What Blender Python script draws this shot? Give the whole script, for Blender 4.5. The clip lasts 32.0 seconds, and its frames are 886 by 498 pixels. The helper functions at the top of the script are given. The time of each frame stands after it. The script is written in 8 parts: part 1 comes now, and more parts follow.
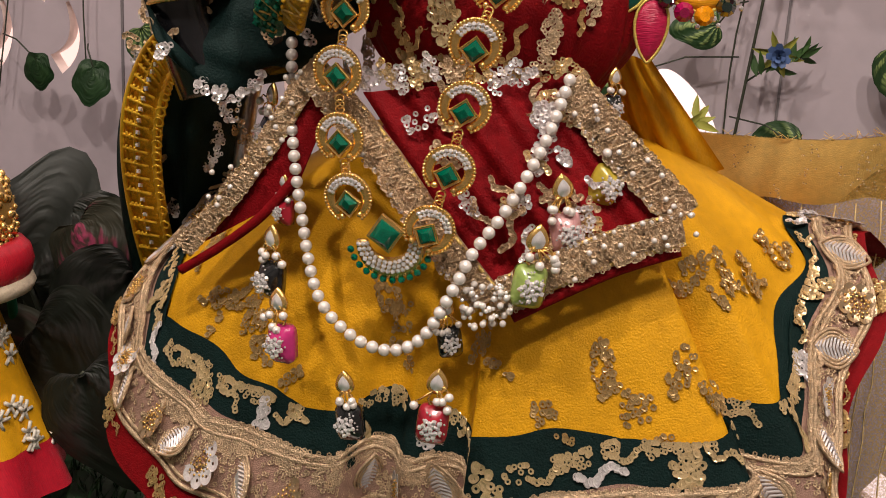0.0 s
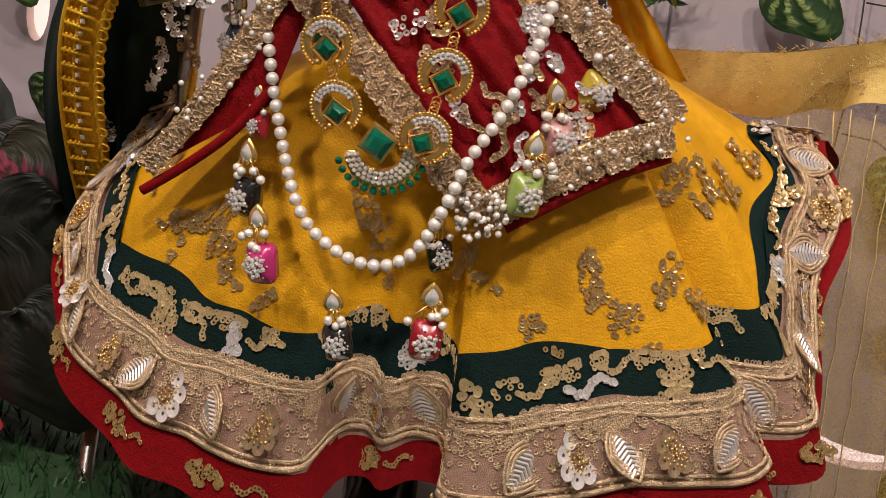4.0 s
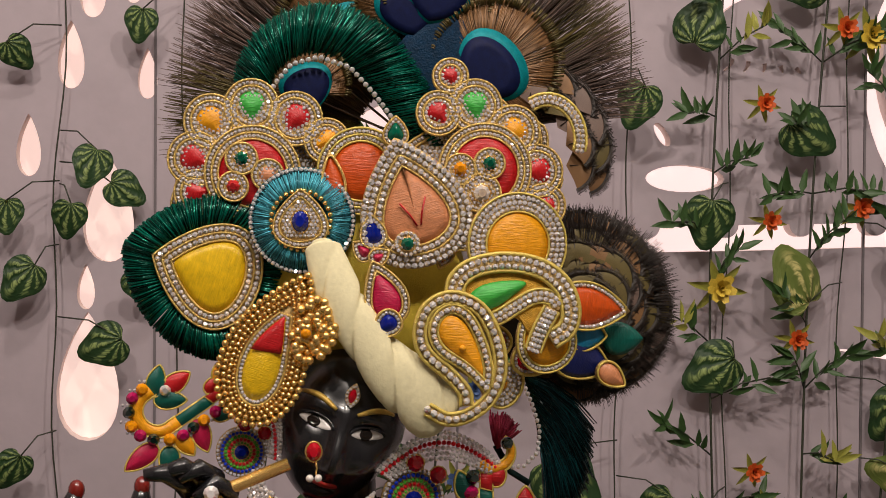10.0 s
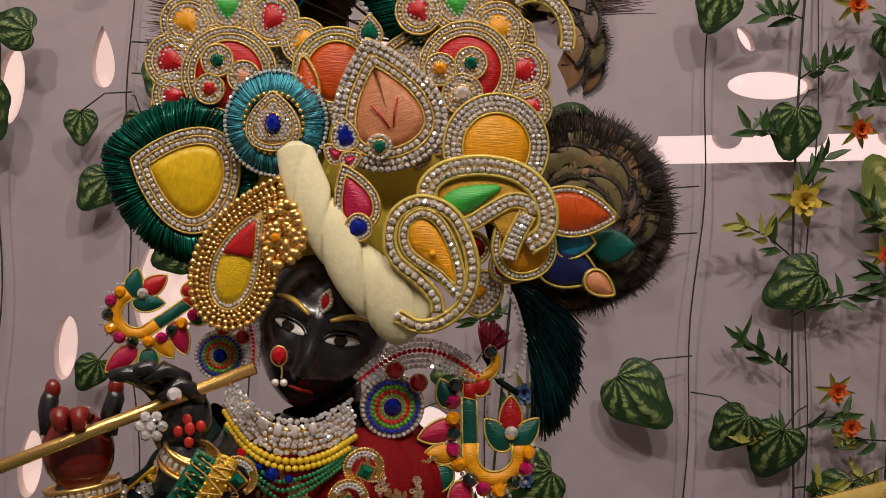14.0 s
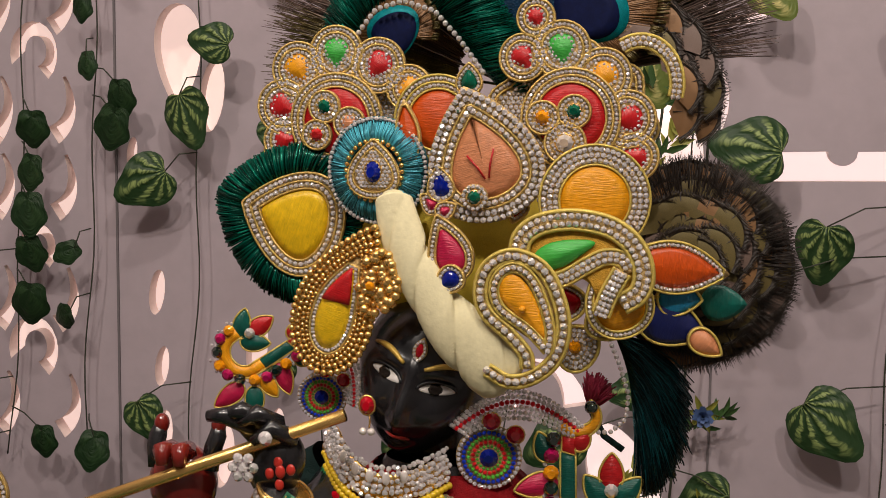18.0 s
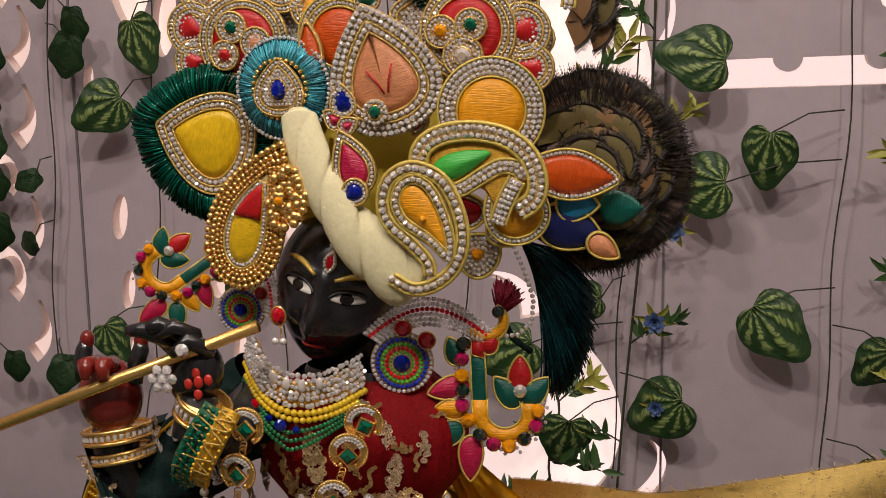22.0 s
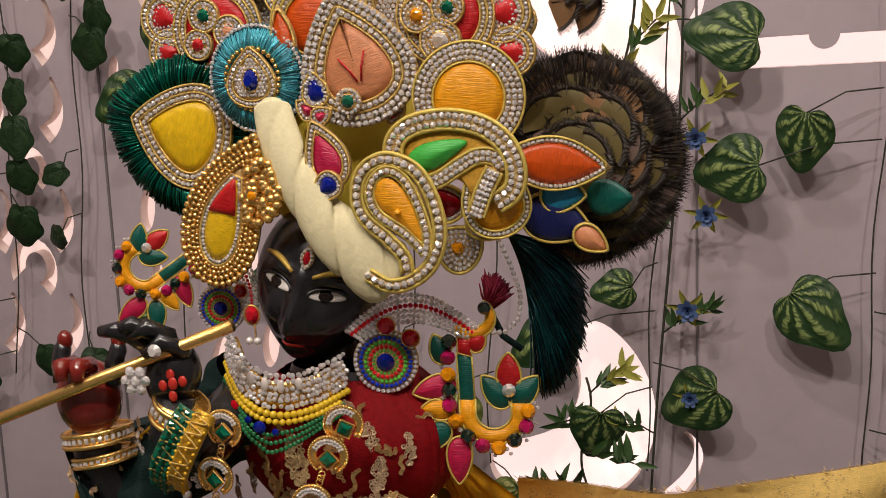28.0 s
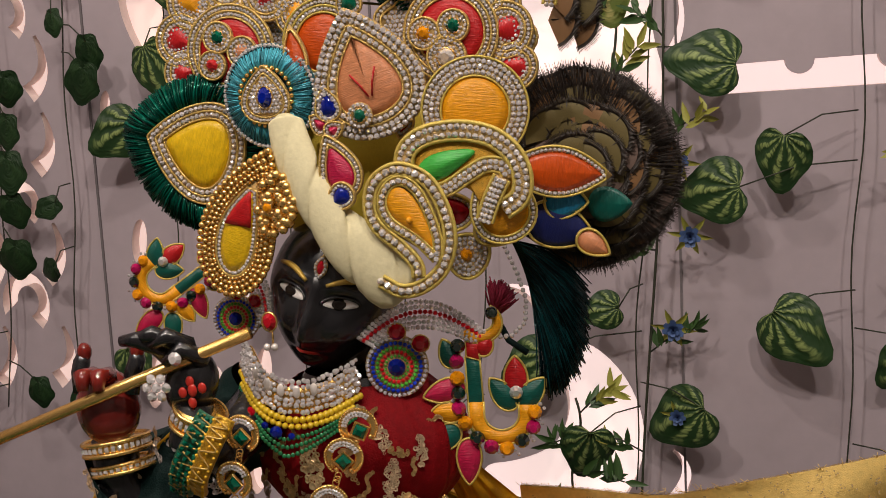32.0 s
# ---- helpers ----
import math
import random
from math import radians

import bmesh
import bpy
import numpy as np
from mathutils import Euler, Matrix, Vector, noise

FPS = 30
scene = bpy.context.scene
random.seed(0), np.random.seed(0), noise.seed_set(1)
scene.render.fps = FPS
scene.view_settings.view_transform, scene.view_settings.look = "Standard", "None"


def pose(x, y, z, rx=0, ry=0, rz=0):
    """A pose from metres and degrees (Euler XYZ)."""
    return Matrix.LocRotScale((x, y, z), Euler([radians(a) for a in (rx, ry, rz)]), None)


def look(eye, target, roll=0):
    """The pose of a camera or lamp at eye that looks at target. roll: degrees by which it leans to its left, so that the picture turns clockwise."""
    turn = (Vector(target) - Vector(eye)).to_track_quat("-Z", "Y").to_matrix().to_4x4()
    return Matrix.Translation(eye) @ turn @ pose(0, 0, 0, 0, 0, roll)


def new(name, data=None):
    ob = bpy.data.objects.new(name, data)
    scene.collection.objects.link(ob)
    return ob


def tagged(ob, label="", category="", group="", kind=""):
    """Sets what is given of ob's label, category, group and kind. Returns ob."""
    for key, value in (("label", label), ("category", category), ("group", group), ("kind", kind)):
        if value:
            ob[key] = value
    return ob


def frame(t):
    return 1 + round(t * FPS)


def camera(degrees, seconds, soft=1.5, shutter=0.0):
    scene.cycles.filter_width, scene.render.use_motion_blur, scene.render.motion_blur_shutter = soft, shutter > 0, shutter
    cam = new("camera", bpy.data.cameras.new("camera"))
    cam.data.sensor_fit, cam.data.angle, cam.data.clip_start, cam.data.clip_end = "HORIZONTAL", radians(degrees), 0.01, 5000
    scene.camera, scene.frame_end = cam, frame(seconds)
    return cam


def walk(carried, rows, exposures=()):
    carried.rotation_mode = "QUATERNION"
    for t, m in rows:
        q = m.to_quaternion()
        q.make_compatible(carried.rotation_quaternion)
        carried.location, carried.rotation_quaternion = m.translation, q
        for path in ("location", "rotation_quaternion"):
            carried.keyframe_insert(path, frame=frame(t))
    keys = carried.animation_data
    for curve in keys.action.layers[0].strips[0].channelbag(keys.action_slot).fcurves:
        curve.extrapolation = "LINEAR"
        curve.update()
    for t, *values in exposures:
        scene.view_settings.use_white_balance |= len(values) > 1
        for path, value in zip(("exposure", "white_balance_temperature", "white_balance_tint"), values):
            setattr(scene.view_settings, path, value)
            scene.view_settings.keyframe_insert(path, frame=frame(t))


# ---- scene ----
cam = camera(39.49, 32.0, soft=0.9)
PATH = [
    (0, (0.1062, -0.4708, 0.4043), (0.0090, 0.0008, 0.2696), 3.20),
    (0.5, (0.1072, -0.4738, 0.4073), (0.0106, -0.0020, 0.2727), 3.23),
    (1, (0.1027, -0.4775, 0.4035), (0.0021, -0.0071, 0.2672), 2.94),
    (1.5, (0.1051, -0.4735, 0.3984), (0.0024, -0.0048, 0.2578), 3.39),
    (2, (0.0979, -0.4768, 0.3981), (-0.0070, -0.0091, 0.2559), 3.49),
    (2.5, (0.1031, -0.4837, 0.3975), (0.0009, -0.0165, 0.2517), 3.15),
    (4.5, (0.0152, -0.4669, 0.3781), (0.0227, 0.0107, 0.2305), 4.80),
    (5, (-0.0083, -0.4971, 0.3956), (0.0307, -0.0178, 0.2585), 4.89),
    (5.5, (-0.0232, -0.5204, 0.4136), (0.0452, -0.0404, 0.2911), 4.37),
    (6, (-0.0417, -0.5417, 0.4234), (0.0357, -0.0610, 0.3097), 4.04),
    (6.5, (-0.0435, -0.5547, 0.4345), (0.0369, -0.0731, 0.3266), 3.47),
    (7, (-0.0467, -0.5668, 0.4477), (0.0320, -0.0826, 0.3508), 2.68),
    (7.5, (-0.0483, -0.5509, 0.4543), (0.0228, -0.0627, 0.3735), 2.67),
    (8, (-0.0446, -0.5459, 0.4665), (0.0251, -0.0552, 0.4009), 2.66),
    (8.5, (-0.0466, -0.5500, 0.4792), (0.0168, -0.0563, 0.4320), 2.69),
    (9, (-0.0350, -0.5415, 0.5033), (0.0338, -0.0473, 0.4714), 1.95),
    (9.5, (-0.0294, -0.5609, 0.5308), (0.0396, -0.0662, 0.5082), 1.41),
    (10, (-0.0247, -0.6022, 0.5524), (0.0441, -0.1071, 0.5429), 0.47),
    (10.5, (-0.0231, -0.6338, 0.5574), (0.0481, -0.1389, 0.5565), -0.26),
    (11, (-0.0205, -0.6688, 0.5551), (0.0501, -0.1738, 0.5512), -0.72),
    (11.5, (-0.0173, -0.6917, 0.5525), (0.0411, -0.1957, 0.5292), -0.32),
    (12, (-0.0125, -0.7390, 0.5479), (0.0315, -0.2421, 0.5137), 0.25),
    (12.5, (-0.0145, -0.7793, 0.5523), (0.0206, -0.2820, 0.5129), 0.35),
    (13, (0.0001, -0.7853, 0.5526), (0.0381, -0.2887, 0.5083), -0.05),
    (13.5, (0.0293, -0.7231, 0.5510), (0.0607, -0.2255, 0.5137), 0.62),
    (14, (0.0645, -0.5921, 0.5460), (0.0710, -0.0940, 0.5025), 0.31),
    (14.5, (0.0901, -0.4999, 0.5360), (0.0735, -0.0027, 0.4854), -0.05),
    (15, (0.1012, -0.5313, 0.5487), (0.0607, -0.0362, 0.4920), -1.26),
    (15.5, (0.1284, -0.5962, 0.5671), (0.0820, -0.0998, 0.5292), -0.30),
    (17.5, (0.1623, -0.5626, 0.5817), (0.0867, -0.0712, 0.5289), 0.28),
    (18, (0.1394, -0.5732, 0.5812), (0.0437, -0.0853, 0.5278), 0.73),
    (18.5, (0.1568, -0.5785, 0.5801), (0.0250, -0.1003, 0.5176), -0.21),
    (19, (0.1663, -0.5816, 0.5846), (0.0346, -0.1033, 0.5223), 0.29),
    (19.5, (0.1792, -0.5832, 0.5921), (0.0535, -0.1021, 0.5403), 0.79),
    (20, (0.1922, -0.5813, 0.5869), (0.0898, -0.0938, 0.5436), 0.44),
    (20.5, (0.1741, -0.5944, 0.5850), (0.0733, -0.1075, 0.5325), 0.15),
    (21, (0.1796, -0.5883, 0.5821), (0.0756, -0.1041, 0.5135), 0.14),
    (21.5, (0.1854, -0.5799, 0.5709), (0.0879, -0.0962, 0.4897), -0.51),
    (22, (0.1894, -0.5836, 0.5799), (0.0941, -0.1003, 0.4943), -1.00),
    (22.5, (0.1927, -0.5810, 0.5773), (0.0879, -0.1000, 0.4896), -1.57),
    (23, (0.1862, -0.5779, 0.5813), (0.0834, -0.0975, 0.4888), -1.05),
    (23.5, (0.1924, -0.5807, 0.5722), (0.0791, -0.1049, 0.4687), 0.15),
    (24, (0.1980, -0.5747, 0.5717), (0.0846, -0.0977, 0.4738), 0.13),
    (24.5, (0.2017, -0.5630, 0.5701), (0.0874, -0.0877, 0.4651), -0.48),
    (25, (0.2154, -0.5621, 0.5660), (0.1010, -0.0871, 0.4600), -1.15),
    (25.5, (0.2243, -0.5588, 0.5644), (0.1121, -0.0843, 0.4534), -1.05),
    (27.5, (0.2281, -0.5603, 0.5634), (0.1095, -0.0832, 0.4720), -2.24),
    (28, (0.2253, -0.5478, 0.5787), (0.1030, -0.0716, 0.4876), -2.29),
    (28.5, (0.2253, -0.5346, 0.5865), (0.1098, -0.0538, 0.5125), -2.43),
    (29, (0.2200, -0.5413, 0.5968), (0.0919, -0.0617, 0.5371), -2.91),
    (29.5, (0.2126, -0.5532, 0.5877), (0.0850, -0.0731, 0.5307), -2.49),
    (30, (0.2215, -0.5664, 0.5999), (0.0954, -0.0843, 0.5592), -3.09),
    (30.5, (0.2271, -0.5670, 0.6001), (0.1034, -0.0834, 0.5729), -4.41),
    (31, (0.2256, -0.5711, 0.5919), (0.1070, -0.0865, 0.5578), -4.25),
    (31.5, (0.2244, -0.5775, 0.5817), (0.1100, -0.0939, 0.5267), -3.70),
    (32, (0.2137, -0.5792, 0.5668), (0.1025, -0.0975, 0.4921), -2.96),
]
walk(cam, [(t, look(eye, target, roll)) for t, eye, target, roll in PATH], exposures=[(0.0, 0.80), (5.0, 0.78), (6.0, 0.90), (7.0, 0.84), (8.0, 0.68), (9.0, 0.34), (11.0, 0.36), (12.0, 0.18), (13.0, 0.08), (15.0, 0.22), (18.0, 0.30), (22.0, 0.22), (23.0, 0.32), (24.0, 0.32), (25.0, 0.60), (28.0, 0.36), (30.0, 0.32), (32.0, 0.24)])

# ---- light ----
world = bpy.data.worlds.new("world")
scene.world = world
world.use_nodes = True
world.node_tree.nodes["Background"].inputs[0].default_value = (0.9, 0.88, 0.95, 1)
world.node_tree.nodes["Background"].inputs[1].default_value = 0.05
scene.view_settings.exposure = 0.0


def area_lamp(name, eye, target, size, power, colour):
    data = bpy.data.lights.new(name, "AREA")
    data.shape, data.size, data.energy, data.color = "DISK", size, power, colour
    ob = new(name, data)
    ob.matrix_world = look(eye, target)
    return ob


for lx, ly, power in ((-0.55, -1.0, 9.0), (0.15, -1.15, 9.0), (0.75, -1.0, 9.0), (-0.15, -0.25, 5.0), (0.55, 0.1, 1.6)):
    area_lamp("ceiling_downlight_lamp", (lx, ly, 1.93), (lx * 0.4, ly * 0.1, 0.4), 0.10, power, (1.0, 0.875, 0.775))

# ---- materials ----
MATS = {}


def mat(name, colour, rough=0.6, metal=0.0, vary=0.15, scale=60.0, bump=0.0, bump_scale=400.0, spec=0.5, coat=0.0, sheen=0.0, aniso=None, island=0.0):
    """A procedural surface: a base colour that wanders at two scales, with fine relief."""
    if name in MATS:
        return MATS[name]
    m = bpy.data.materials.new(name)
    m.use_nodes = True
    nt = m.node_tree
    b = nt.nodes["Principled BSDF"]
    b.inputs["Roughness"].default_value, b.inputs["Metallic"].default_value = rough, metal
    b.inputs["Specular IOR Level"].default_value = spec
    b.inputs["Coat Weight"].default_value = coat
    b.inputs["Coat Roughness"].default_value = 0.08
    b.inputs["Sheen Weight"].default_value = sheen
    tc = nt.nodes.new("ShaderNodeTexCoord")
    if vary:
        n1, n2 = nt.nodes.new("ShaderNodeTexNoise"), nt.nodes.new("ShaderNodeTexNoise")
        n1.inputs["Scale"].default_value, n2.inputs["Scale"].default_value = scale, scale * 9
        n1.inputs["Detail"].default_value = 4
        mix = nt.nodes.new("ShaderNodeMath")
        mix.operation = "ADD"
        ramp = nt.nodes.new("ShaderNodeMapRange")
        ramp.inputs[1].default_value, ramp.inputs[2].default_value = 0.6, 1.4
        ramp.inputs[3].default_value, ramp.inputs[4].default_value = 1 - vary, 1 + vary
        mul = nt.nodes.new("ShaderNodeVectorMath")
        mul.operation = "SCALE"
        mul.inputs[0].default_value = colour[:3]
        for n in (n1, n2):
            nt.links.new(tc.outputs["Object"], n.inputs["Vector"])
        nt.links.new(n1.outputs["Fac"], mix.inputs[0])
        nt.links.new(n2.outputs["Fac"], mix.inputs[1])
        nt.links.new(mix.outputs[0], ramp.inputs[0])
        nt.links.new(ramp.outputs[0], mul.inputs["Scale"])
        nt.links.new(mul.outputs[0], b.inputs["Base Color"])
        if island:
            geo, span, tone = nt.nodes.new("ShaderNodeNewGeometry"), nt.nodes.new("ShaderNodeMapRange"), nt.nodes.new("ShaderNodeVectorMath")
            span.inputs[3].default_value, span.inputs[4].default_value = 1 - island, 1 + island
            tone.operation = "SCALE"
            nt.links.new(geo.outputs["Random Per Island"], span.inputs[0])
            nt.links.new(span.outputs[0], tone.inputs["Scale"])
            nt.links.new(mul.outputs[0], tone.inputs[0])
            nt.links.new(tone.outputs[0], b.inputs["Base Color"])
    else:
        b.inputs["Base Color"].default_value = (*colour[:3], 1)
    if bump:
        if aniso:
            tex = nt.nodes.new("ShaderNodeTexNoise")
            tex.inputs["Scale"].default_value = 1.0
            if vary:
                nt.links.new(tex.outputs["Fac"], mix.inputs[1])
            mp = nt.nodes.new("ShaderNodeMapping")
            mp.inputs["Scale"].default_value = aniso
            nt.links.new(tc.outputs["Object"], mp.inputs[0])
            nt.links.new(mp.outputs[0], tex.inputs["Vector"])
        else:
            tex = nt.nodes.new("ShaderNodeTexNoise")
            tex.inputs["Scale"].default_value = bump_scale
            nt.links.new(tc.outputs["Object"], tex.inputs["Vector"])
        bp = nt.nodes.new("ShaderNodeBump")
        bp.inputs["Strength"].default_value, bp.inputs["Distance"].default_value = bump, 0.001
        nt.links.new(tex.outputs["Fac"], bp.inputs["Height"])
        nt.links.new(bp.outputs[0], b.inputs["Normal"])
    MATS[name] = m
    return m


def glow(name, colour, strength):
    m = bpy.data.materials.new(name)
    m.use_nodes = True
    b = m.node_tree.nodes["Principled BSDF"]
    b.inputs["Base Color"].default_value = (*colour, 1)
    b.inputs["Emission Color"].default_value = (*colour, 1)
    b.inputs["Emission Strength"].default_value = strength
    return m


WALLP = mat("lavender_panel_paint", (0.44, 0.375, 0.415), 0.5, vary=0.06, scale=6, bump=0.15, bump_scale=90)
EDGE = mat("pale_pink_panel_core", (0.72, 0.6, 0.57), 0.7, vary=0.08, scale=30)
LED = glow("warm_white_led_sheet", (1.0, 0.84, 0.79), 0.57)
ROOM = mat("room_plaster", (0.26, 0.24, 0.23), 0.8, vary=0.06, scale=3)
GRASSM = mat("dark_turf_fibre", (0.012, 0.045, 0.012), 0.7, vary=0.5, scale=30)
BLACKL = mat("black_lacquer", (0.012, 0.012, 0.014), 0.25, vary=0.3, scale=40, bump=0.12, bump_scale=60, spec=0.5, coat=0.3)
REDL = mat("dark_red_lacquer", (0.16, 0.012, 0.008), 0.2, vary=0.25, scale=30, coat=0.6)
FACEW = mat("eye_white_enamel", (0.74, 0.71, 0.68), 0.25, vary=0.05)
IRIS = mat("iris_brown_enamel", (0.012, 0.008, 0.006), 0.15, vary=0.2)
LIPS = mat("lip_red_enamel", (0.5, 0.03, 0.02), 0.3, vary=0.1)
GOLDP = mat("gold_face_paint", (0.55, 0.36, 0.07), 0.45, 0.3, vary=0.2)
GOLD = mat("polished_gold_metal", (0.92, 0.6, 0.2), 0.25, 0.9, vary=0.12, scale=200, bump=0.2, bump_scale=1500)
CORD = mat("gold_cord", (0.72, 0.5, 0.16), 0.38, 0.7, vary=0.25, scale=300, bump=0.5, bump_scale=2500)
YCORD = mat("yellow_gold_piping", (0.68, 0.52, 0.12), 0.4, 0.4, vary=0.2, scale=300, bump=0.4, bump_scale=2500)
STONE = mat("clear_rhinestone", (0.95, 0.92, 0.92), 0.06, 0.6, vary=0.1, scale=500, spec=1.0, coat=0.4, island=0.08)
PEARL = mat("cream_pearl", (0.80, 0.74, 0.70), 0.22, 0.25, vary=0.06, scale=80, coat=0.9)
YELLOW = mat("mustard_yellow_satin_cloth", (0.68, 0.33, 0.006), 0.6, vary=0.14, scale=25, bump=0.5, bump_scale=1100, spec=0.25)
DGREEN = mat("bottle_green_cloth", (0.003, 0.015, 0.014), 0.7, vary=0.25, scale=40, bump=0.5, bump_scale=1100, spec=0.18)
REDC = mat("crimson_red_cloth", (0.20, 0.003, 0.006), 0.65, vary=0.25, scale=40, bump=0.5, bump_scale=1100, spec=0.12)
LACE = mat("pale_gold_lace", (0.62, 0.45, 0.29), 0.38, 0.55, vary=0.45, scale=350, bump=0.9, bump_scale=1400)
BACKG = mat("antique_gold_backing", (0.5, 0.34, 0.13), 0.45, 0.5, vary=0.35, scale=350, bump=0.8, bump_scale=1600)
NETC = mat("rose_gold_net", (0.40, 0.24, 0.18), 0.55, 0.3, vary=0.3, scale=300, bump=0.6, bump_scale=2200)
SEQG = mat("gold_sequin", (0.82, 0.62, 0.34), 0.22, 0.6, vary=0.3, scale=300)
SEQS = mat("iridescent_silver_sequin", (0.85, 0.8, 0.8), 0.18, 0.5, vary=0.25, scale=300)
CREAM = mat("cream_felted_cloth", (0.72, 0.66, 0.42), 0.8, vary=0.08, scale=60, bump=0.3, bump_scale=300, spec=0.2)
LEMON = mat("lemon_yellow_cloth", (0.58, 0.44, 0.04), 0.7, vary=0.1, scale=60, bump=0.3, bump_scale=1500)
EMERALD = mat("emerald_glass", (0.0, 0.10, 0.055), 0.05, 0.0, vary=0.5, scale=250, spec=0.55, coat=0.15)
RUBY = mat("ruby_glass", (0.36, 0.002, 0.01), 0.05, 0.0, vary=0.4, scale=250, spec=0.55, coat=0.15)
PINKG = mat("magenta_glass", (0.36, 0.006, 0.08), 0.06, vary=0.4, scale=250, spec=0.55, coat=0.15)
AMBER = mat("amber_glass", (0.7, 0.26, 0.004), 0.06, vary=0.4, scale=250, spec=0.55, coat=0.15)
JET = mat("jet_green_glass", (0.004, 0.016, 0.012), 0.05, vary=0.3, spec=0.9, coat=1.0)
SAPH = mat("sapphire_glass", (0.002, 0.010, 0.20), 0.05, vary=0.3, spec=0.55, coat=0.15)


def satin(name, colour):
    return mat(name, colour, 0.36, 0.0, vary=0.22, scale=300, bump=0.38, aniso=(200, 2400, 200))


SY, SR, SG = satin("yellow_silk_thread", (0.74, 0.47, 0.008)), satin("red_silk_thread", (0.48, 0.008, 0.012)), satin("green_silk_thread", (0.05, 0.42, 0.06))
SO, ST, SAM = satin("orange_silk_thread", (0.55, 0.07, 0.003)), satin("teal_silk_thread", (0.0, 0.085, 0.065)), satin("amber_silk_thread", (0.78, 0.33, 0.006))
STQ, SPK, SPE = satin("turquoise_silk_thread", (0.03, 0.33, 0.42)), satin("magenta_silk_thread", (0.45, 0.008, 0.06)), satin("peach_silk_thread", (0.6, 0.24, 0.11))
FRINGE = mat("bottle_green_silk_fringe", (0.0, 0.105, 0.070), 0.24, 0.5, vary=0.4, scale=500, island=0.85)
QUILL = mat("brown_feather_barb", (0.115, 0.072, 0.055), 0.5, vary=0.3, scale=250, island=0.5)
BRONZE = mat("bronze_olive_feather", (0.10, 0.075, 0.02), 0.4, 0.3, vary=0.5, scale=250)
EYEBR = mat("copper_brown_feather", (0.17, 0.085, 0.03), 0.45, 0.25, vary=0.25, scale=300, island=0.4)
EYETQ = mat("turquoise_feather", (0.0, 0.20, 0.23), 0.5, 0.2, vary=0.35, scale=300, spec=0.2)
EYENV = mat("navy_feather", (0.003, 0.007, 0.045), 0.6, 0.0, vary=0.4, scale=300, spec=0.15)
NET = mat("golden_net_cloth", (0.74, 0.52, 0.16), 0.6, 0.2, vary=0.15, scale=40, bump=0.3, bump_scale=1500)
STEEL = mat("worn_silver_metal", (0.55, 0.52, 0.5), 0.28, 1.0, vary=0.25, scale=80, bump=0.2, bump_scale=200)
STEM = mat("dark_plant_wire", (0.03, 0.035, 0.02), 0.6, vary=0.3, scale=50)

# ---- mesh kit ----


class Acc:
    """Vertices, faces and material slots of one mesh in the making."""

    def __init__(self):
        self.v, self.f, self.s = [], [], []
        self.slot = 0

    def add(self, verts, faces, m=None):
        n = len(self.v)
        self.v += [tuple(m @ Vector(p)) for p in verts] if m is not None else [tuple(p) for p in verts]
        self.f += [tuple(i + n for i in f) for f in faces]
        self.s += [self.slot] * len(faces)
        return self


def mesh_of(name, acc, materials, smooth=True):
    me = bpy.data.meshes.new(name)
    me.from_pydata(acc.v, [], acc.f)
    for m in materials if isinstance(materials, (list, tuple)) else [materials]:
        me.materials.append(m)
    if len(me.materials) > 1:
        me.polygons.foreach_set("material_index", acc.s)
    me.polygons.foreach_set("use_smooth", [smooth] * len(me.polygons))
    me.update()
    return me


def part(name, acc, material, parent, label="", smooth=True, local=True):
    """One mesh under a thing or a part. local: built in the parent's own space, else in the world's."""
    if not local:
        inv = PLACED[parent].inverted()
        acc.v = [tuple(inv @ Vector(p)) for p in acc.v]
    ob = new(name, mesh_of(name, acc, material, smooth))
    ob.parent = parent
    PLACED[ob] = PLACED[parent]
    if name in TINY:
        tagged(ob, label, kind="stuff")
    return tagged(ob, label) if label else ob


PLACED = {}
TINY = ("rhinestone_row", "rhinestone_field", "sequin_motif", "sequin_chain", "pearl_cluster", "seed_pearl_row", "bead_row", "gold_bead_fringe", "gold_bead_rim", "stone_arch_row", "stone_ring", "rhinestone_swirl", "rhinestone_edge", "gold_bead_ring", "green_bead_strand", "pearl_drop_row", "emerald_bead_row", "link", "rhinestone_drop", "feather", "rhinestone_flower")


def thing(name, m, label, category, group=""):
    ob = new(name)
    ob.matrix_world = m
    ob.empty_display_size = 0.01
    PLACED[ob] = m.copy()
    return tagged(ob, label, category, group)


def solo(name, acc, material, label, category="", group="", kind="", smooth=True):
    ob = new(name, mesh_of(name, acc, material, smooth))
    return tagged(ob, label, category, group, kind)


def at(x, y, z, roll=0.0, yaw=0.0, pitch=0.0, s=1.0):
    """A plane that faces the front: its own x to the right, y up, z towards the front."""
    return Matrix.Translation((x, y, z)) @ Matrix.Rotation(radians(yaw), 4, "Z") @ Matrix.Rotation(radians(90 + pitch), 4, "X") @ Matrix.Rotation(radians(roll), 4, "Z") @ Matrix.Scale(s, 4)


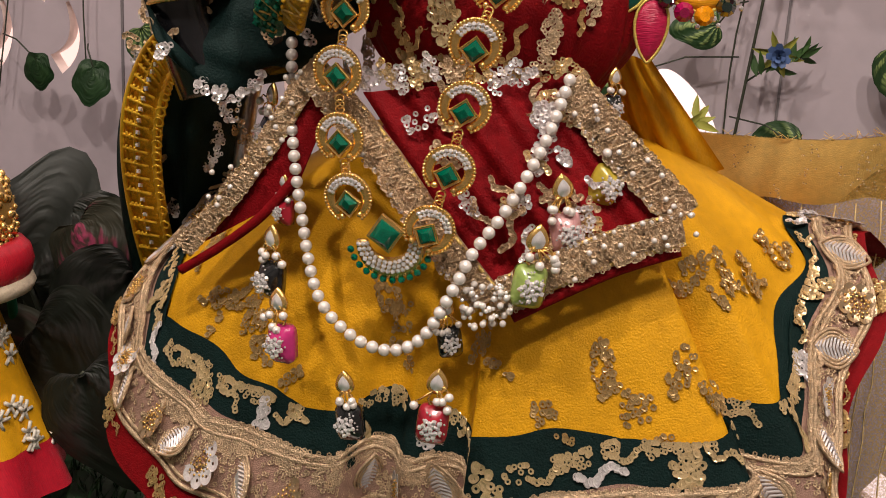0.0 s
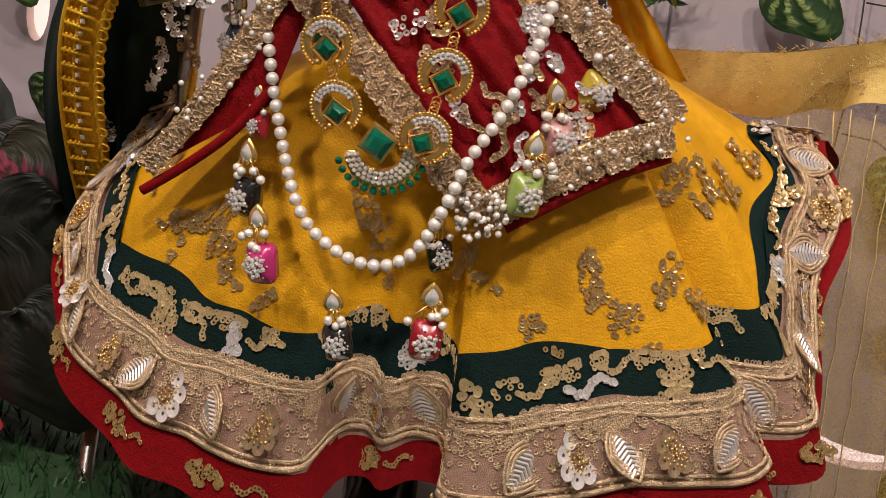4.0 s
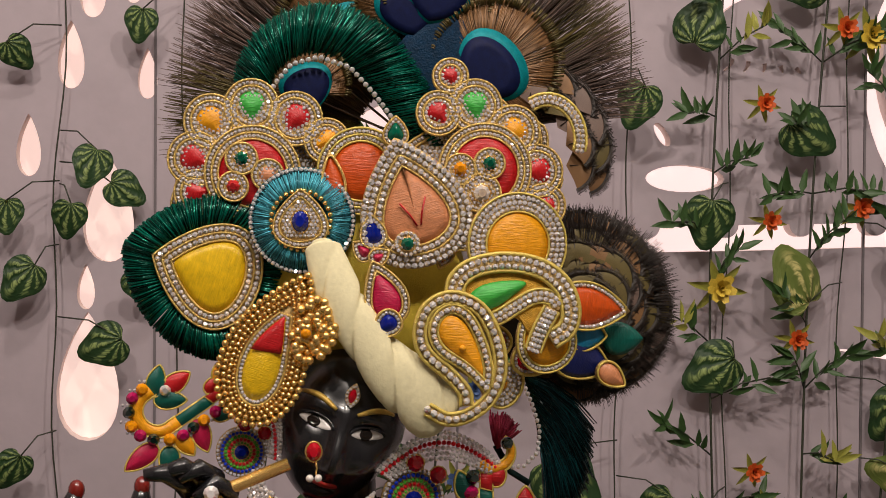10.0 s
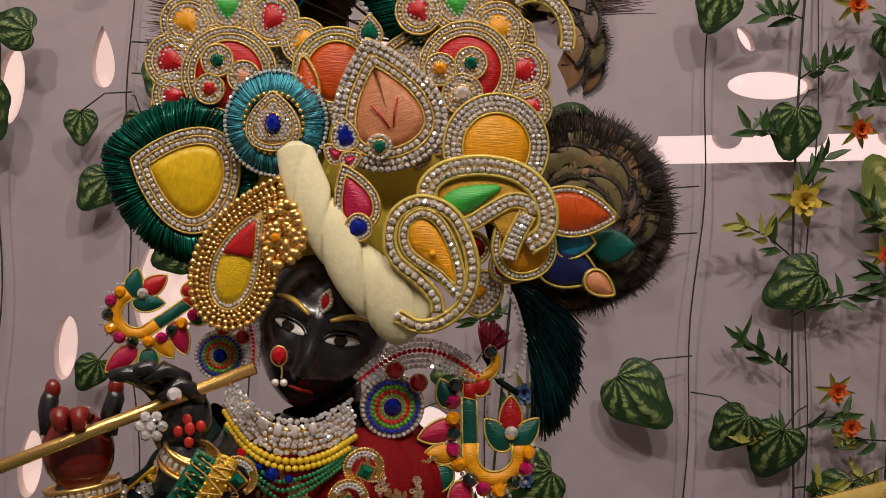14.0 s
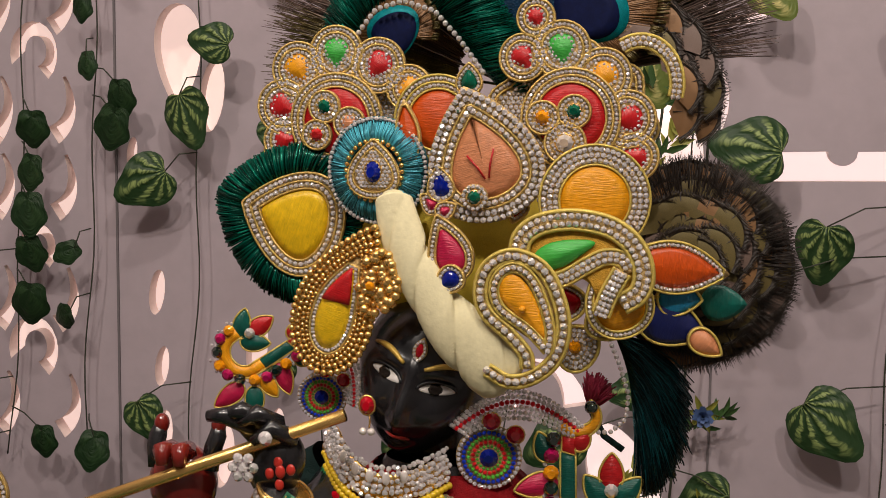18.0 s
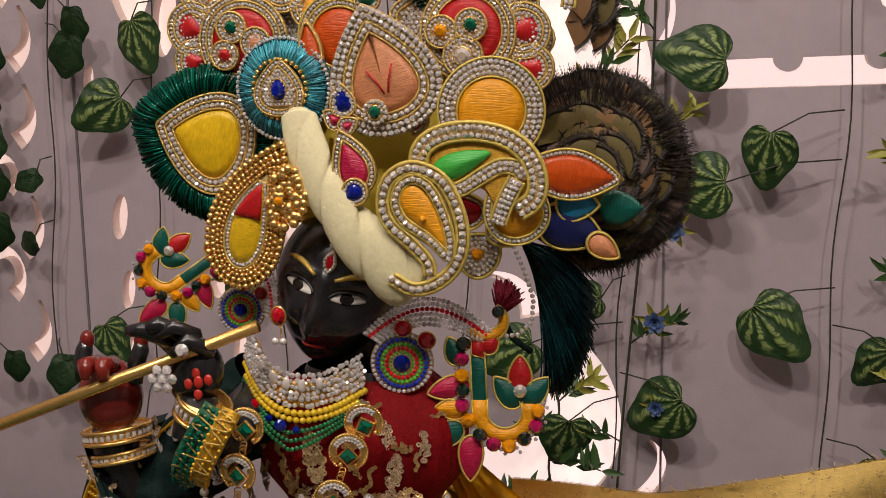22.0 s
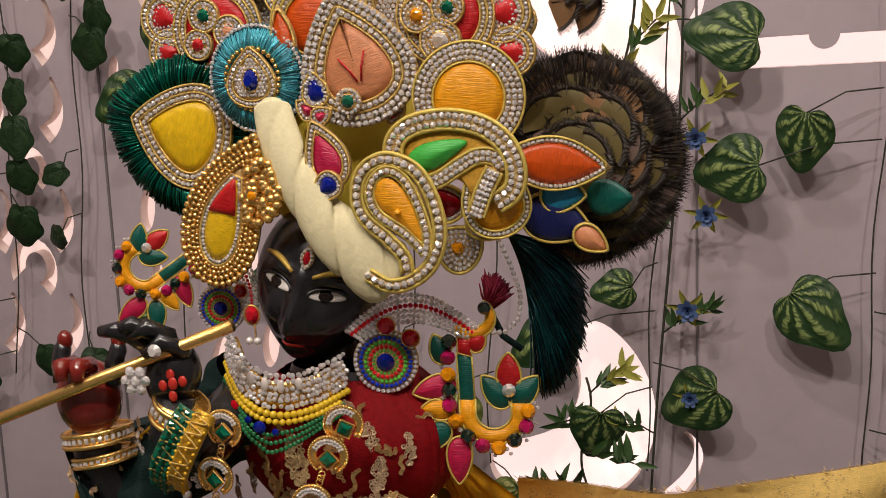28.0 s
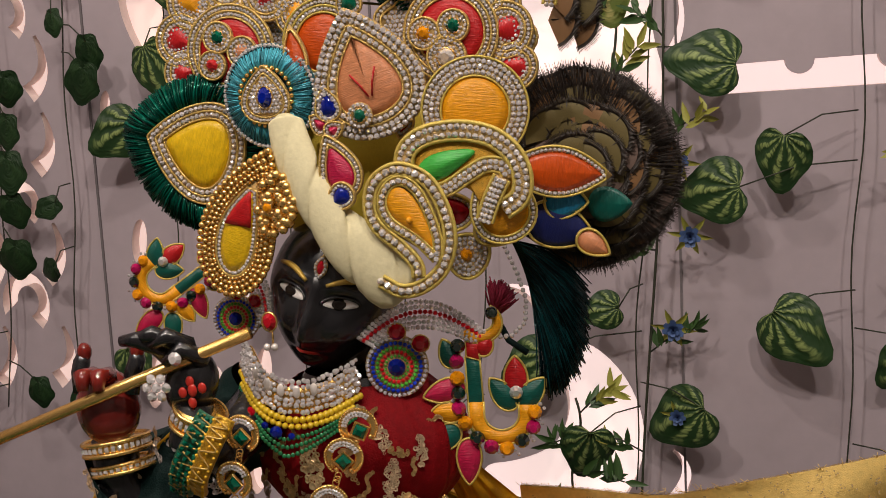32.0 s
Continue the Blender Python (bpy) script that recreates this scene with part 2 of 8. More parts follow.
def tube(acc, pts, r, sides=6, closed=False, radii=None, flat=1.0):
    pts = [Vector(p) for p in pts]
    n = len(pts)
    up = None
    verts, faces = [], []
    for i, p in enumerate(pts):
        a, b = (pts[i - 1], pts[(i + 1) % n]) if closed else (pts[max(i - 1, 0)], pts[min(i + 1, n - 1)])
        d = (b - a).normalized() if (b - a).length > 1e-9 else Vector((0, 0, 1))
        if up is None:
            up = Vector((0, 0, 1)) if abs(d.z) < 0.9 else Vector((1, 0, 0))
        up = (up - d * up.dot(d)).normalized()
        side = d.cross(up)
        rr = radii[i] if radii else r
        for k in range(sides):
            c, s = math.cos(2 * math.pi * k / sides), math.sin(2 * math.pi * k / sides)
            verts.append(p + (side * c + up * s * flat) * rr)
    for i in range(n if closed else n - 1):
        j = (i + 1) % n
        for k in range(sides):
            q = (k + 1) % sides
            faces.append((i * sides + k, i * sides + q, j * sides + q, j * sides + k))
    if not closed:
        faces += [tuple(range(sides))[::-1], tuple((n - 1) * sides + k for k in range(sides))]
    return acc.add(verts, faces)


def ball(acc, c, r, seg=8, rings=5, sx=1, sy=1, sz=1, m=None):
    verts, faces = [(0, 0, 1)], []
    for i in range(1, rings):
        a = math.pi * i / rings
        verts += [(math.sin(a) * math.cos(2 * math.pi * k / seg), math.sin(a) * math.sin(2 * math.pi * k / seg), math.cos(a)) for k in range(seg)]
    verts.append((0, 0, -1))
    for k in range(seg):
        q = (k + 1) % seg
        faces.append((0, 1 + k, 1 + q))
        for i in range(rings - 2):
            a, b = 1 + i * seg, 1 + (i + 1) * seg
            faces.append((a + k, b + k, b + q, a + q))
        faces.append((1 + (rings - 2) * seg + k, len(verts) - 1, 1 + (rings - 2) * seg + q))
    mm = Matrix.Translation(c) @ (m or Matrix()) @ Matrix.Diagonal((r * sx, r * sy, r * sz, 1))
    return acc.add(verts, faces, mm)


def dome(acc, outline, h, z0=0.0, rings=3, side=0.0006):
    """A padded shape on the local plane: a short side wall, then a curved top."""
    c = sum((Vector((p[0], p[1], 0)) for p in outline), Vector()) / len(outline)
    n = len(outline)
    verts = [(p[0], p[1], z0) for p in outline]
    faces = []
    for i in range(rings + 1):
        t = i / (rings + 1)
        k, z = 1 - t, z0 + side + h * math.sin(t * math.pi / 2)
        verts += [(c.x + (p[0] - c.x) * k, c.y + (p[1] - c.y) * k, z) for p in outline]
    verts.append((c.x, c.y, z0 + side + h))
    for i in range(rings + 1):
        for k in range(n):
            q = (k + 1) % n
            faces.append((i * n + k, i * n + q, (i + 1) * n + q, (i + 1) * n + k))
    for k in range(n):
        faces.append(((rings + 1) * n + k, (rings + 1) * n + (k + 1) % n, len(verts) - 1))
    faces.append(tuple(range(n))[::-1])
    return acc.add(verts, faces)


def cut_stone(acc, c, r, h=None, n=8, rot=0.0, m=None, sx=1.0, sy=1.0):
    """A faceted stone: girdle, crown and table."""
    h = h or r * 0.7
    mm = Matrix.Translation(c) @ (m or Matrix())
    verts, faces = [], []
    lean = random.Random(round(sum(c) * 1e6)).uniform(0, 6.28)
    for rad, z in ((1.0, 0), (1.0, h * 0.2), (0.5, h)):
        verts += [(r * sx * rad * math.cos(rot + 2 * math.pi * k / n), r * sy * rad * math.sin(rot + 2 * math.pi * k / n), z + (0.16 * r * math.cos(2 * math.pi * k / n - lean) if rad < 1 else 0)) for k in range(n)]
    for i in range(2):
        for k in range(n):
            q = (k + 1) % n
            faces.append((i * n + k, i * n + q, (i + 1) * n + q, (i + 1) * n + k))
    faces.append(tuple(2 * n + k for k in range(n)))
    return acc.add(verts, faces, mm)


def along(pts, step, closed=True):
    """Evenly spaced places along a line."""
    pts = [Vector((*p, 0)) if len(p) == 2 else Vector(p) for p in pts]
    if closed:
        pts = pts + [pts[0]]
    out, left = [], 0.0
    for a, b in zip(pts, pts[1:]):
        d = (b - a).length
        while left <= d:
            out.append(a.lerp(b, left / d if d else 0))
            left += step
        left -= d
    return out


def tear(w, h, n=40, m=1.3, lean=0.0):
    """A drop with its point at the top; lean bends the point sideways."""
    out = []
    for i in range(n):
        t = 2 * math.pi * i / n
        x, y = w / 2 * 1.35 * math.sin(t) * abs(math.sin(t / 2)) ** m, h / 2 * math.cos(t)
        out.append((x + lean * w * max(0, y / h + 0.1) ** 2 * 2, y))
    return out[::-1]


def leaf_line(w, h, n=28):
    """A leaf with a point at each end."""
    half = n // 2
    right = [(w / 2 * math.sin(math.pi * i / half) ** 0.9, -h / 2 + h * i / half) for i in range(half)]
    return right + [(-x, -y) for x, y in right]


def ring_line(r, n=28, a0=0.0, a1=360.0, ry=None):
    full = abs(a1 - a0) >= 359.9
    return [(r * math.cos(radians(a0 + (a1 - a0) * i / (n if full else n - 1))), (ry or r) * math.sin(radians(a0 + (a1 - a0) * i / (n if full else n - 1)))) for i in range(n)]


def grow(outline, d):
    """The outline moved outwards by d metres (inwards where d is negative), its crossings cut away."""
    n, out = len(outline), []
    area = sum(a[0] * b[1] - b[0] * a[1] for a, b in zip(outline, outline[1:] + outline[:1]))
    sign = 1 if area > 0 else -1
    for i in range(n):
        a, b = outline[i - 1], outline[(i + 1) % n]
        t = Vector((b[0] - a[0], b[1] - a[1]))
        t = t.normalized() if t.length > 1e-9 else Vector((1, 0))
        out.append((outline[i][0] + sign * t.y * d, outline[i][1] - sign * t.x * d))
    if d >= 0:
        return out
    seg = [(Vector(a), Vector(b) - Vector(a)) for a, b in zip(outline, outline[1:] + outline[:1]) if (Vector(b) - Vector(a)).length > 1e-9]
    keep = []
    for p in out:
        q = Vector(p)
        near = min((q - a - e * max(0.0, min(1.0, (q - a).dot(e) / e.dot(e)))).length for a, e in seg)
        if near > -d * 0.93:
            keep.append(p)
    return keep if len(keep) > 7 else out


def moved(outline, x=0.0, y=0.0, rot=0.0, k=1.0):
    c, s = math.cos(radians(rot)) * k, math.sin(radians(rot)) * k
    return [(x + c * p[0] - s * p[1], y + s * p[0] + c * p[1]) for p in outline]


def spline(path, n):
    """Evenly stepped places on a smooth line through the given ones."""
    P = [Vector(p) for p in path]
    P = [P[0] * 2 - P[1]] + P + [P[-1] * 2 - P[-2]]
    out = []
    for i in range(n):
        t = i / (n - 1) * (len(P) - 3)
        k = min(int(t), len(P) - 4)
        f = t - k
        a, b, c, d = P[k : k + 4]
        out.append(0.5 * ((2 * b) + (c - a) * f + (2 * a - 5 * b + 4 * c - d) * f * f + (3 * b - a - 3 * c + d) * f ** 3))
    return out


def within(p, poly):
    hit = False
    for (x0, y0), (x1, y1) in zip(poly, poly[1:] + poly[:1]):
        if (y0 > p[1]) != (y1 > p[1]) and p[0] < (x1 - x0) * (p[1] - y0) / (y1 - y0) + x0:
            hit = not hit
    return hit


def patch(name, outline, fill, parent, rows=("cord", "stone", "cord"), z=0.0, cord=0.0006, stone=0.0011, back=None, label="", fill_h=0.002, fill_name="thread_fill", lift=0.0015, cordm=None, w=None, field=True):
    """An embroidered patch: padded backing, then rows of cord and stones from the rim inwards, then a thread-filled middle."""
    b = dome(Acc(), outline, 0.0004, z, 1, lift)
    body = part(name, b, back or BACKG, parent, label)
    if w is not None:
        body.matrix_basis = PLACED[parent].inverted() @ w
        PLACED[body] = w
    off, top = 0.0, z + lift + 0.0002
    for row in rows:
        if row == "cord":
            off -= cord
            line = grow(outline, off)
            part("gold_cord", tube(Acc(), [(x, y, top + cord * 0.6) for x, y in line], cord, 6, True), cordm or CORD, body)
            off -= cord
        elif row == "stone":
            off -= stone
            a = Acc()
            line = grow(outline, off)
            size = sum((Vector(q) - Vector(p)).length for p, q in zip(line, line[1:] + line[:1]))
            step = size / max(4, int(size / (stone * 1.98)))
            for i, p in enumerate(along(line, step * 0.9999)[: int(size / step + 0.5)]):
                cut_stone(a, (p.x, p.y, top), stone * 1.02, stone * 1.1, 7, i * 0.7, Matrix.Rotation(0.38 * math.sin(i * 2.3), 4, "X") @ Matrix.Rotation(0.38 * math.cos(i * 3.7), 4, "Y"))
            part("rhinestone_row", a, STONE, body, smooth=False)
            off -= stone
    if not fill and field:
        inner = grow(outline, off - stone * 0.6)
        a, row_h = Acc(), stone * 1.85
        x0, x1 = min(p[0] for p in inner), max(p[0] for p in inner)
        y, j = min(p[1] for p in inner), 0
        while y < max(p[1] for p in inner):
            x = x0 + (j % 2) * stone * 1.05
            while x < x1:
                if within((x, y), inner):
                    cut_stone(a, (x, y, top), stone * 1.02, stone * 1.1, 7, x * 900, Matrix.Rotation(0.25 * math.sin(x * 4000 + j), 4, "X") @ Matrix.Rotation(0.25 * math.cos(x * 7000 + j), 4, "Y"))
                x += stone * 2.1
            y, j = y + row_h, j + 1
        if a.v:
            tagged(part("rhinestone_field", a, STONE, body, smooth=False), kind="stuff")
    if fill:
        part(fill_name, dome(Acc(), grow(outline, off), fill_h, top - 0.0005, 3), fill, body)
    return body


def strip(acc, pts, width, side, h, z0=0.0):
    """A padded strip on the local plane along a bent line; width: one number, or one for each place."""
    pts = [Vector((p[0], p[1], 0)) for p in pts]
    n = len(pts)
    verts = []
    for i, p in enumerate(pts):
        d = (pts[min(i + 1, n - 1)] - pts[max(i - 1, 0)]).normalized()
        nn = Vector((-d.y, d.x, 0)) * ((width[i] if isinstance(width, (list, tuple)) else width) / 2)
        verts += [p - nn + Vector((0, 0, z0)), p - nn + Vector((0, 0, z0 + side)), p - nn * 0.5 + Vector((0, 0, z0 + side + h * 0.75)), p + Vector((0, 0, z0 + side + h)), p + nn * 0.5 + Vector((0, 0, z0 + side + h * 0.75)), p + nn + Vector((0, 0, z0 + side)), p + nn + Vector((0, 0, z0))]
    faces = [(i * 7 + k, (i + 1) * 7 + k, (i + 1) * 7 + (k + 1) % 7, i * 7 + (k + 1) % 7) for i in range(n - 1) for k in range(7)]
    return acc.add(verts, faces + [tuple(range(7)), tuple((n - 1) * 7 + k for k in range(6, -1, -1))])


def edges_of(pts, width):
    pts = [Vector((p[0], p[1], 0)) for p in pts]
    n, out = len(pts), ([], [])
    for i, p in enumerate(pts):
        d = (pts[min(i + 1, n - 1)] - pts[max(i - 1, 0)]).normalized()
        nn = Vector((-d.y, d.x, 0)) * ((width[i] if isinstance(width, (list, tuple)) else width) / 2)
        out[0].append(p - nn)
        out[1].append(p + nn)
    return out


def stone_band(name, line, width, parent, y, rows=1, stone=0.0014, label="", cordm=None, cord=0.0008, closed=False, z=0.0):
    """A raised band on a plane that faces the front, bent along a line given in millimetres: backing, cord at both edges, rows of stones."""
    pts = spline([(px * 0.001, pz * 0.001, 0) for px, pz in line], 70)
    n = len(pts)
    nrm = []
    for i in range(n):
        d = (pts[min(i + 1, n - 1)] - pts[max(i - 1, 0)]).normalized()
        nrm.append(Vector((-d.y, d.x, 0)))
    b, prof = Acc(), ((-0.5, 0.0), (-0.5, 0.0022), (0.0, 0.0032), (0.5, 0.0022), (0.5, 0.0))
    b.add([pts[i] + nrm[i] * (k * width) + Vector((0, 0, z + h)) for i in range(n) for k, h in prof], [(i * 5 + k, (i + 1) * 5 + k, (i + 1) * 5 + (k + 1) % 5, i * 5 + (k + 1) % 5) for i in range(n - 1) for k in range(5)] + [(0, 1, 2, 3, 4), tuple((n - 1) * 5 + k for k in (4, 3, 2, 1, 0))])
    body = part(name, b, BACKG, parent, label)
    w = at(0, y, 0)
    body.matrix_basis = PLACED[parent].inverted() @ w
    PLACED[body] = w
    for k in (-0.5, 0.5):
        part("gold_cord", tube(Acc(), [p + nrm[i] * (k * width) + Vector((0, 0, z + 0.0024)) for i, p in enumerate(pts)], cord, 6), cordm or YCORD, body)
    a = Acc()
    for r in range(rows):
        k = 0 if rows == 1 else (r / (rows - 1) - 0.5) * (1 - 2.9 * stone / width)
        for i, p in enumerate(along([q + nrm[j] * (k * width) for j, q in enumerate(pts)], stone * 2.02, False)):
            cut_stone(a, (p.x, p.y, z + 0.0030 - 0.001 * abs(k)), stone, stone * 1.1, 7, i * 0.7, Matrix.Rotation(0.38 * math.sin(i * 2.3), 4, "X") @ Matrix.Rotation(0.38 * math.cos(i * 3.7), 4, "Y"))
    part("rhinestone_row", a, STONE, body, smooth=False)
    return body


def softened(poly, turns=2):
    for _ in range(turns):
        poly = [(a[0] * k + b[0] * (1 - k), a[1] * k + b[1] * (1 - k)) for a, b in zip(poly, poly[1:] + poly[:1]) for k in (0.75, 0.25)]
    return poly


def gem(name, parent, c, r, material, n=10, setting=True, h=None, sx=1.0, sy=1.0, rot=0.0, label=""):
    g = part(name, cut_stone(Acc(), c, r, h or r * 0.8, n, rot, None, sx, sy), material, parent, label, smooth=False)
    if setting:
        line = [(c[0] + sx * r * 1.08 * math.cos(rot + 2 * math.pi * k / n), c[1] + sy * r * 1.08 * math.sin(rot + 2 * math.pi * k / n), c[2] + r * 0.1) for k in range(n)]
        part("setting", tube(Acc(), line, r * 0.14, 5, True), GOLD, parent)
    return g

# ---- structure ----
WALL_Y, GROUND_Z = 0.68, 0.085


def box(acc, x0, x1, y0, y1, z0, z1):
    v = [(x, y, z) for x in (x0, x1) for y in (y0, y1) for z in (z0, z1)]
    return acc.add(v, [(0, 1, 3, 2), (4, 6, 7, 5), (0, 4, 5, 1), (2, 3, 7, 6), (0, 2, 6, 4), (1, 5, 7, 3)])


# Added room shell, never in view: dark walls and white ceiling shape the reflections.
solo("floor", box(Acc(), -1.6, 1.7, -1.9, 1.1, -0.75, -0.7), ROOM, "unseen plain floor added to close the room", kind="structure", smooth=False)
solo("wall_north", box(Acc(), -1.6, 1.7, 1.0, 1.1, -0.7, 2.0), ROOM, "unseen plain wall added behind the panel", kind="structure", smooth=False)
solo("wall_south", box(Acc(), -1.6, 1.7, -1.9, -1.8, -0.7, 2.0), ROOM, "unseen plain wall added to close the room, kept dark for reflections", kind="structure", smooth=False)
solo("wall_west", box(Acc(), -1.6, -1.5, -1.8, 1.0, -0.7, 2.0), ROOM, "unseen plain wall added to close the room, kept dark for reflections", kind="structure", smooth=False)
solo("wall_east", box(Acc(), 1.6, 1.7, -1.8, 1.0, -0.7, 2.0), ROOM, "unseen plain wall added to close the room, kept dark for reflections", kind="structure", smooth=False)
solo("ceiling", box(Acc(), -1.6, 1.7, -1.9, 1.1, 2.0, 2.1), mat("white_ceiling_paint", (0.82, 0.8, 0.78), 0.8, vary=0.04, scale=3), "unseen white ceiling added to brighten reflections", kind="structure", smooth=False)
solo("ground", box(Acc(), -1.4, 0.18, -0.35, 0.34, -0.69, GROUND_Z), GRASSM, "altar platform covered with dark green artificial turf", kind="structure", smooth=False)


# The pierced panel: one sheet whose openings show the lit sheet behind it.
def scroll(x, z, r):
    """A hooked scroll, like the head of a question mark."""
    out = [(x + r * 1.0 * math.cos(radians(a)), z + r * 1.25 * math.sin(radians(a))) for a in range(200, -70, -18)]
    inn = [(x + r * 0.1 + r * 0.45 * math.cos(radians(a)), z + r * 0.1 + r * 0.6 * math.sin(radians(a))) for a in range(-80, 200, 20)]
    return out + inn


def oval(x, z, r, k=2.2, lean=0.0, n=22):
    return [(x + r * math.cos(2 * math.pi * i / n) + lean * k * r * math.sin(2 * math.pi * i / n), z + k * r * math.sin(2 * math.pi * i / n)) for i in range(n)]


def band_arc(pts, w0, w1, n=14):
    """A tapering band along a bent line through three places."""
    a, b, c = (Vector(p) for p in pts)
    mid, sides = [], ([], [])
    for i in range(n):
        t = i / (n - 1)
        mid.append(a * ((1 - t) * (1 - 2 * t)) + b * (4 * t * (1 - t)) + c * (t * (2 * t - 1)))
    for i, p in enumerate(mid):
        d = (mid[min(i + 1, n - 1)] - mid[max(i - 1, 0)]).normalized()
        w = (w0 + (w1 - w0) * i / (n - 1)) / 2
        sides[0].append((p.x - d.y * w, p.y + d.x * w))
        sides[1].append((p.x + d.y * w, p.y - d.x * w))
    return sides[0] + sides[1][::-1]


CUTS = []
for x, z, r in ((-0.204, 0.789, 0.0107), (-0.225, 0.717, 0.0107), (-0.188, 0.558, 0.0206), (-0.266, 0.626, 0.0098), (-0.208, 0.387, 0.0252), (-0.147, 0.656, 0.0072), (-0.150, 0.701, 0.008), (-0.164, 0.797, 0.008), (-0.210, 0.485, 0.0072)):
    CUTS.append(moved(tear(r * 2.3, r * (5.2 if r > 0.02 else 6.4), 28, 0.9), x, z + r * 0.4))
for x, z, r in ((-0.374, 0.700, 0.010), (-0.360, 0.600, 0.014), (-0.425, 0.386, 0.009), (-0.310, 0.330, 0.012), (-0.420, 0.304, 0.008), (-0.452, 0.538, 0.006), (-0.389, 0.790, 0.0114), (-0.420, 0.224, 0.011), (-0.350, 0.207, 0.0129), (-0.304, 0.130, 0.0128), (-0.289, 0.237, 0.0098)):
    CUTS.append(oval(x, z, r, 2.8, 0.12))
# a broad upright drop between the two left wires
CUTS.append(moved(tear(0.050, 0.115, 30, 0.8), -0.398, 0.640, 180))
for x, z, r in ((-0.566, 0.762, 0.030), (-0.566, 0.644, 0.028), (-0.574, 0.316, 0.030), (-0.585, 0.200, 0.028), (-0.566, 0.430, 0.022)):
    CUTS.append(scroll(x, z, r))
for z in (0.703, 0.585, 0.500, 0.375, 0.255):
    CUTS.append(band_arc(((-0.606, z + 0.034), (-0.598, z), (-0.616, z - 0.034)), 0.004, 0.020))
    CUTS.append(band_arc(((-0.530, z + 0.034), (-0.524, z - 0.004), (-0.544, z - 0.030)), 0.004, 0.022))
# a long slot whose upper edge has round notches
slot = [(0.200, 0.521), (0.500, 0.528), (0.694, 0.534), (0.694, 0.558)]
for nx in (0.635, 0.549, 0.463, 0.375, 0.288):
    slot += [(nx + 0.014 * math.cos(radians(a)), 0.552 + 0.02 * (nx - 0.29) - 0.014 * math.sin(radians(a))) for a in range(0, 181, 20)]
slot += [(0.219, 0.550)]
CUTS.append(slot)
CUTS.append(band_arc(((0.653, 0.815), (0.633, 0.690), (0.700, 0.580)), 0.012, 0.036))
CUTS.append(band_arc(((0.612, 0.830), (0.530, 0.690), (0.552, 0.574)), 0.014, 0.032))
CUTS.append(band_arc(((0.443, 0.772), (0.478, 0.808), (0.540, 0.824)), 0.008, 0.024))
CUTS.append(band_arc(((0.450, 0.752), (0.494, 0.740), (0.532, 0.758)), 0.018, 0.006))
for k in range(5):
    CUTS.append(band_arc(((0.468 + 0.018 * k, 0.735 - 0.002 * k), (0.464 + 0.02 * k, 0.727 - 0.001 * k), (0.458 + 0.022 * k, 0.722)), 0.005, 0.002))
CUTS.append(oval(0.390, 0.652, 0.007, 1.8, -0.5))
CUTS.append(oval(0.416, 0.605, 0.044, 0.33))
CUTS.append(band_arc(((0.595, 0.419), (0.644, 0.413), (0.705, 0.404)), 0.002, 0.013))
# a curled ring, and the broad flame-like opening beside the crown
CUTS.append([(0.186 + 0.046 * math.cos(radians(a)), 0.716 + 0.042 * math.sin(radians(a))) for a in range(150, 381, 12)] + [(0.186 + 0.037 * math.cos(radians(a)), 0.717 + 0.034 * math.sin(radians(a))) for a in range(380, 149, -12)])
flame = [(-0.020, 0.640), (0.030, 0.655), (0.076, 0.672), (0.112, 0.690), (0.122, 0.650), (0.132, 0.672), (0.144, 0.630), (0.148, 0.580), (0.158, 0.546), (0.150, 0.478), (0.120, 0.503), (0.075, 0.510), (0.031, 0.534), (0.000, 0.562)]
for turn in range(3):
    flame = [(a[0] * k + b[0] * (1 - k), a[1] * k + b[1] * (1 - k)) for a, b in zip(flame, flame[1:] + flame[:1]) for k in (0.75, 0.25)]
CUTS.append(flame)
CUTS.append(band_arc(((0.165, 0.640), (0.176, 0.604), (0.166, 0.568)), 0.002, 0.009))
# a broad crescent low down, and a fleck beside it
moon = [(0.062, 0.280), (0.111, 0.240), (0.133, 0.176), (0.118, 0.113), (0.083, 0.076), (0.016, 0.066), (-0.045, 0.086), (-0.050, 0.135), (-0.005, 0.140), (0.038, 0.159), (0.052, 0.196), (0.044, 0.236)]
for turn in range(3):
    moon = [(a[0] * k + b[0] * (1 - k), a[1] * k + b[1] * (1 - k)) for a, b in zip(moon, moon[1:] + moon[:1]) for k in (0.75, 0.25)]
CUTS.append(moon)
CUTS.append(band_arc(((0.158, 0.155), (0.170, 0.123), (0.138, 0.078)), 0.003, 0.020))
CUTS.append(band_arc(((-0.010, 0.330), (0.020, 0.318), (0.035, 0.285)), 0.006, 0.026))
CUTS.append(band_arc(((0.235, 0.045), (0.290, 0.060), (0.355, 0.045)), 0.008, 0.022))
# broad arcs low down, seen through the net
CUTS.append(band_arc(((0.577, -0.022), (0.622, -0.011), (0.680, -0.022)), 0.004, 0.012))
CUTS.append(band_arc(((0.560, -0.088), (0.616, -0.066), (0.700, -0.068)), 0.006, 0.028))
CUTS.append(band_arc(((0.590, -0.118), (0.654, -0.130), (0.720, -0.145)), 0.004, 0.016))
CUTS.append(band_arc(((0.300, -0.110), (0.420, -0.160), (0.520, -0.120)), 0.030, 0.006))


def inside(p, poly):
    hit = False
    for (x0, z0), (x1, z1) in zip(poly, poly[1:] + poly[:1]):
        if (z0 > p[1]) != (z1 > p[1]) and p[0] < (x1 - x0) * (p[1] - z0) / (z1 - z0) + x0:
            hit = not hit
    return hit


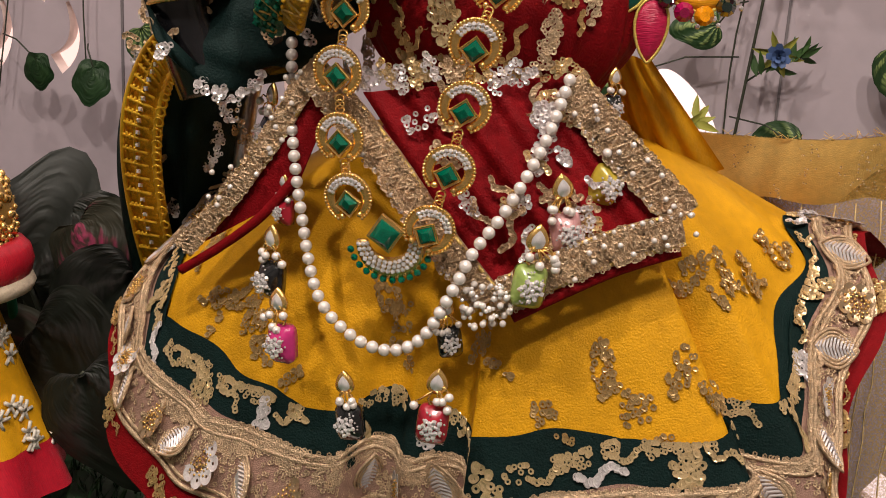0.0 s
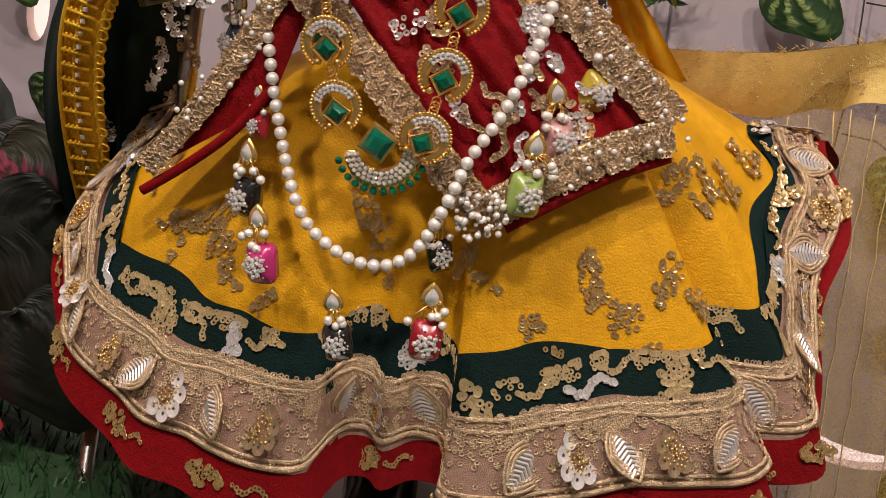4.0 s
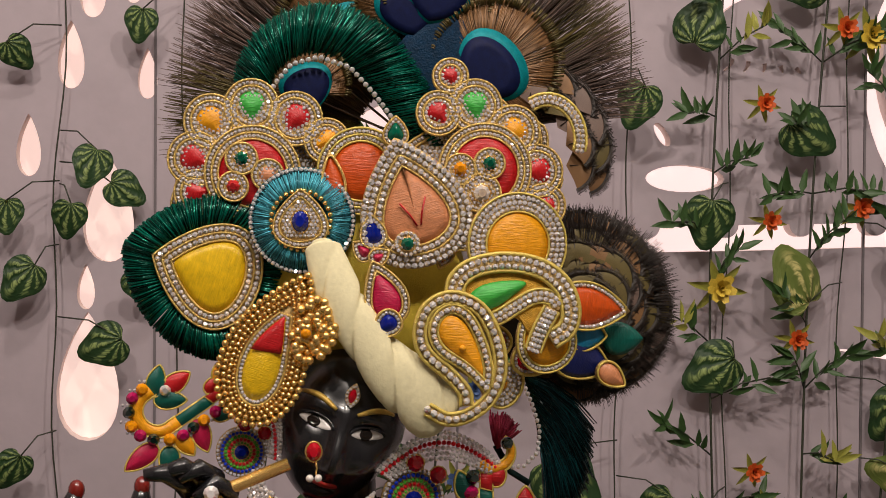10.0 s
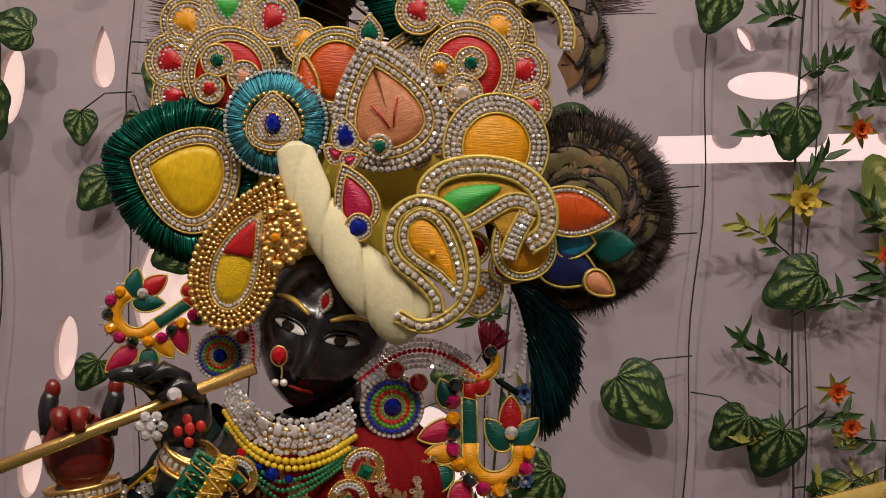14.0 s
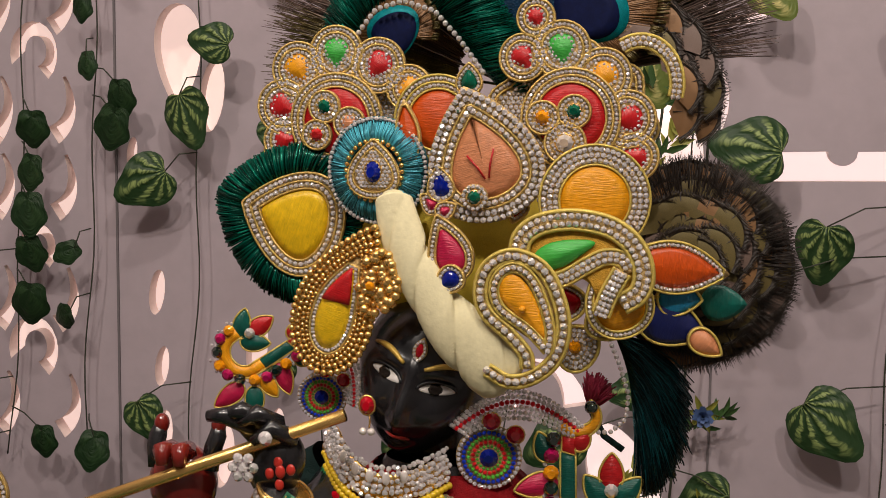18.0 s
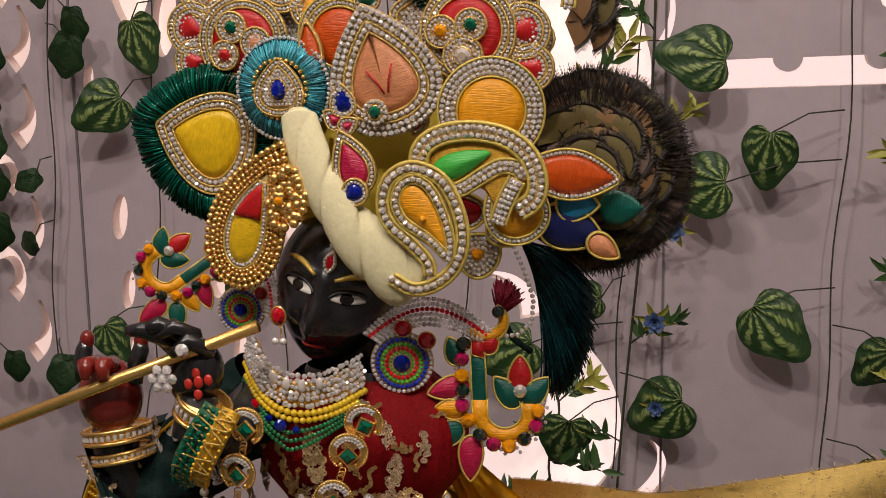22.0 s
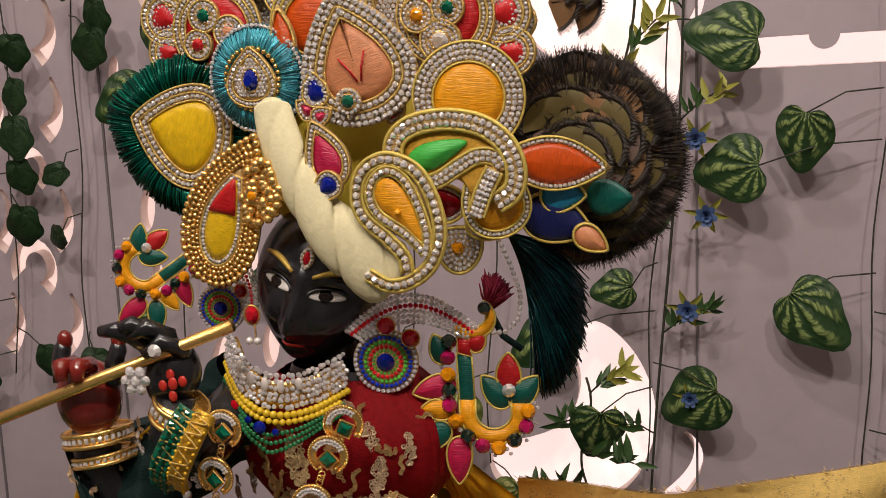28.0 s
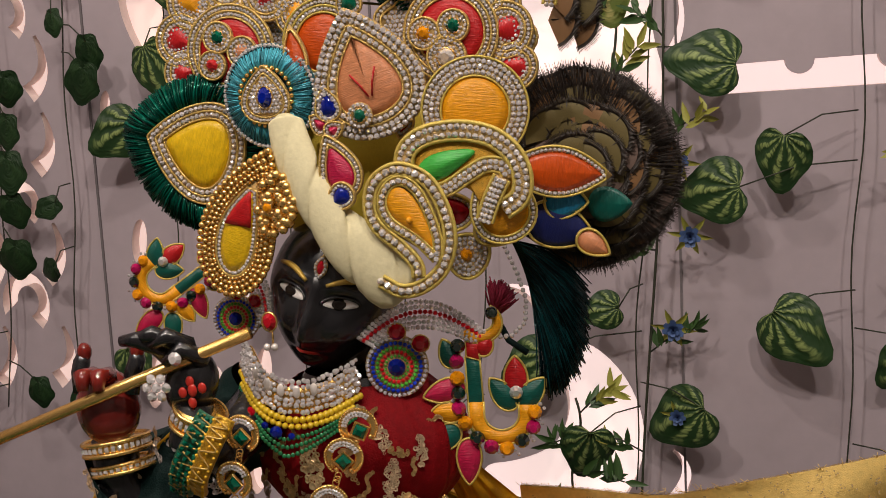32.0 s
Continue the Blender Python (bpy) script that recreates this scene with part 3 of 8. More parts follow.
kept_cuts = []
for line in CUTS[::-1]:
    fat = moved(line, *[(1 - 1.02) * sum(p[i] for p in line) / len(line) for i in (0, 1)], 0, 1.02)
    if not any(any(inside(p, other) for p in fat) or any(inside(p, fat) for p in other) for other in kept_cuts):
        kept_cuts.append(line)
CUTS = kept_cuts
curve = bpy.data.curves.new("panel_outline", "CURVE")
curve.dimensions, curve.fill_mode, curve.extrude = "2D", "BOTH", 0.009
for line in [[(-0.734, -0.68), (1.5, -0.68), (1.5, 1.9), (-0.734, 1.9)]] + CUTS:
    sp = curve.splines.new("POLY")
    sp.points.add(len(line) - 1)
    for p, (x, z) in zip(sp.points, line):
        p.co = (x, z, 0, 1)
    sp.use_cyclic_u = True
tmp = bpy.data.objects.new("panel_outline", curve)
me = tmp.to_mesh().copy()
bpy.data.objects.remove(tmp)
me.name = "pierced_panel"
me.materials.append(WALLP)
me.materials.append(EDGE)
me.polygons.foreach_set("material_index", [0 if abs(p.normal.z) > 0.5 else 1 for p in me.polygons])
panel = new("wall_panel", me)
panel.matrix_world = at(0, WALL_Y + 0.009, 0)
tagged(panel, "lavender grey pierced panel with back-lit scroll and oval openings", kind="structure")
solo("led_sheet", box(Acc(), -0.09, 1.5, WALL_Y + 0.062, WALL_Y + 0.070, -0.68, 1.9), LED, "warm white glowing sheet behind the pierced panel", "light panel", smooth=False)
# Left backing is no lamp: its weaker backlight is put in as emission.
solo("led_sheet", box(Acc(), -0.72, -0.094, WALL_Y + 0.062, WALL_Y + 0.070, -0.68, 1.9), glow("dim_rose_led_sheet", (1.0, 0.80, 0.71), 0.46), "rosy backing sheet behind the pierced panel, its weaker light put in as glow", "light panel", smooth=False)
solo("wall_side", box(Acc(), -0.76, -0.735, -0.2, 0.98, GROUND_Z, 1.9), mat("rose_grey_side_wall", (0.42, 0.31, 0.31), 0.6, vary=0.06, scale=5), "plain rose grey side wall", kind="structure", smooth=False)
# groove lines between the sheets of the panel, their shadow put on as dark grey strips
for gx in (-0.64, -0.470, -0.142, 0.170, 0.62):
    solo("trim", box(Acc(), gx - 0.0012, gx + 0.0012, WALL_Y - 0.002, WALL_Y + 0.001, -0.68, 1.9), mat("joint_shadow_grey", (0.16, 0.14, 0.15), 0.8, vary=0.1), "thin dark strip painted as the shadow of a joint between panel sheets", kind="structure", smooth=False)


# ---- hanging plants ----
def leaf_material(name, dark, light, stripes):
    m = bpy.data.materials.new(name)
    m.use_nodes = True
    nt = m.node_tree
    b = nt.nodes["Principled BSDF"]
    b.inputs["Roughness"].default_value = 0.5
    b.inputs["Specular IOR Level"].default_value = 0.3
    tc, sep = nt.nodes.new("ShaderNodeTexCoord"), nt.nodes.new("ShaderNodeSeparateXYZ")
    nt.links.new(tc.outputs["UV"], sep.inputs[0])
    noise_n = nt.nodes.new("ShaderNodeTexNoise")
    noise_n.inputs["Scale"].default_value = 7.0
    nt.links.new(tc.outputs["UV"], noise_n.inputs["Vector"])
    ang = nt.nodes.new("ShaderNodeMath")
    ang.operation = "MULTIPLY_ADD"
    ang.inputs[1].default_value = stripes
    nt.links.new(sep.outputs[0], ang.inputs[0])
    wob = nt.nodes.new("ShaderNodeMath")
    wob.operation = "MULTIPLY"
    wob.inputs[1].default_value = 5.0
    nt.links.new(noise_n.outputs["Fac"], wob.inputs[0])
    nt.links.new(wob.outputs[0], ang.inputs[2])
    sn = nt.nodes.new("ShaderNodeMath")
    sn.operation = "SINE"
    nt.links.new(ang.outputs[0], sn.inputs[0])
    edge = nt.nodes.new("ShaderNodeMapRange")
    edge.inputs[1].default_value, edge.inputs[2].default_value = 0.95, 0.7
    nt.links.new(sep.outputs[1], edge.inputs[0])
    ramp = nt.nodes.new("ShaderNodeMapRange")
    ramp.inputs[1].default_value, ramp.inputs[2].default_value = -0.1, 0.75
    nt.links.new(sn.outputs[0], ramp.inputs[0])
    dash, gate, broken = nt.nodes.new("ShaderNodeTexNoise"), nt.nodes.new("ShaderNodeMapRange"), nt.nodes.new("ShaderNodeMath")
    dash.inputs["Scale"].default_value = 16.0
    gate.inputs[1].default_value, gate.inputs[2].default_value, gate.inputs[3].default_value = 0.38, 0.58, 0.15
    broken.operation = "MULTIPLY"
    nt.links.new(tc.outputs["UV"], dash.inputs["Vector"])
    nt.links.new(dash.outputs["Fac"], gate.inputs[0])
    nt.links.new(ramp.outputs[0], broken.inputs[0])
    nt.links.new(gate.outputs[0], broken.inputs[1])
    fac = nt.nodes.new("ShaderNodeMath")
    fac.operation = "MULTIPLY"
    nt.links.new(broken.outputs[0], fac.inputs[0])
    nt.links.new(edge.outputs[0], fac.inputs[1])
    mix = nt.nodes.new("ShaderNodeMix")
    mix.data_type = "RGBA"
    mix.inputs[6].default_value, mix.inputs[7].default_value = (*dark, 1), (*light, 1)
    nt.links.new(fac.outputs[0], mix.inputs[0])
    nt.links.new(mix.outputs[2], b.inputs["Base Color"])
    bp = nt.nodes.new("ShaderNodeBump")
    bp.inputs["Strength"].default_value, bp.inputs["Distance"].default_value = 0.5, 0.001
    nt.links.new(sn.outputs[0], bp.inputs["Height"])
    nt.links.new(bp.outputs[0], b.inputs["Normal"])
    return m


MELON = leaf_material("striped_watermelon_leaf", (0.018, 0.048, 0.015), (0.27, 0.35, 0.12), 88.0)
PALEL = leaf_material("pale_yellow_green_leaf", (0.12, 0.16, 0.035), (0.55, 0.50, 0.20), 62.0)
IVYM = leaf_material("dark_ivy_leaf", (0.010, 0.032, 0.010), (0.022, 0.055, 0.018), 20.0)
TWIGL = mat("fresh_green_twig_leaf", (0.035, 0.085, 0.02), 0.5, vary=0.5, scale=60)
YGREEN = mat("yellow_green_leaf", (0.30, 0.30, 0.05), 0.5, vary=0.4, scale=60)
ORANGE = mat("orange_petal", (0.62, 0.10, 0.012), 0.6, vary=0.3, scale=200)
YPETAL = mat("yellow_petal", (0.62, 0.45, 0.05), 0.6, vary=0.3, scale=100)
BPETAL = mat("dusty_blue_petal", (0.06, 0.11, 0.26), 0.6, vary=0.3, scale=100)
WPETAL = mat("off_white_petal", (0.5, 0.45, 0.38), 0.6, vary=0.2, scale=100)


def leaf_mesh(name, material, shape, seed):
    """A broad leaf, its stalk end at the top, with lobes by its shape and a cupped, wavy blade; UV: angle and distance from the stalk."""
    rnd = random.Random(seed)
    n, rings = 30, 6
    rim = []
    for k in range(n):
        a = 2 * math.pi * k / n
        if shape == "heart":
            r = 0.74 + 0.12 * math.cos(2 * a) + 0.46 * max(0, -math.sin(a)) ** 6 - 0.24 * max(0, math.sin(a)) ** 10
        else:
            r = 0.76 + 0.06 * math.cos(5 * (a + math.pi / 2)) + 0.1 * max(0, -math.sin(a)) ** 4
        rim.append((r * math.cos(a) * 0.86, r * math.sin(a)))
    hub = Vector((0, 0.42))
    verts, faces, uvs = [(hub.x, hub.y, 0.10)], [], [(0.5, 0.0)]
    bend, wave = rnd.uniform(0.15, 0.4), rnd.uniform(0, 6)
    for i in range(1, rings + 1):
        t = i / rings
        for k, (x, y) in enumerate(rim):
            px, py = hub.x + (x - hub.x) * t, hub.y + (y - hub.y) * t
            a = math.atan2(x - hub.x, -(y - hub.y))
            verts.append((px, py, 0.10 - bend * (px * px + 0.5 * (py - 0.3) ** 2) + 0.045 * t * math.sin(3 * a + wave) + 0.02 * math.cos(a * 11) * t))
            uvs.append((a / (2 * math.pi) + 0.5, t))
    for k in range(n):
        q = (k + 1) % n
        faces.append((0, 1 + k, 1 + q))
        for i in range(rings - 1):
            faces.append((1 + i * n + k, 1 + (i + 1) * n + k, 1 + (i + 1) * n + q, 1 + i * n + q))
    me = bpy.data.meshes.new(name)
    me.from_pydata(verts, [], faces)
    uvl = me.uv_layers.new(name="UVMap")
    for lp in me.loops:
        uvl.data[lp.index].uv = uvs[lp.vertex_index]
    me.polygons.foreach_set("use_smooth", [True] * len(me.polygons))
    me.materials.append(material)
    return me


MELONS = [leaf_mesh("leaf", MELON, "heart", s) for s in range(4)]
PALES = [leaf_mesh("leaf", PALEL, "heart", 10 + s) for s in range(2)]
IVIES = [leaf_mesh("leaf", IVYM, "ivy", 20 + s) for s in range(4)]


def vine(name, x0, z0, x1, z1, y, label, leaves, kinds, group="hanging vines", wob=0.004):
    """A hanging wire with leaves on short stalks. Each leaf: x, z, half size, turn of its tip."""
    rnd = random.Random(int(abs(x0) * 1000) + int(z1 * 100))
    base = thing(name, Matrix.Translation((x0, y, z0)), label, "artificial vine", group)
    pts = [(x0 + (x1 - x0) * t + wob * math.sin(16 * t + x0 * 40) + 0.003 * math.sin(47 * t + x0 * 90), y + 0.002 * math.sin(13 * t), z0 + (z1 - z0) * t) for t in [i / 60 for i in range(61)]]
    part("wire", tube(Acc(), pts, 0.00085, 5), STEM, base, local=False)
    inv = PLACED[base].inverted()
    for i, (x, z, r, roll) in enumerate(leaves):
        data = kinds[(i * 7 + int(r * 1000)) % len(kinds)]
        lf = new("leaf", data)
        lf.parent = base
        lean = rnd.uniform(-25, 25)
        lf.matrix_basis = inv @ at(x, y - 0.018 + rnd.uniform(-0.008, 0.006), z, -roll, lean, rnd.uniform(-18, 12), r * 1.12)
        PLACED[lf] = PLACED[base] @ lf.matrix_basis
        hub = PLACED[lf] @ Vector((0, 0.42, 0.08))
        tz = min(max(hub.z + 0.02, z1), z0)
        t = (tz - z0) / (z1 - z0)
        root = Vector((x0 + (x1 - x0) * t, y, tz))
        mid = (hub + root) / 2 + Vector((0, -0.006, 0.008))
        part("stalk", tube(Acc(), [root, root.lerp(mid, 0.6), mid, hub], 0.0008, 5), STEM, base, local=False)
    return base


vine("hanging_vine", -0.217, 1.995, -0.238, 0.2, 0.665, "green striped leaves on a dark hanging wire before the panel", [(-0.275, 0.721, 0.0204, -40), (-0.198, 0.613, 0.0241, 20), (-0.173, 0.587, 0.0233, -60), (-0.22, 0.561, 0.0215, 10), (-0.262, 0.501, 0.026, 40), (-0.182, 0.434, 0.0279, 70), (-0.271, 0.316, 0.0225, 30), (-0.281, 0.564, 0.0205, 0)], MELONS)
vine("hanging_vine", -0.107, 1.995, -0.118, 0.15, 0.665, "few striped leaves on a thin dark wire", [(-0.153, 0.754, 0.0204, 10), (-0.156, 0.495, 0.0206, -20), (-0.142, 0.237, 0.0275, 30)], MELONS)
vine("hanging_vine", 0.452, 1.995, 0.463, -0.25, 0.665, "dark wire vine with striped leaves", [(0.42, 0.762, 0.0346, 200), (0.431, 0.566, 0.0321, 10), (0.428, 0.01, 0.0374, 0), (0.505, -0.088, 0.0396, 30), (0.451, -0.165, 0.0378, -30), (0.424, 0.239, 0.0371, 20), (0.446, 0.406, 0.036, 60)], MELONS)
vine("hanging_vine", 0.599, 1.995, 0.584, -0.25, 0.665, "dark wire vine with broad striped leaves", [(0.628, 0.057, 0.0422, 10), (0.555, -0.04, 0.0424, 50), (0.63, -0.136, 0.0427, -10), (0.535, 0.657, 0.0348, -60), (0.532, 0.491, 0.0415, 150), (0.647, 0.358, 0.0353, 30), (0.654, 0.528, 0.0259, 0), (0.646, 0.289, 0.0308, 100), (0.542, 0.812, 0.031, 80), (0.497, 0.182, 0.0421, 20), (0.573, 0.134, 0.0423, -20)], MELONS + PALES[:1])
vine("ivy_vine", -0.442, 1.995, -0.496, 0.22, 0.655, "dark green ivy leaves on a hanging wire", [(-0.486, 0.691, 0.0181, 10), (-0.479, 0.631, 0.0172, -10), (-0.444, 0.598, 0.0231, 0), (-0.454, 0.567, 0.0283, 20), (-0.506, 0.432, 0.0175, 60), (-0.511, 0.363, 0.0197, 70), (-0.479, 0.22, 0.0251, 10), (-0.443, 0.794, 0.0296, 40), (-0.513, 0.813, 0.021, 0), (-0.437, 0.753, 0.0178, 0)], IVIES)
vine("ivy_vine", -0.473, 1.995, -0.591, 0.2, 0.655, "dark green ivy leaves hanging in a close row", [(-0.546, 0.564, 0.0238, 0), (-0.545, 0.518, 0.0228, 10), (-0.549, 0.474, 0.0271, 0), (-0.553, 0.43, 0.0241, -10), (-0.55, 0.377, 0.0284, 10), (-0.539, 0.225, 0.0212, 0), (-0.532, 0.728, 0.0193, 0), (-0.629, 0.258, 0.0237, 10), (-0.621, 0.4, 0.0255, -10), (-0.624, 0.197, 0.0237, 0)], IVIES)
vine("hanging_vine", -0.313, 1.995, -0.378, 0.22, 0.655, "thin wire vine with striped leaves and bare stalks", [(-0.373, 0.584, 0.0357, -20), (-0.412, 0.512, 0.0362, 60), (-0.334, 0.653, 0.0264, 100), (-0.422, 0.262, 0.0288, -30), (-0.391, 0.152, 0.0309, 20)], MELONS)
vine("hanging_vine", 0.208, 1.995, 0.123, 0.12, 0.655, "wire vine with large pale striped leaves", [(0.208, 0.554, 0.0399, 100), (0.176, 0.205, 0.0406, 60), (0.075, 0.174, 0.0348, 10), (0.211, 0.702, 0.0286, -40), (0.025, 0.259, 0.0359, 60), (0.098, 0.314, 0.0247, 80)], [MELONS[0], PALES[0], MELONS[2]])
vine("hanging_vine", 0.366, 1.995, 0.333, 0.12, 0.655, "wire vine with heart-shaped striped leaves", [(0.27, 0.466, 0.0352, 10), (0.212, 0.431, 0.0404, 80), (0.273, 0.295, 0.0422, -50), (0.35, 0.685, 0.0287, 20), (0.382, 0.26, 0.0315, 40), (0.389, 0.136, 0.0363, 0)], MELONS)
vine("hanging_vine", 0.042, 1.995, -0.039, 0.12, 0.655, "bare wire vine with a few pale leaves", [(-0.016, 0.092, 0.0315, 40), (0.106, 0.63, 0.0329, -10), (-0.072, 0.184, 0.0346, 10)], PALES)


# twigs with narrow leaves and small flowers
def twig_leaf():
    a = Acc()
    a.add([(0, 0, 0), (0.15, 0.3, 0.05), (0.10, 0.7, 0.06), (0, 1, 0.0), (-0.10, 0.7, 0.06), (-0.15, 0.3, 0.05), (0, 0.5, -0.02)], [(0, 1, 6), (1, 2, 6), (2, 3, 6), (3, 4, 6), (4, 5, 6), (5, 0, 6)])
    return a


SPRIG = {m.name: mesh_of("leaf", twig_leaf(), m) for m in (TWIGL, YGREEN, YPETAL)}


def petal_flower(name, parent, x, y, z, r, material, n=7):
    a, rnd = Acc(), random.Random(int(x * 9999))
    for layer in range(3):
        for k in range(n):
            ang = 2 * math.pi * (k + 0.5 * layer) / n + rnd.uniform(-0.2, 0.2)
            m = Matrix.Rotation(ang, 4, "Z") @ Matrix.Rotation(radians(18 + 26 * layer), 4, "X")
            s = r * (1 - 0.22 * layer)
            a.add([(0, 0, 0), (0.32 * s, 0.5 * s, 0.05 * s), (0.16 * s, 0.95 * s, 0.12 * s), (-0.16 * s, 0.95 * s, 0.12 * s), (-0.32 * s, 0.5 * s, 0.05 * s)], [(0, 1, 2, 3, 4)], at(x, y, z) @ m)
    return part(name, a, material, parent, local=False)


def twig(x0, z0, x1, z1, y, label, flowers=(), petal=None, seed=0, steps=15, size=0.024, group="flower twigs"):
    """A hanging twig: a stem with side shoots of narrow leaves, and flowers where they show."""
    rnd = random.Random(seed)
    base = thing("flower_twig", Matrix.Translation((x0, y, z0)), label, "artificial twig", group)
    inv = PLACED[base].inverted()
    stem = [(x0 + (x1 - x0) * t + 0.008 * math.sin(7 * t + seed), y, z0 + (z1 - z0) * t) for t in [i / 20 for i in range(21)]]
    part("stem", tube(Acc(), ([(x0, y, 1.995)] if z0 > 0.9 else []) + stem, 0.0014, 5), STEM, base, local=False)
    for i in range(steps):
        t = (i + 0.5) / steps
        root = Vector(stem[int(t * 20)])
        side = 1 if (i + seed) % 2 else -1
        ln = rnd.uniform(0.02, 0.06)
        tip = root + Vector((side * ln, -rnd.uniform(0.0, 0.03), rnd.uniform(-0.01, 0.045)))
        part("shoot", tube(Acc(), [root, root.lerp(tip, 0.5) + Vector((0, 0, 0.005)), tip], 0.0009, 4), STEM, base, local=False)
        fresh = rnd.random() < 0.25
        for k in range(rnd.randint(9, 13)):
            p = root.lerp(tip, min(1.0, 0.2 + 0.8 * k / 10))
            lf = new("leaf", SPRIG[(YGREEN if fresh and k > 3 else TWIGL).name])
            lf.parent = base
            lf.matrix_basis = inv @ at(p.x, p.y - rnd.uniform(0, 0.004), p.z, rnd.uniform(-70, 70) - side * 40, rnd.uniform(-40, 40), rnd.uniform(-40, 30), size * rnd.uniform(0.75, 1.2))
    for x, z, r in flowers:
        petal_flower("flower", base, x, y - 0.012, z, r, petal)
        for k in range(6):
            lf = new("leaf", SPRIG[YGREEN.name])
            lf.parent = base
            lf.matrix_basis = inv @ at(x, y - 0.004, z, k * 60 + 20, 0, 20, r * 1.9)
    return base


twig(0.448, 1.15, 0.441, -0.05, 0.655, "green leafy twig with yellow-green star blossoms", [(0.443, 0.489, 0.0185)], YPETAL, 1, 22, 0.026)
twig(0.588, 1.15, 0.512, -0.25, 0.655, "green twig with orange blossoms before the panel", [(0.52, 0.815, 0.0129), (0.579, 0.766, 0.0138), (0.49, 0.684, 0.012), (0.498, 0.56, 0.012), (0.6, 0.575, 0.0139), (0.529, 0.434, 0.013), (0.483, 0.294, 0.0122), (0.498, 0.257, 0.0112), (0.521, 0.075, 0.0133), (0.498, -0.016, 0.0123)], ORANGE, 2, 28, 0.028)
twig(0.656, 1.10, 0.629, 0.18, 0.655, "green twig with yellow-green leaves", [(0.608, 0.759, 0.0184)], YPETAL, 3, 12, 0.028)
twig(0.172, 1.10, 0.132, 0.06, 0.645, "leafy twig with small dusty blue flowers", [(0.171, 0.46, 0.0121), (0.181, 0.387, 0.0122), (0.163, 0.294, 0.0124), (0.165, 0.205, 0.0096), (0.16, 0.733, 0.0128)], BPETAL, 4, 9, 0.022)
twig(0.115, 0.70, 0.094, 0.42, 0.645, "short twig with a yellow star flower", [(0.097, 0.521, 0.0189)], YPETAL, 5, 4, 0.024)
twig(0.057, 0.22, 0.069, 0.06, 0.645, "low spray of narrow dark green leaves", [], None, 7, 5, 0.026)

# ---- the statue: one plain lacquered figure ----
def grid_mesh(acc, fn, nu, nv, wrap_u=True):
    verts = [fn(i / nu, j / nv) for j in range(nv + 1) for i in range(nu if wrap_u else nu + 1)]
    w = nu if wrap_u else nu + 1
    faces = [(j * w + i, j * w + (i + 1) % w, (j + 1) * w + (i + 1) % w, (j + 1) * w + i) for j in range(nv) for i in range(nu)]
    return acc.add(verts, faces)


HEAD = Matrix.Translation((0.0105, 0.040, 0.4505)) @ Matrix.Rotation(radians(-1), 4, "Z") @ Matrix.Rotation(radians(16), 4, "Y") @ Matrix.Rotation(radians(4), 4, "X") @ Matrix.Scale(1.08, 4)


def bump_at(u, v, cu, cv, su, sv):
    return math.exp(-((u - cu) / su) ** 2 - ((v - cv) / sv) ** 2)


def head_depth(x, z):
    """Extra depth of the face in front of its egg shape."""
    d = 0.011 * bump_at(x, z, 0, -0.011, 0.0038, 0.010) + 0.004 * bump_at(x, z, 0, 0.004, 0.003, 0.010)
    d += 0.0035 * bump_at(x, z, 0, -0.0225, 0.007, 0.0028) - 0.0018 * bump_at(x, z, 0, -0.0265, 0.008, 0.0018)
    d += 0.004 * bump_at(x, z, 0, -0.033, 0.008, 0.005)
    for s in (-1, 1):
        d += 0.003 * bump_at(x, z, s * 0.014, -0.012, 0.008, 0.008) - 0.0035 * bump_at(x, z, s * 0.0125, 0.0035, 0.008, 0.0045)
        d += 0.0022 * bump_at(x, z, s * 0.012, 0.011, 0.009, 0.0025)
        d += 0.0035 * bump_at(x, z, s * 0.0038, -0.0165, 0.0028, 0.0028)
    return d


def face_point(x, z, lift=0.0):
    k = max(0.0, 1 - (x / (0.0320 - 0.0062 * max(0, -z / 0.04))) ** 2 - (z / 0.0405) ** 2)
    return HEAD @ Vector((x, -0.033 * math.sqrt(k) - head_depth(x, z) - lift, z))


st = Acc()


def skull(u, v):
    th, ph = 2 * math.pi * u, math.pi * (v * 0.998 + 0.001)
    z = 0.0405 * math.cos(ph)
    w = 0.0320 - 0.0062 * max(0, -z / 0.04)
    x, y = w * math.sin(ph) * math.sin(th), -0.033 * math.sin(ph) * math.cos(th)
    if y < 0:
        y -= head_depth(x, z)
    return HEAD @ Vector((x, y, z))


grid_mesh(st, skull, 84, 64)
tube(st, [(0.014, 0.045, 0.425), (0.016, 0.05, 0.40)], 0.016, 14)


def body(u, v):
    z = 0.405 - 0.25 * v
    rx = 0.052 * (0.55 + 0.45 * math.sin(min(1, v * 4.5) * math.pi / 2)) * (1 - 0.3 * math.exp(-((v - 0.38) / 0.16) ** 2))
    return (0.018 + rx * math.sin(2 * math.pi * u), 0.045 - rx * 0.72 * math.cos(2 * math.pi * u), z)


grid_mesh(st, body, 32, 24)
for fx in (-0.005, 0.04):
    tube(st, [(fx, 0.06, 0.19), (fx, 0.05, 0.12), (fx, 0.03, 0.10), (fx - 0.005, -0.01, 0.098)], 0.016, 12, radii=[0.022, 0.017, 0.017, 0.009])


def limb(pts, radii, n=14):
    tube(st, pts, 0, n, radii=radii)


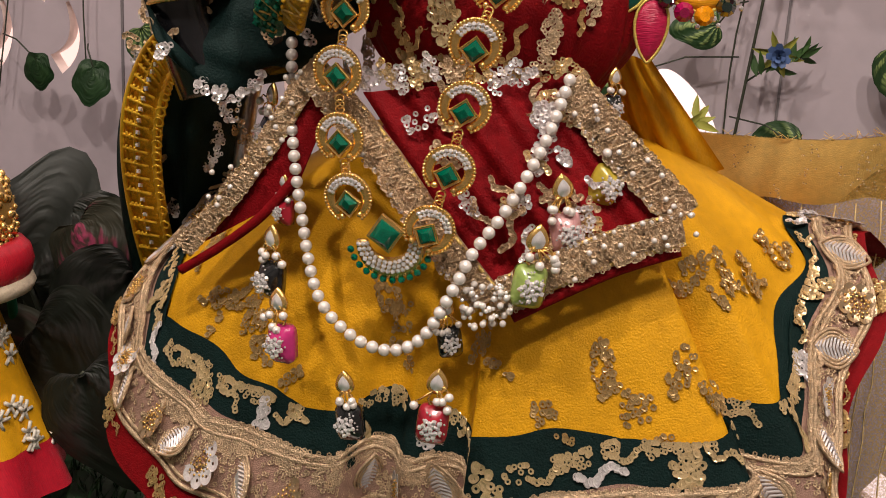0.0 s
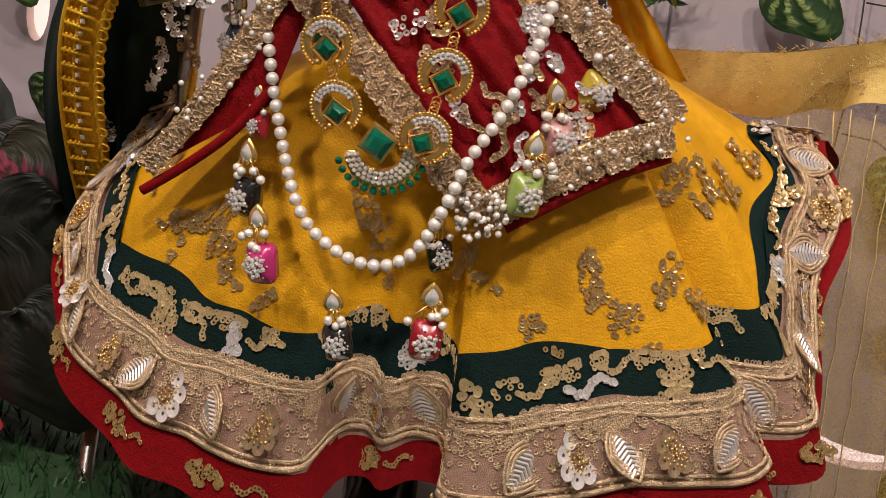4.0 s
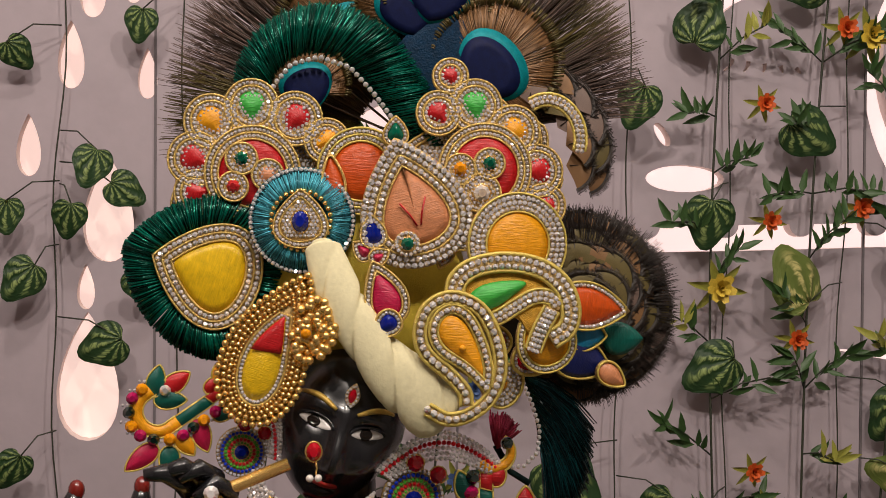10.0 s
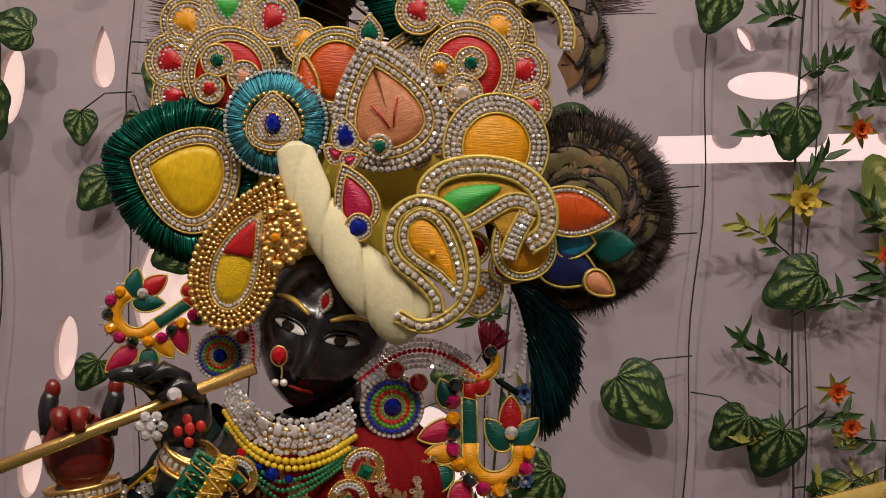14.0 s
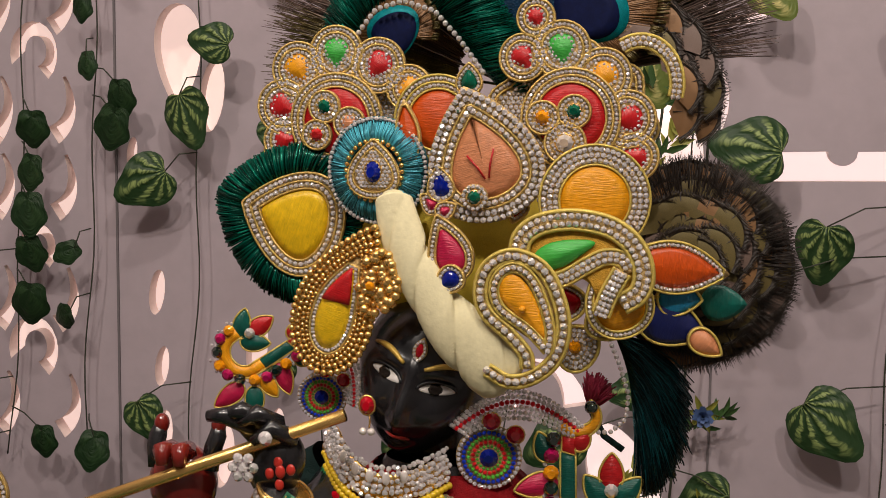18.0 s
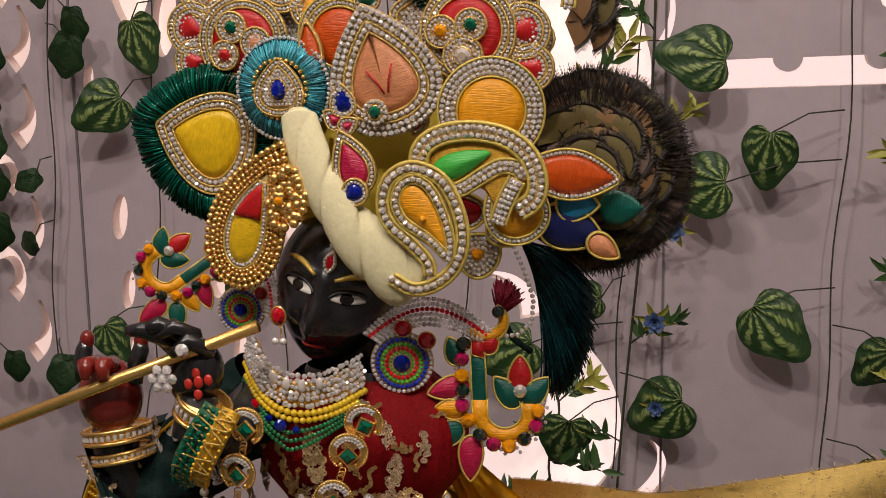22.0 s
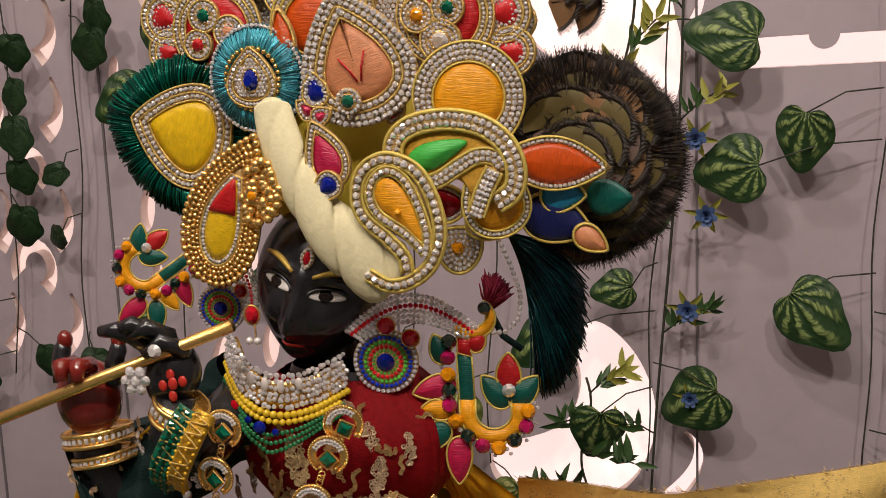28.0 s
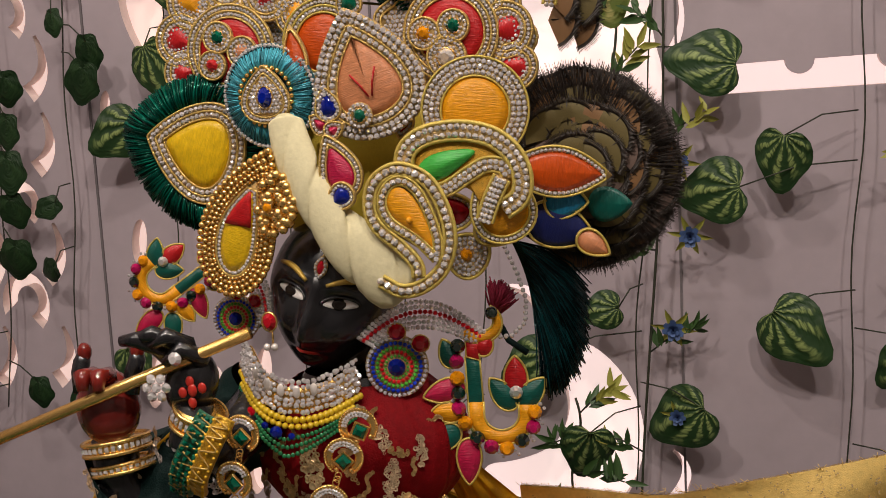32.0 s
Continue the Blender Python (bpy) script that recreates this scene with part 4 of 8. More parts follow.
# the arms, held up to the side
limb([(-0.035, 0.04, 0.385), (-0.075, 0.02, 0.345), (-0.10, 0.005, 0.335), (-0.105, 0.0, 0.36), (-0.103, -0.003, 0.378)], [0.018, 0.017, 0.016, 0.013, 0.012])
limb([(-0.025, 0.02, 0.395), (-0.045, -0.012, 0.37), (-0.052, -0.018, 0.385), (-0.05, -0.016, 0.402)], [0.016, 0.013, 0.012, 0.010])


def finger(pts, r):
    tube(st, pts, r, 8, radii=[r, r, r * 0.95, r * 0.6])


st.slot = 1
ball(st, (-0.103, -0.006, 0.397), 0.0185, 18, 12, 0.95, 0.75, 1.1)
for k, (dx, top) in enumerate(((-0.013, 0.427), (-0.004, 0.424), (0.004, 0.424), (0.0145, 0.428))):
    st.slot = 1 if k in (1, 2) else 0
    hook = k in (1, 2)
    finger([(-0.103 + dx, -0.008, 0.405), (-0.103 + dx * 1.1, -0.012 if hook else -0.006, 0.416), (-0.102 + dx * 1.15, -0.024 if hook else -0.004, top - 0.006), (-0.101 + dx * 1.1, -0.026 if hook else -0.003, 0.411 if hook else top)], 0.0049)
    if not hook:
        st.slot = 1
        ball(st, (-0.101 + dx * 1.1, -0.0035, top - 0.001), 0.0040, 10, 8, 1, 1, 1.3)
st.slot = 0
ball(st, (-0.052, -0.012, 0.412), 0.0155, 18, 12, 0.9, 0.8, 1.15, Matrix.Rotation(radians(20), 4, "Y"))
for k, (sx, sz) in enumerate(((-0.068, 0.438), (-0.060, 0.441), (-0.052, 0.440), (-0.045, 0.433))):
    finger([(-0.058 + k * 0.004, -0.012, 0.42), (sx + 0.002, -0.018, sz - 0.006), (sx - 0.005, -0.026, sz), (sx - 0.014, -0.026, sz - 0.001 - 0.002 * k)], 0.0046)
st.slot = 2
ball(st, (-0.0455, -0.026, 0.412), 0.0026, 8, 6, 1, 0.5, 1.3)
for a in range(4):
    ball(st, (-0.0455 + 0.0055 * math.cos(a * 1.4 + 0.4), -0.0255, 0.411 + 0.0055 * math.sin(a * 1.4 + 0.4)), 0.0024, 8, 6, 1, 0.5, 1.2)


def face_shape(outline, slot, lift):
    st.slot = slot
    c = Vector((sum(p[0] for p in outline) / len(outline), sum(p[1] for p in outline) / len(outline)))
    n, rings = len(outline), 4
    verts = [face_point(c.x, c.y, lift)]
    for i in range(1, rings + 1):
        verts += [face_point(c.x + (p[0] - c.x) * i / rings, c.y + (p[1] - c.y) * i / rings, lift * (1 if i < rings else 0.2)) for p in outline]
    faces = [(0, 1 + (k + 1) % n, 1 + k) for k in range(n)]
    for i in range(rings - 1):
        faces += [(1 + i * n + k, 1 + i * n + (k + 1) % n, 1 + (i + 1) * n + (k + 1) % n, 1 + (i + 1) * n + k) for k in range(n)]
    st.add(verts, faces)


for s in (-1, 1):
    ex, ez = s * 0.0125, 0.0025
    almond = [(ex + 0.0077 * math.cos(a), ez + (0.0028 if math.sin(a) > 0 else 0.0019) * math.sin(a) * abs(math.sin(a)) ** 0.25 + 0.0006 * s * math.cos(a)) for a in [2 * math.pi * i / 24 for i in range(24)]]
    face_shape(almond, 3, 0.0010)
    face_shape([(ex - 0.0008 + 0.0036 * math.cos(a), ez + 0.0004 + 0.0026 * math.sin(a)) for a in [2 * math.pi * i / 16 for i in range(16)]], 4, 0.0016)
    brow = [(s * (0.005 + 0.017 * t), 0.0115 + 0.0035 * math.sin(t * 2.4)) for t in [i / 10 for i in range(11)]]
    st.slot = 5
    tube(st, [face_point(x, z, 0.0004) for x, z in brow], 0.0009, 6, radii=[0.0007 + 0.0009 * math.sin(math.pi * (i + 1) / 12) for i in range(11)])
    st.slot = 0
    lid = [(ex + 0.0085 * math.cos(a), ez + 0.0042 * math.sin(a) ** 0.9 + 0.0006 * s * math.cos(a)) for a in [0.05 + 3.04 * i / 12 for i in range(13)]]
    tube(st, [face_point(x, z, 0.0007) for x, z in lid], 0.0007, 6)
face_shape([(0.0062 * math.cos(a), -0.0245 + (0.0022 if math.sin(a) > 0 else 0.0027) * math.sin(a) - 0.0006 * math.cos(a * 2)) for a in [2 * math.pi * i / 24 for i in range(24)]], 2, 0.0019)
solo("statue", st, [BLACKL, REDL, LIPS, FACEW, IRIS, GOLDP], "black lacquered flute-playing statue with a painted face", "statue")

# ---- the skirt ----
SKX, SKY = 0.025, 0.07
VALLEYS = ((-24, 3, -0.03), (8, 3, -0.03), (-9, 2.6, -0.10), (48, 4.5, 0.24), (-63, 15, -0.09), (-34, 3.5, 0.035), (78, 22, 0.11), (97, 6, 0.12), (-98, 8, 0.1), (135, 12, 0.1), (180, 12, 0.1), (-140, 12, 0.1), (25, 5, 0.04))


def skirt_point(phi, s, lift=0.0):
    """phi: degrees round from the front; s: 0 at the waist, 1 at the hem."""
    phi = (phi + 180) % 360 - 180
    r = 0.045 + 0.128 * s ** 0.8 + 0.006 * math.sin(math.pi * s)
    k = 1.0 + (0.017 * math.sin(radians(phi * 8 + 30)) + 0.010 * math.sin(radians(phi * 17))) * s - 0.28 * s ** 0.8 / (1 + math.exp(-(phi + 17.5 + 2 * s) / 0.9)) / (1 + math.exp((phi + 1.5 - 5 * s) / 0.9))
    for c, w, d in VALLEYS:
        e = (phi - c + 180) % 360 - 180
        k -= d * math.exp(-(e / w) ** 2) * min(1, s * 1.6) * (1 - 0.8 * max(0, s - 0.6))
        k += 0.18 * max(0, d) * math.exp(-((abs(e) - 1.9 * w) / w) ** 2) * s
    side = max(0.0, min(abs(phi), 97) - (44 if phi > 0 else 48)) ** 2 * 0.000038 * max(0.0, min(1.0, (150 - abs(phi)) / 50)) * s ** 0.6
    z = 0.315 - 0.150 * s ** 1.15 - 0.008 * s * math.cos(radians(max(-80, min(80, phi)) * 1.1)) + side * s + 0.003 * s * math.sin(radians(phi * 5 + 40))
    rr = r * k + lift
    phi += s * (5 * math.exp(-((phi + 21.5) / 2.6) ** 2) - 5 * math.exp(-((phi - 5.5) / 2.6) ** 2) + 5 * math.exp(-((phi - 43) / 2.8) ** 2) - 4 * math.exp(-((phi + 60) / 3) ** 2))
    return Vector((SKX + rr * math.sin(radians(phi)), SKY - rr * math.cos(radians(phi)), z + lift * 0.6))


def skirt_band(s0, s1, lift, ns):
    acc = Acc()
    nu = 360
    for face in (0, 1):
        off = lift - 0.0012 * face
        grid_mesh(acc, lambda u, v: tuple(skirt_point(360 * (u if not face else 1 - u), s0(360 * u) + (s1(360 * u) - s0(360 * u)) * v, off)), nu, ns)
    return acc


def wavy(base, amp, seed):
    return lambda phi: base + amp * math.sin(radians(phi * 6 + seed)) + amp * 0.6 * math.sin(radians(phi * 11 + seed * 2))


skirt = thing("pleated_skirt", Matrix.Translation((SKX, SKY, 0.165)), "mustard yellow pleated skirt with green band, gold lace and red hem", "skirt")
Y0, Y1, G1, L1, H1 = (lambda p: 0.0), wavy(0.66, 0.022, 20), wavy(0.755, 0.012, 70), wavy(0.90, 0.006, 10), (lambda p: 1.0)
part("yellow_cloth", skirt_band(Y0, lambda p: Y1(p) + 0.02, 0.0, 22), YELLOW, skirt, "mustard yellow woven cloth", local=False)
part("green_band", skirt_band(Y1, lambda p: G1(p) + 0.02, 0.0016, 6), DGREEN, skirt, "bottle green cloth band", local=False)
part("lace_band", skirt_band(G1, lambda p: L1(p) + 0.005, 0.003, 8), NETC, skirt, "rose-gold net band under embroidery", local=False)
part("red_hem", skirt_band(lambda p: L1(p) - 0.01, H1, 0.0012, 6), REDC, skirt, "crimson hem cloth", local=False)

# ---- the blouse ----


def blouse(u, v):
    phi = 2 * math.pi * u
    z = 0.402 - 0.098 * v
    rx = 0.058 * (0.62 + 0.38 * math.sin(min(1, v * 3.2) * math.pi / 2)) * (1 - 0.30 * math.exp(-((v - 0.78) / 0.2) ** 2))
    f = 1 + (0.022 * math.sin(13 * phi + 2 * math.sin(5 * v)) + 0.012 * math.sin(29 * phi + 4 * v)) * (1 - 0.5 * v)
    return (0.020 + rx * f * math.sin(phi), 0.042 - rx * 0.86 * f * math.cos(phi) - 0.012 * math.exp(-((v - 0.35) / 0.22) ** 2) * max(0, math.cos(phi)), z)


top_cloth = thing("blouse", Matrix.Translation((0.02, 0.04, 0.31)), "crimson cloth blouse with gold sequin motifs", "blouse")
for nm, u0 in (("front_panel", -0.25), ("back_panel", 0.25)):
    part(nm, grid_mesh(Acc(), lambda u, v: blouse(u0 + 0.5 * u, v), 90, 30, False), REDC, top_cloth, local=False)

# ---- the turban ----
tb = Acc()
ball(tb, (0.022, 0.055, 0.525), 0.056, 40, 24, 1.0, 0.85, 0.95)
turban = thing("turban", Matrix.Translation((0.022, 0.055, 0.48)), "lemon yellow turban with a thick cream twisted roll", "turban")
part("wrap", tb, LEMON, turban, "lemon yellow cloth wrap", local=False)
rl = Acc()


def roll_at(t):
    a, b, c = Vector((0.003, -0.008, 0.546)), Vector((0.018, -0.040, 0.494)), Vector((0.065, -0.022, 0.4645))
    return a * ((1 - t) ** 2) + b * (2 * t * (1 - t)) + c * (t * t)


def roll_skin(u, v):
    p = roll_at(v)
    d = (roll_at(min(1, v + 0.01)) - roll_at(max(0, v - 0.01))).normalized()
    side = d.cross(Vector((0, -1, 0))).normalized()
    up = side.cross(d)
    a = 2 * math.pi * u
    r = (0.0082 + 0.0078 * v) * (1 + 0.10 * math.sin(2 * a + 9 * v) - 0.30 * (1 - abs(math.sin(a + 11.5 * v))) ** 3.5 * min(1, v * 5) - 0.06 * (1 - abs(math.sin(1.5 * a + 17 * v * v))) ** 4 * v) * (1 if v < 0.93 else math.sqrt(max(0.02, 1 - ((v - 0.93) / 0.07) ** 2)))
    if v < 0.02:
        r *= 0.6
    return tuple(p + side * math.cos(a) * r + up * math.sin(a) * r)


grid_mesh(rl, roll_skin, 64, 110)
part("roll", rl, CREAM, turban, "cream felted twisted roll", local=False)

# ---- flute ----
fl = thing("flute", Matrix.Translation((-0.1, -0.022, 0.40)), "long polished brass flute held across the statue", "flute")
p0, p1 = Vector((-0.205, -0.030, 0.366)), Vector((-0.016, -0.018, 0.4395))
part("pipe", tube(Acc(), [p0, p0.lerp(p1, 0.5), p1], 0.0031, 18), GOLD, fl, local=False)

# ---- the crown of embroidered patches ----
crown = thing("crown", Matrix.Translation((0.03, 0.03, 0.55)), "tall embroidered crown of gold cord, rhinestones and coloured silk", "crown")


def lobe(x, y, z, r, colour, roll=0.0):
    r *= 1.14
    p = patch("lobe", ring_line(r, 30), None, crown, ("cord", "stone", "cord", "stone"), stone=0.00105, w=at(x, y, z, roll))
    part("silk_drop", dome(Acc(), tear(r * 0.85, r * 1.05, 24, 0.9), 0.0022, 0.0012, 3), colour, p)
    return p


# scalloped side panels
for cx, cz, sgn in ((-0.035, 0.577, -1), (0.083, 0.580, 1)):
    panel_back = patch("side_panel", [(0.041 * (1 + 0.06 * math.cos(9 * t)) * math.cos(t), 0.041 * (1 + 0.06 * math.cos(9 * t)) * math.sin(t)) for t in [2 * math.pi * k / 72 for k in range(72)]], None, crown, ("cord", "stone", "cord"), w=at(cx, 0.036, cz), stone=0.0012)
    arc = patch("panel_fan", ring_line(0.0245, 40), SR, crown, ("cord", "stone", "cord", "stone", "cord"), stone=0.00105, w=at(cx + 0.001, 0.027, cz + 0.004), fill_h=0.001)
for x, z, r, m in ((-0.063, 0.588, 0.0125, SR), (-0.055, 0.607, 0.0125, SAM), (-0.035, 0.615, 0.0125, SG), (-0.013, 0.609, 0.0125, SR), (0.003, 0.598, 0.0105, SAM), (-0.062, 0.571, 0.0105, SR)):
    lobe(x, 0.030, z, r, m, math.degrees(math.atan2(z - 0.577, x + 0.035)) + 90)
for x, z, r, m in ((0.060, 0.613, 0.0105, SR), (0.079, 0.617, 0.0125, SG), (0.099, 0.604, 0.0125, SAM), (0.111, 0.584, 0.0125, SR), (0.115, 0.566, 0.0105, SR), (0.066, 0.632, 0.0085, SR)):
    lobe(x, 0.030, z, r, m, math.degrees(math.atan2(z - 0.580, x - 0.083)) + 90)
for x, z, r, m, mm in ((-0.039, 0.588, 0.0085, EMERALD, 1), (-0.026, 0.580, 0.0085, None, 1), (-0.043, 0.574, 0.008, SR, 1), (0.086, 0.587, 0.0085, EMERALD, 1), (0.071, 0.584, 0.0085, AMBER, 1), (0.082, 0.572, 0.0105, STONE, 1)):
    p = patch("inner_rosette", ring_line(r, 26), None, crown, ("cord", "stone"), stone=0.001, w=at(x, 0.022, z))
    if m:
        gem("stone", p, (0, 0, 0.0018), r * 0.42, m, 8)
    else:
        part("silk_fill", dome(Acc(), ring_line(r * 0.5, 18), 0.0014, 0.0012), SPE, p)

# turquoise rosette
p = patch("turquoise_rosette", ring_line(0.0268, 48), None, crown, ("stone",), stone=0.0012, w=at(-0.0125, -0.004, 0.557, 0, -6), back=mat("dark_turquoise_cloth", (0.004, 0.07, 0.09), 0.7), field=False)
st_acc, rnd = Acc(), random.Random(5)
for i in range(420):
    a = 2 * math.pi * i / 420 + rnd.uniform(-0.02, 0.02)
    r0, r1 = 0.0135, 0.0240 + rnd.uniform(-0.0012, 0.0008)
    tube(st_acc, [(r0 * math.cos(a), r0 * math.sin(a), 0.0050), ((r0 + r1) / 2 * math.cos(a), (r0 + r1) / 2 * math.sin(a), 0.0046 + rnd.uniform(-0.0012, 0.0012)), (r1 * math.cos(a), r1 * math.sin(a), 0.0026)], 0.00028, 3)
tagged(part("silk_fringe", st_acc, mat("turquoise_silk_fringe", (0.08, 0.42, 0.52), 0.35, 0.2, vary=0.2, scale=900, island=0.55), p, "turquoise silk fringe"), kind="stuff")
gb = Acc()
for i in range(30):
    ball(gb, (0.0148 * math.cos(i * math.pi / 15), 0.0148 * math.sin(i * math.pi / 15), 0.0056), 0.0013, 7, 5)
part("gold_bead_ring", gb, GOLD, p)
q = patch("eye_patch", moved(tear(0.026, 0.030, 30, 0.8), 0, 0.001), None, p, ("cord", "stone", "cord"), z=0.005, stone=0.001, cord=0.0005)
gem("blue_stone", q, (0, -0.0005, 0.0068), 0.0042, SAPH, 14, sy=1.25)

# left petal with its fringe
LP = at(-0.056, 0.020, 0.531, 72, 4)
pet = tear(0.050, 0.056, 44, 0.75)
p = patch("yellow_petal", pet, SY, crown, ("cord", "stone", "cord", "stone", "cord"), w=LP, stone=0.0014, label="yellow silk petal edged with rhinestones")
fr, rnd = Acc(), random.Random(3)
rim = grow(pet, -0.002)
for i in range(2300):
    k = rnd.uniform(0, len(rim))
    a, b = rim[int(k) % len(rim)], rim[(int(k) + 1) % len(rim)]
    f = k - int(k)
    x, y = a[0] + (b[0] - a[0]) * f, a[1] + (b[1] - a[1]) * f
    d = Vector((x, y - 0.002)).normalized()
    if y > 0.024:
        d = (d + Vector((0, 0.15))).normalized()
    ln = 0.0175 * (0.93 + 0.1 * rnd.random())
    z0 = rnd.uniform(-0.006, 0.0005)
    jx = rnd.uniform(-0.09, 0.09)
    e = Vector((d.x - d.y * jx, d.y + d.x * jx))
    tube(fr, [(x, y, z0), (x + e.x * ln * 0.5, y + e.y * ln * 0.5, z0 + 0.0016), (x + e.x * ln, y + e.y * ln, z0 - 0.001)], 0.00048, 3)
tagged(part("green_fringe", fr, FRINGE, p, "bottle green silk fringe"), kind="stuff")

# gold paisley with beaded rim
GP = at(-0.0215, -0.013, 0.497, -16, -6)
out = tear(0.038, 0.078, 48, 0.8, 0.35)
p = patch("gold_paisley", out, None, crown, ("cord",), w=GP, back=GOLD, field=False, label="gold beaded paisley with red and yellow silk")
inner = grow(out, -0.0088)
q = patch("paisley_inset", inner, SY, p, ("cord", "stone"), z=0.002, stone=0.001)
top = [pt for pt in grow(inner, -0.0034) if pt[1] > -0.004]
part("red_silk_inset", dome(Acc(), top, 0.0012, 0.0052, 2), SR, q)
gb, rnd = Acc(), random.Random(4)
for row, rr in ((0.0002, 0.0019), (-0.0030, 0.0016), (-0.0056, 0.0014), (-0.0079, 0.0011)):
    for pt in along(grow(out, row), rr * 2.0):
        ball(gb, (pt.x, pt.y, 0.0042), rr, 8, 6)
for i in range(70):
    a = rnd.uniform(0, 6.28)
    r = 0.0105 * math.sqrt(rnd.random())
    ball(gb, (0.0195 + r * math.cos(a), 0.014 + r * math.sin(a) * 1.5, 0.005 + rnd.uniform(0, 0.002)), 0.0026, 8, 6)
part("gold_bead_rim", gb, GOLD, p)
gem("amber_stone", p, (0.0165, 0.012, 0.0085), 0.0026, AMBER, 8)

# peak, orange wing and arch behind it
p = patch("peak_arch", ring_line(0.0225, 40), SO, crown, ("cord", "stone", "cord", "stone", "cord"), w=at(0.021, 0.014, 0.582), cordm=YCORD)
patch("orange_wing", leaf_line(0.013, 0.036), SO, crown, ("cord",), w=at(0.008, 0.004, 0.574, 8), cord=0.0008)
p = patch("peak", tear(0.052, 0.066, 50, 0.8), SPE, crown, ("stone", "stone", "cord", "stone", "cord"), w=at(0.043, -0.004, 0.566, 16, 4), stone=0.0016, label="peach silk peak ringed with rhinestones")
for dx in (-0.003, 0.003):
    part("red_stitch", tube(Acc(), [(dx * 0.3, -0.012, 0.0042), (dx, -0.006, 0.0046), (dx * 2.2, 0.001, 0.0044)], 0.0005, 5), SR, p)
for nm, x, y, z, w_, h_, m, roll in (("navy_drop", 0.0275, -0.016, 0.552, 0.013, 0.018, SAPH, 10), ("red_drop", 0.0225, -0.015, 0.543, 0.010, 0.013, SPK, 50), ("pink_drop", 0.031, -0.018, 0.540, 0.009, 0.012, SPK, -60), ("arch_drop", 0.038, 0.0, 0.601, 0.0125, 0.016, EMERALD, 0), ("red_drop", 0.058, 0.0, 0.553, 0.012, 0.016, RUBY, 20), ("red_drop", 0.062, -0.002, 0.540, 0.010, 0.014, RUBY, 160)):
    patch(nm, tear(w_, h_, 26, 0.8), m, crown, ("cord", "stone"), w=at(x, y, z, roll), stone=0.0009, cord=0.0005)
p = patch("green_rosette", ring_line(0.0065, 24), None, crown, ("stone",), w=at(0.044, -0.018, 0.546), stone=0.0011)
gem("green_stone", p, (0, 0, 0.002), 0.0032, EMERALD, 10)
# small bird-shaped motif over the turban
p = patch("bird_motif", tear(0.021, 0.034, 34, 0.8, -0.3), SPK, crown, ("cord", "stone", "cord"), w=at(0.034, -0.026, 0.523, 8), stone=0.00105, label="small bird-shaped patch of pink silk and rhinestones")
p = patch("bird_motif_tail", tear(0.013, 0.018, 26, 0.8), SAPH, crown, ("cord", "stone"), w=at(0.034, -0.031, 0.508, 130), stone=0.0009)

# yellow paisley over the roll
AMB = [(41.8, 458.6), (52, 453.6), (63, 456), (73, 464.5), (77.5, 478), (75.2, 493), (67, 507.5), (53, 513), (41.5, 507), (38, 495), (41.6, 485), (52, 476), (60, 467), (61.0, 460)]
p = stone_band("yellow_paisley", AMB, 0.0055, crown, -0.036, 1, 0.0019, "amber silk paisley edged with rhinestones and piping", cord=0.001)
part("backing", dome(Acc(), softened([(x * 0.001, z * 0.001) for x, z in ((72, 468), (75, 479), (73, 493), (66, 505), (53, 510.5), (43.5, 505.5), (40.5, 495), (44, 487), (55, 478))]), 0.0002, 0.0, 1, 0.0016), BACKG, p)
stone_band("inner_band", ((70.5, 469), (61, 478.5), (48.5, 487), (44.6, 496), (47.5, 504), (54.5, 507.2), (62, 502.5), (68, 491), (71.4, 478.5), (70.8, 469)), 0.0042, crown, -0.037, 1, 0.0015, cord=0.0007)
part("amber_silk", dome(Acc(), softened([(x * 0.001, z * 0.001) for x, z in ((46.6, 499), (49.5, 503.5), (54.5, 504.6), (60.5, 500), (66, 489.5), (69.3, 478), (69, 473.5), (63.5, 479), (53.5, 487), (48, 492))]), 0.0016, 0.0026, 3), SAM, p)
part("seed", ball(Acc(), (0.0585, 0.4885, 0.0052), 0.0016, 8, 6), SAM, p)

# green brooch with swirl
p = stone_band("green_brooch", ((58.6, 519), (60.6, 529.5), (69.7, 536.3), (85.4, 538.6), (101.3, 535.6), (112.1, 527.5), (116.8, 516.3), (115.0, 506.3), (107.0, 500.2)), 0.0085, crown, -0.028, 2, 0.0016, "large curled brooch with a green silk drop", cord=0.0011)
stone_band("lower_band", ((59.5, 518), (62.5, 512.6), (70, 509.2), (80.0, 511.2), (90.3, 517.4), (99.3, 522.0), (107.5, 521.0), (111.0, 515.5)), 0.0068, crown, -0.027, 2, 0.0014, cord=0.0008)
stone_band("diagonal_band", ((97.2, 496.0), (101.0, 506.0), (106.5, 516.5)), 0.0078, crown, -0.030, 3, 0.0013, cord=0.0008)
part("backing", dome(Acc(), softened([(x * 0.001, z * 0.001) for x, z in ((60, 520), (63, 530), (72, 536), (86, 538), (101, 535), (110, 527), (114, 516), (110, 502), (98, 497), (92, 512), (78, 511), (66, 511))]), 0.0002, 0.0, 1, 0.0012), mat("golden_thread_cloth", (0.62, 0.34, 0.03), 0.5, 0.2, vary=0.35, scale=400, bump=0.8, bump_scale=1500), p)
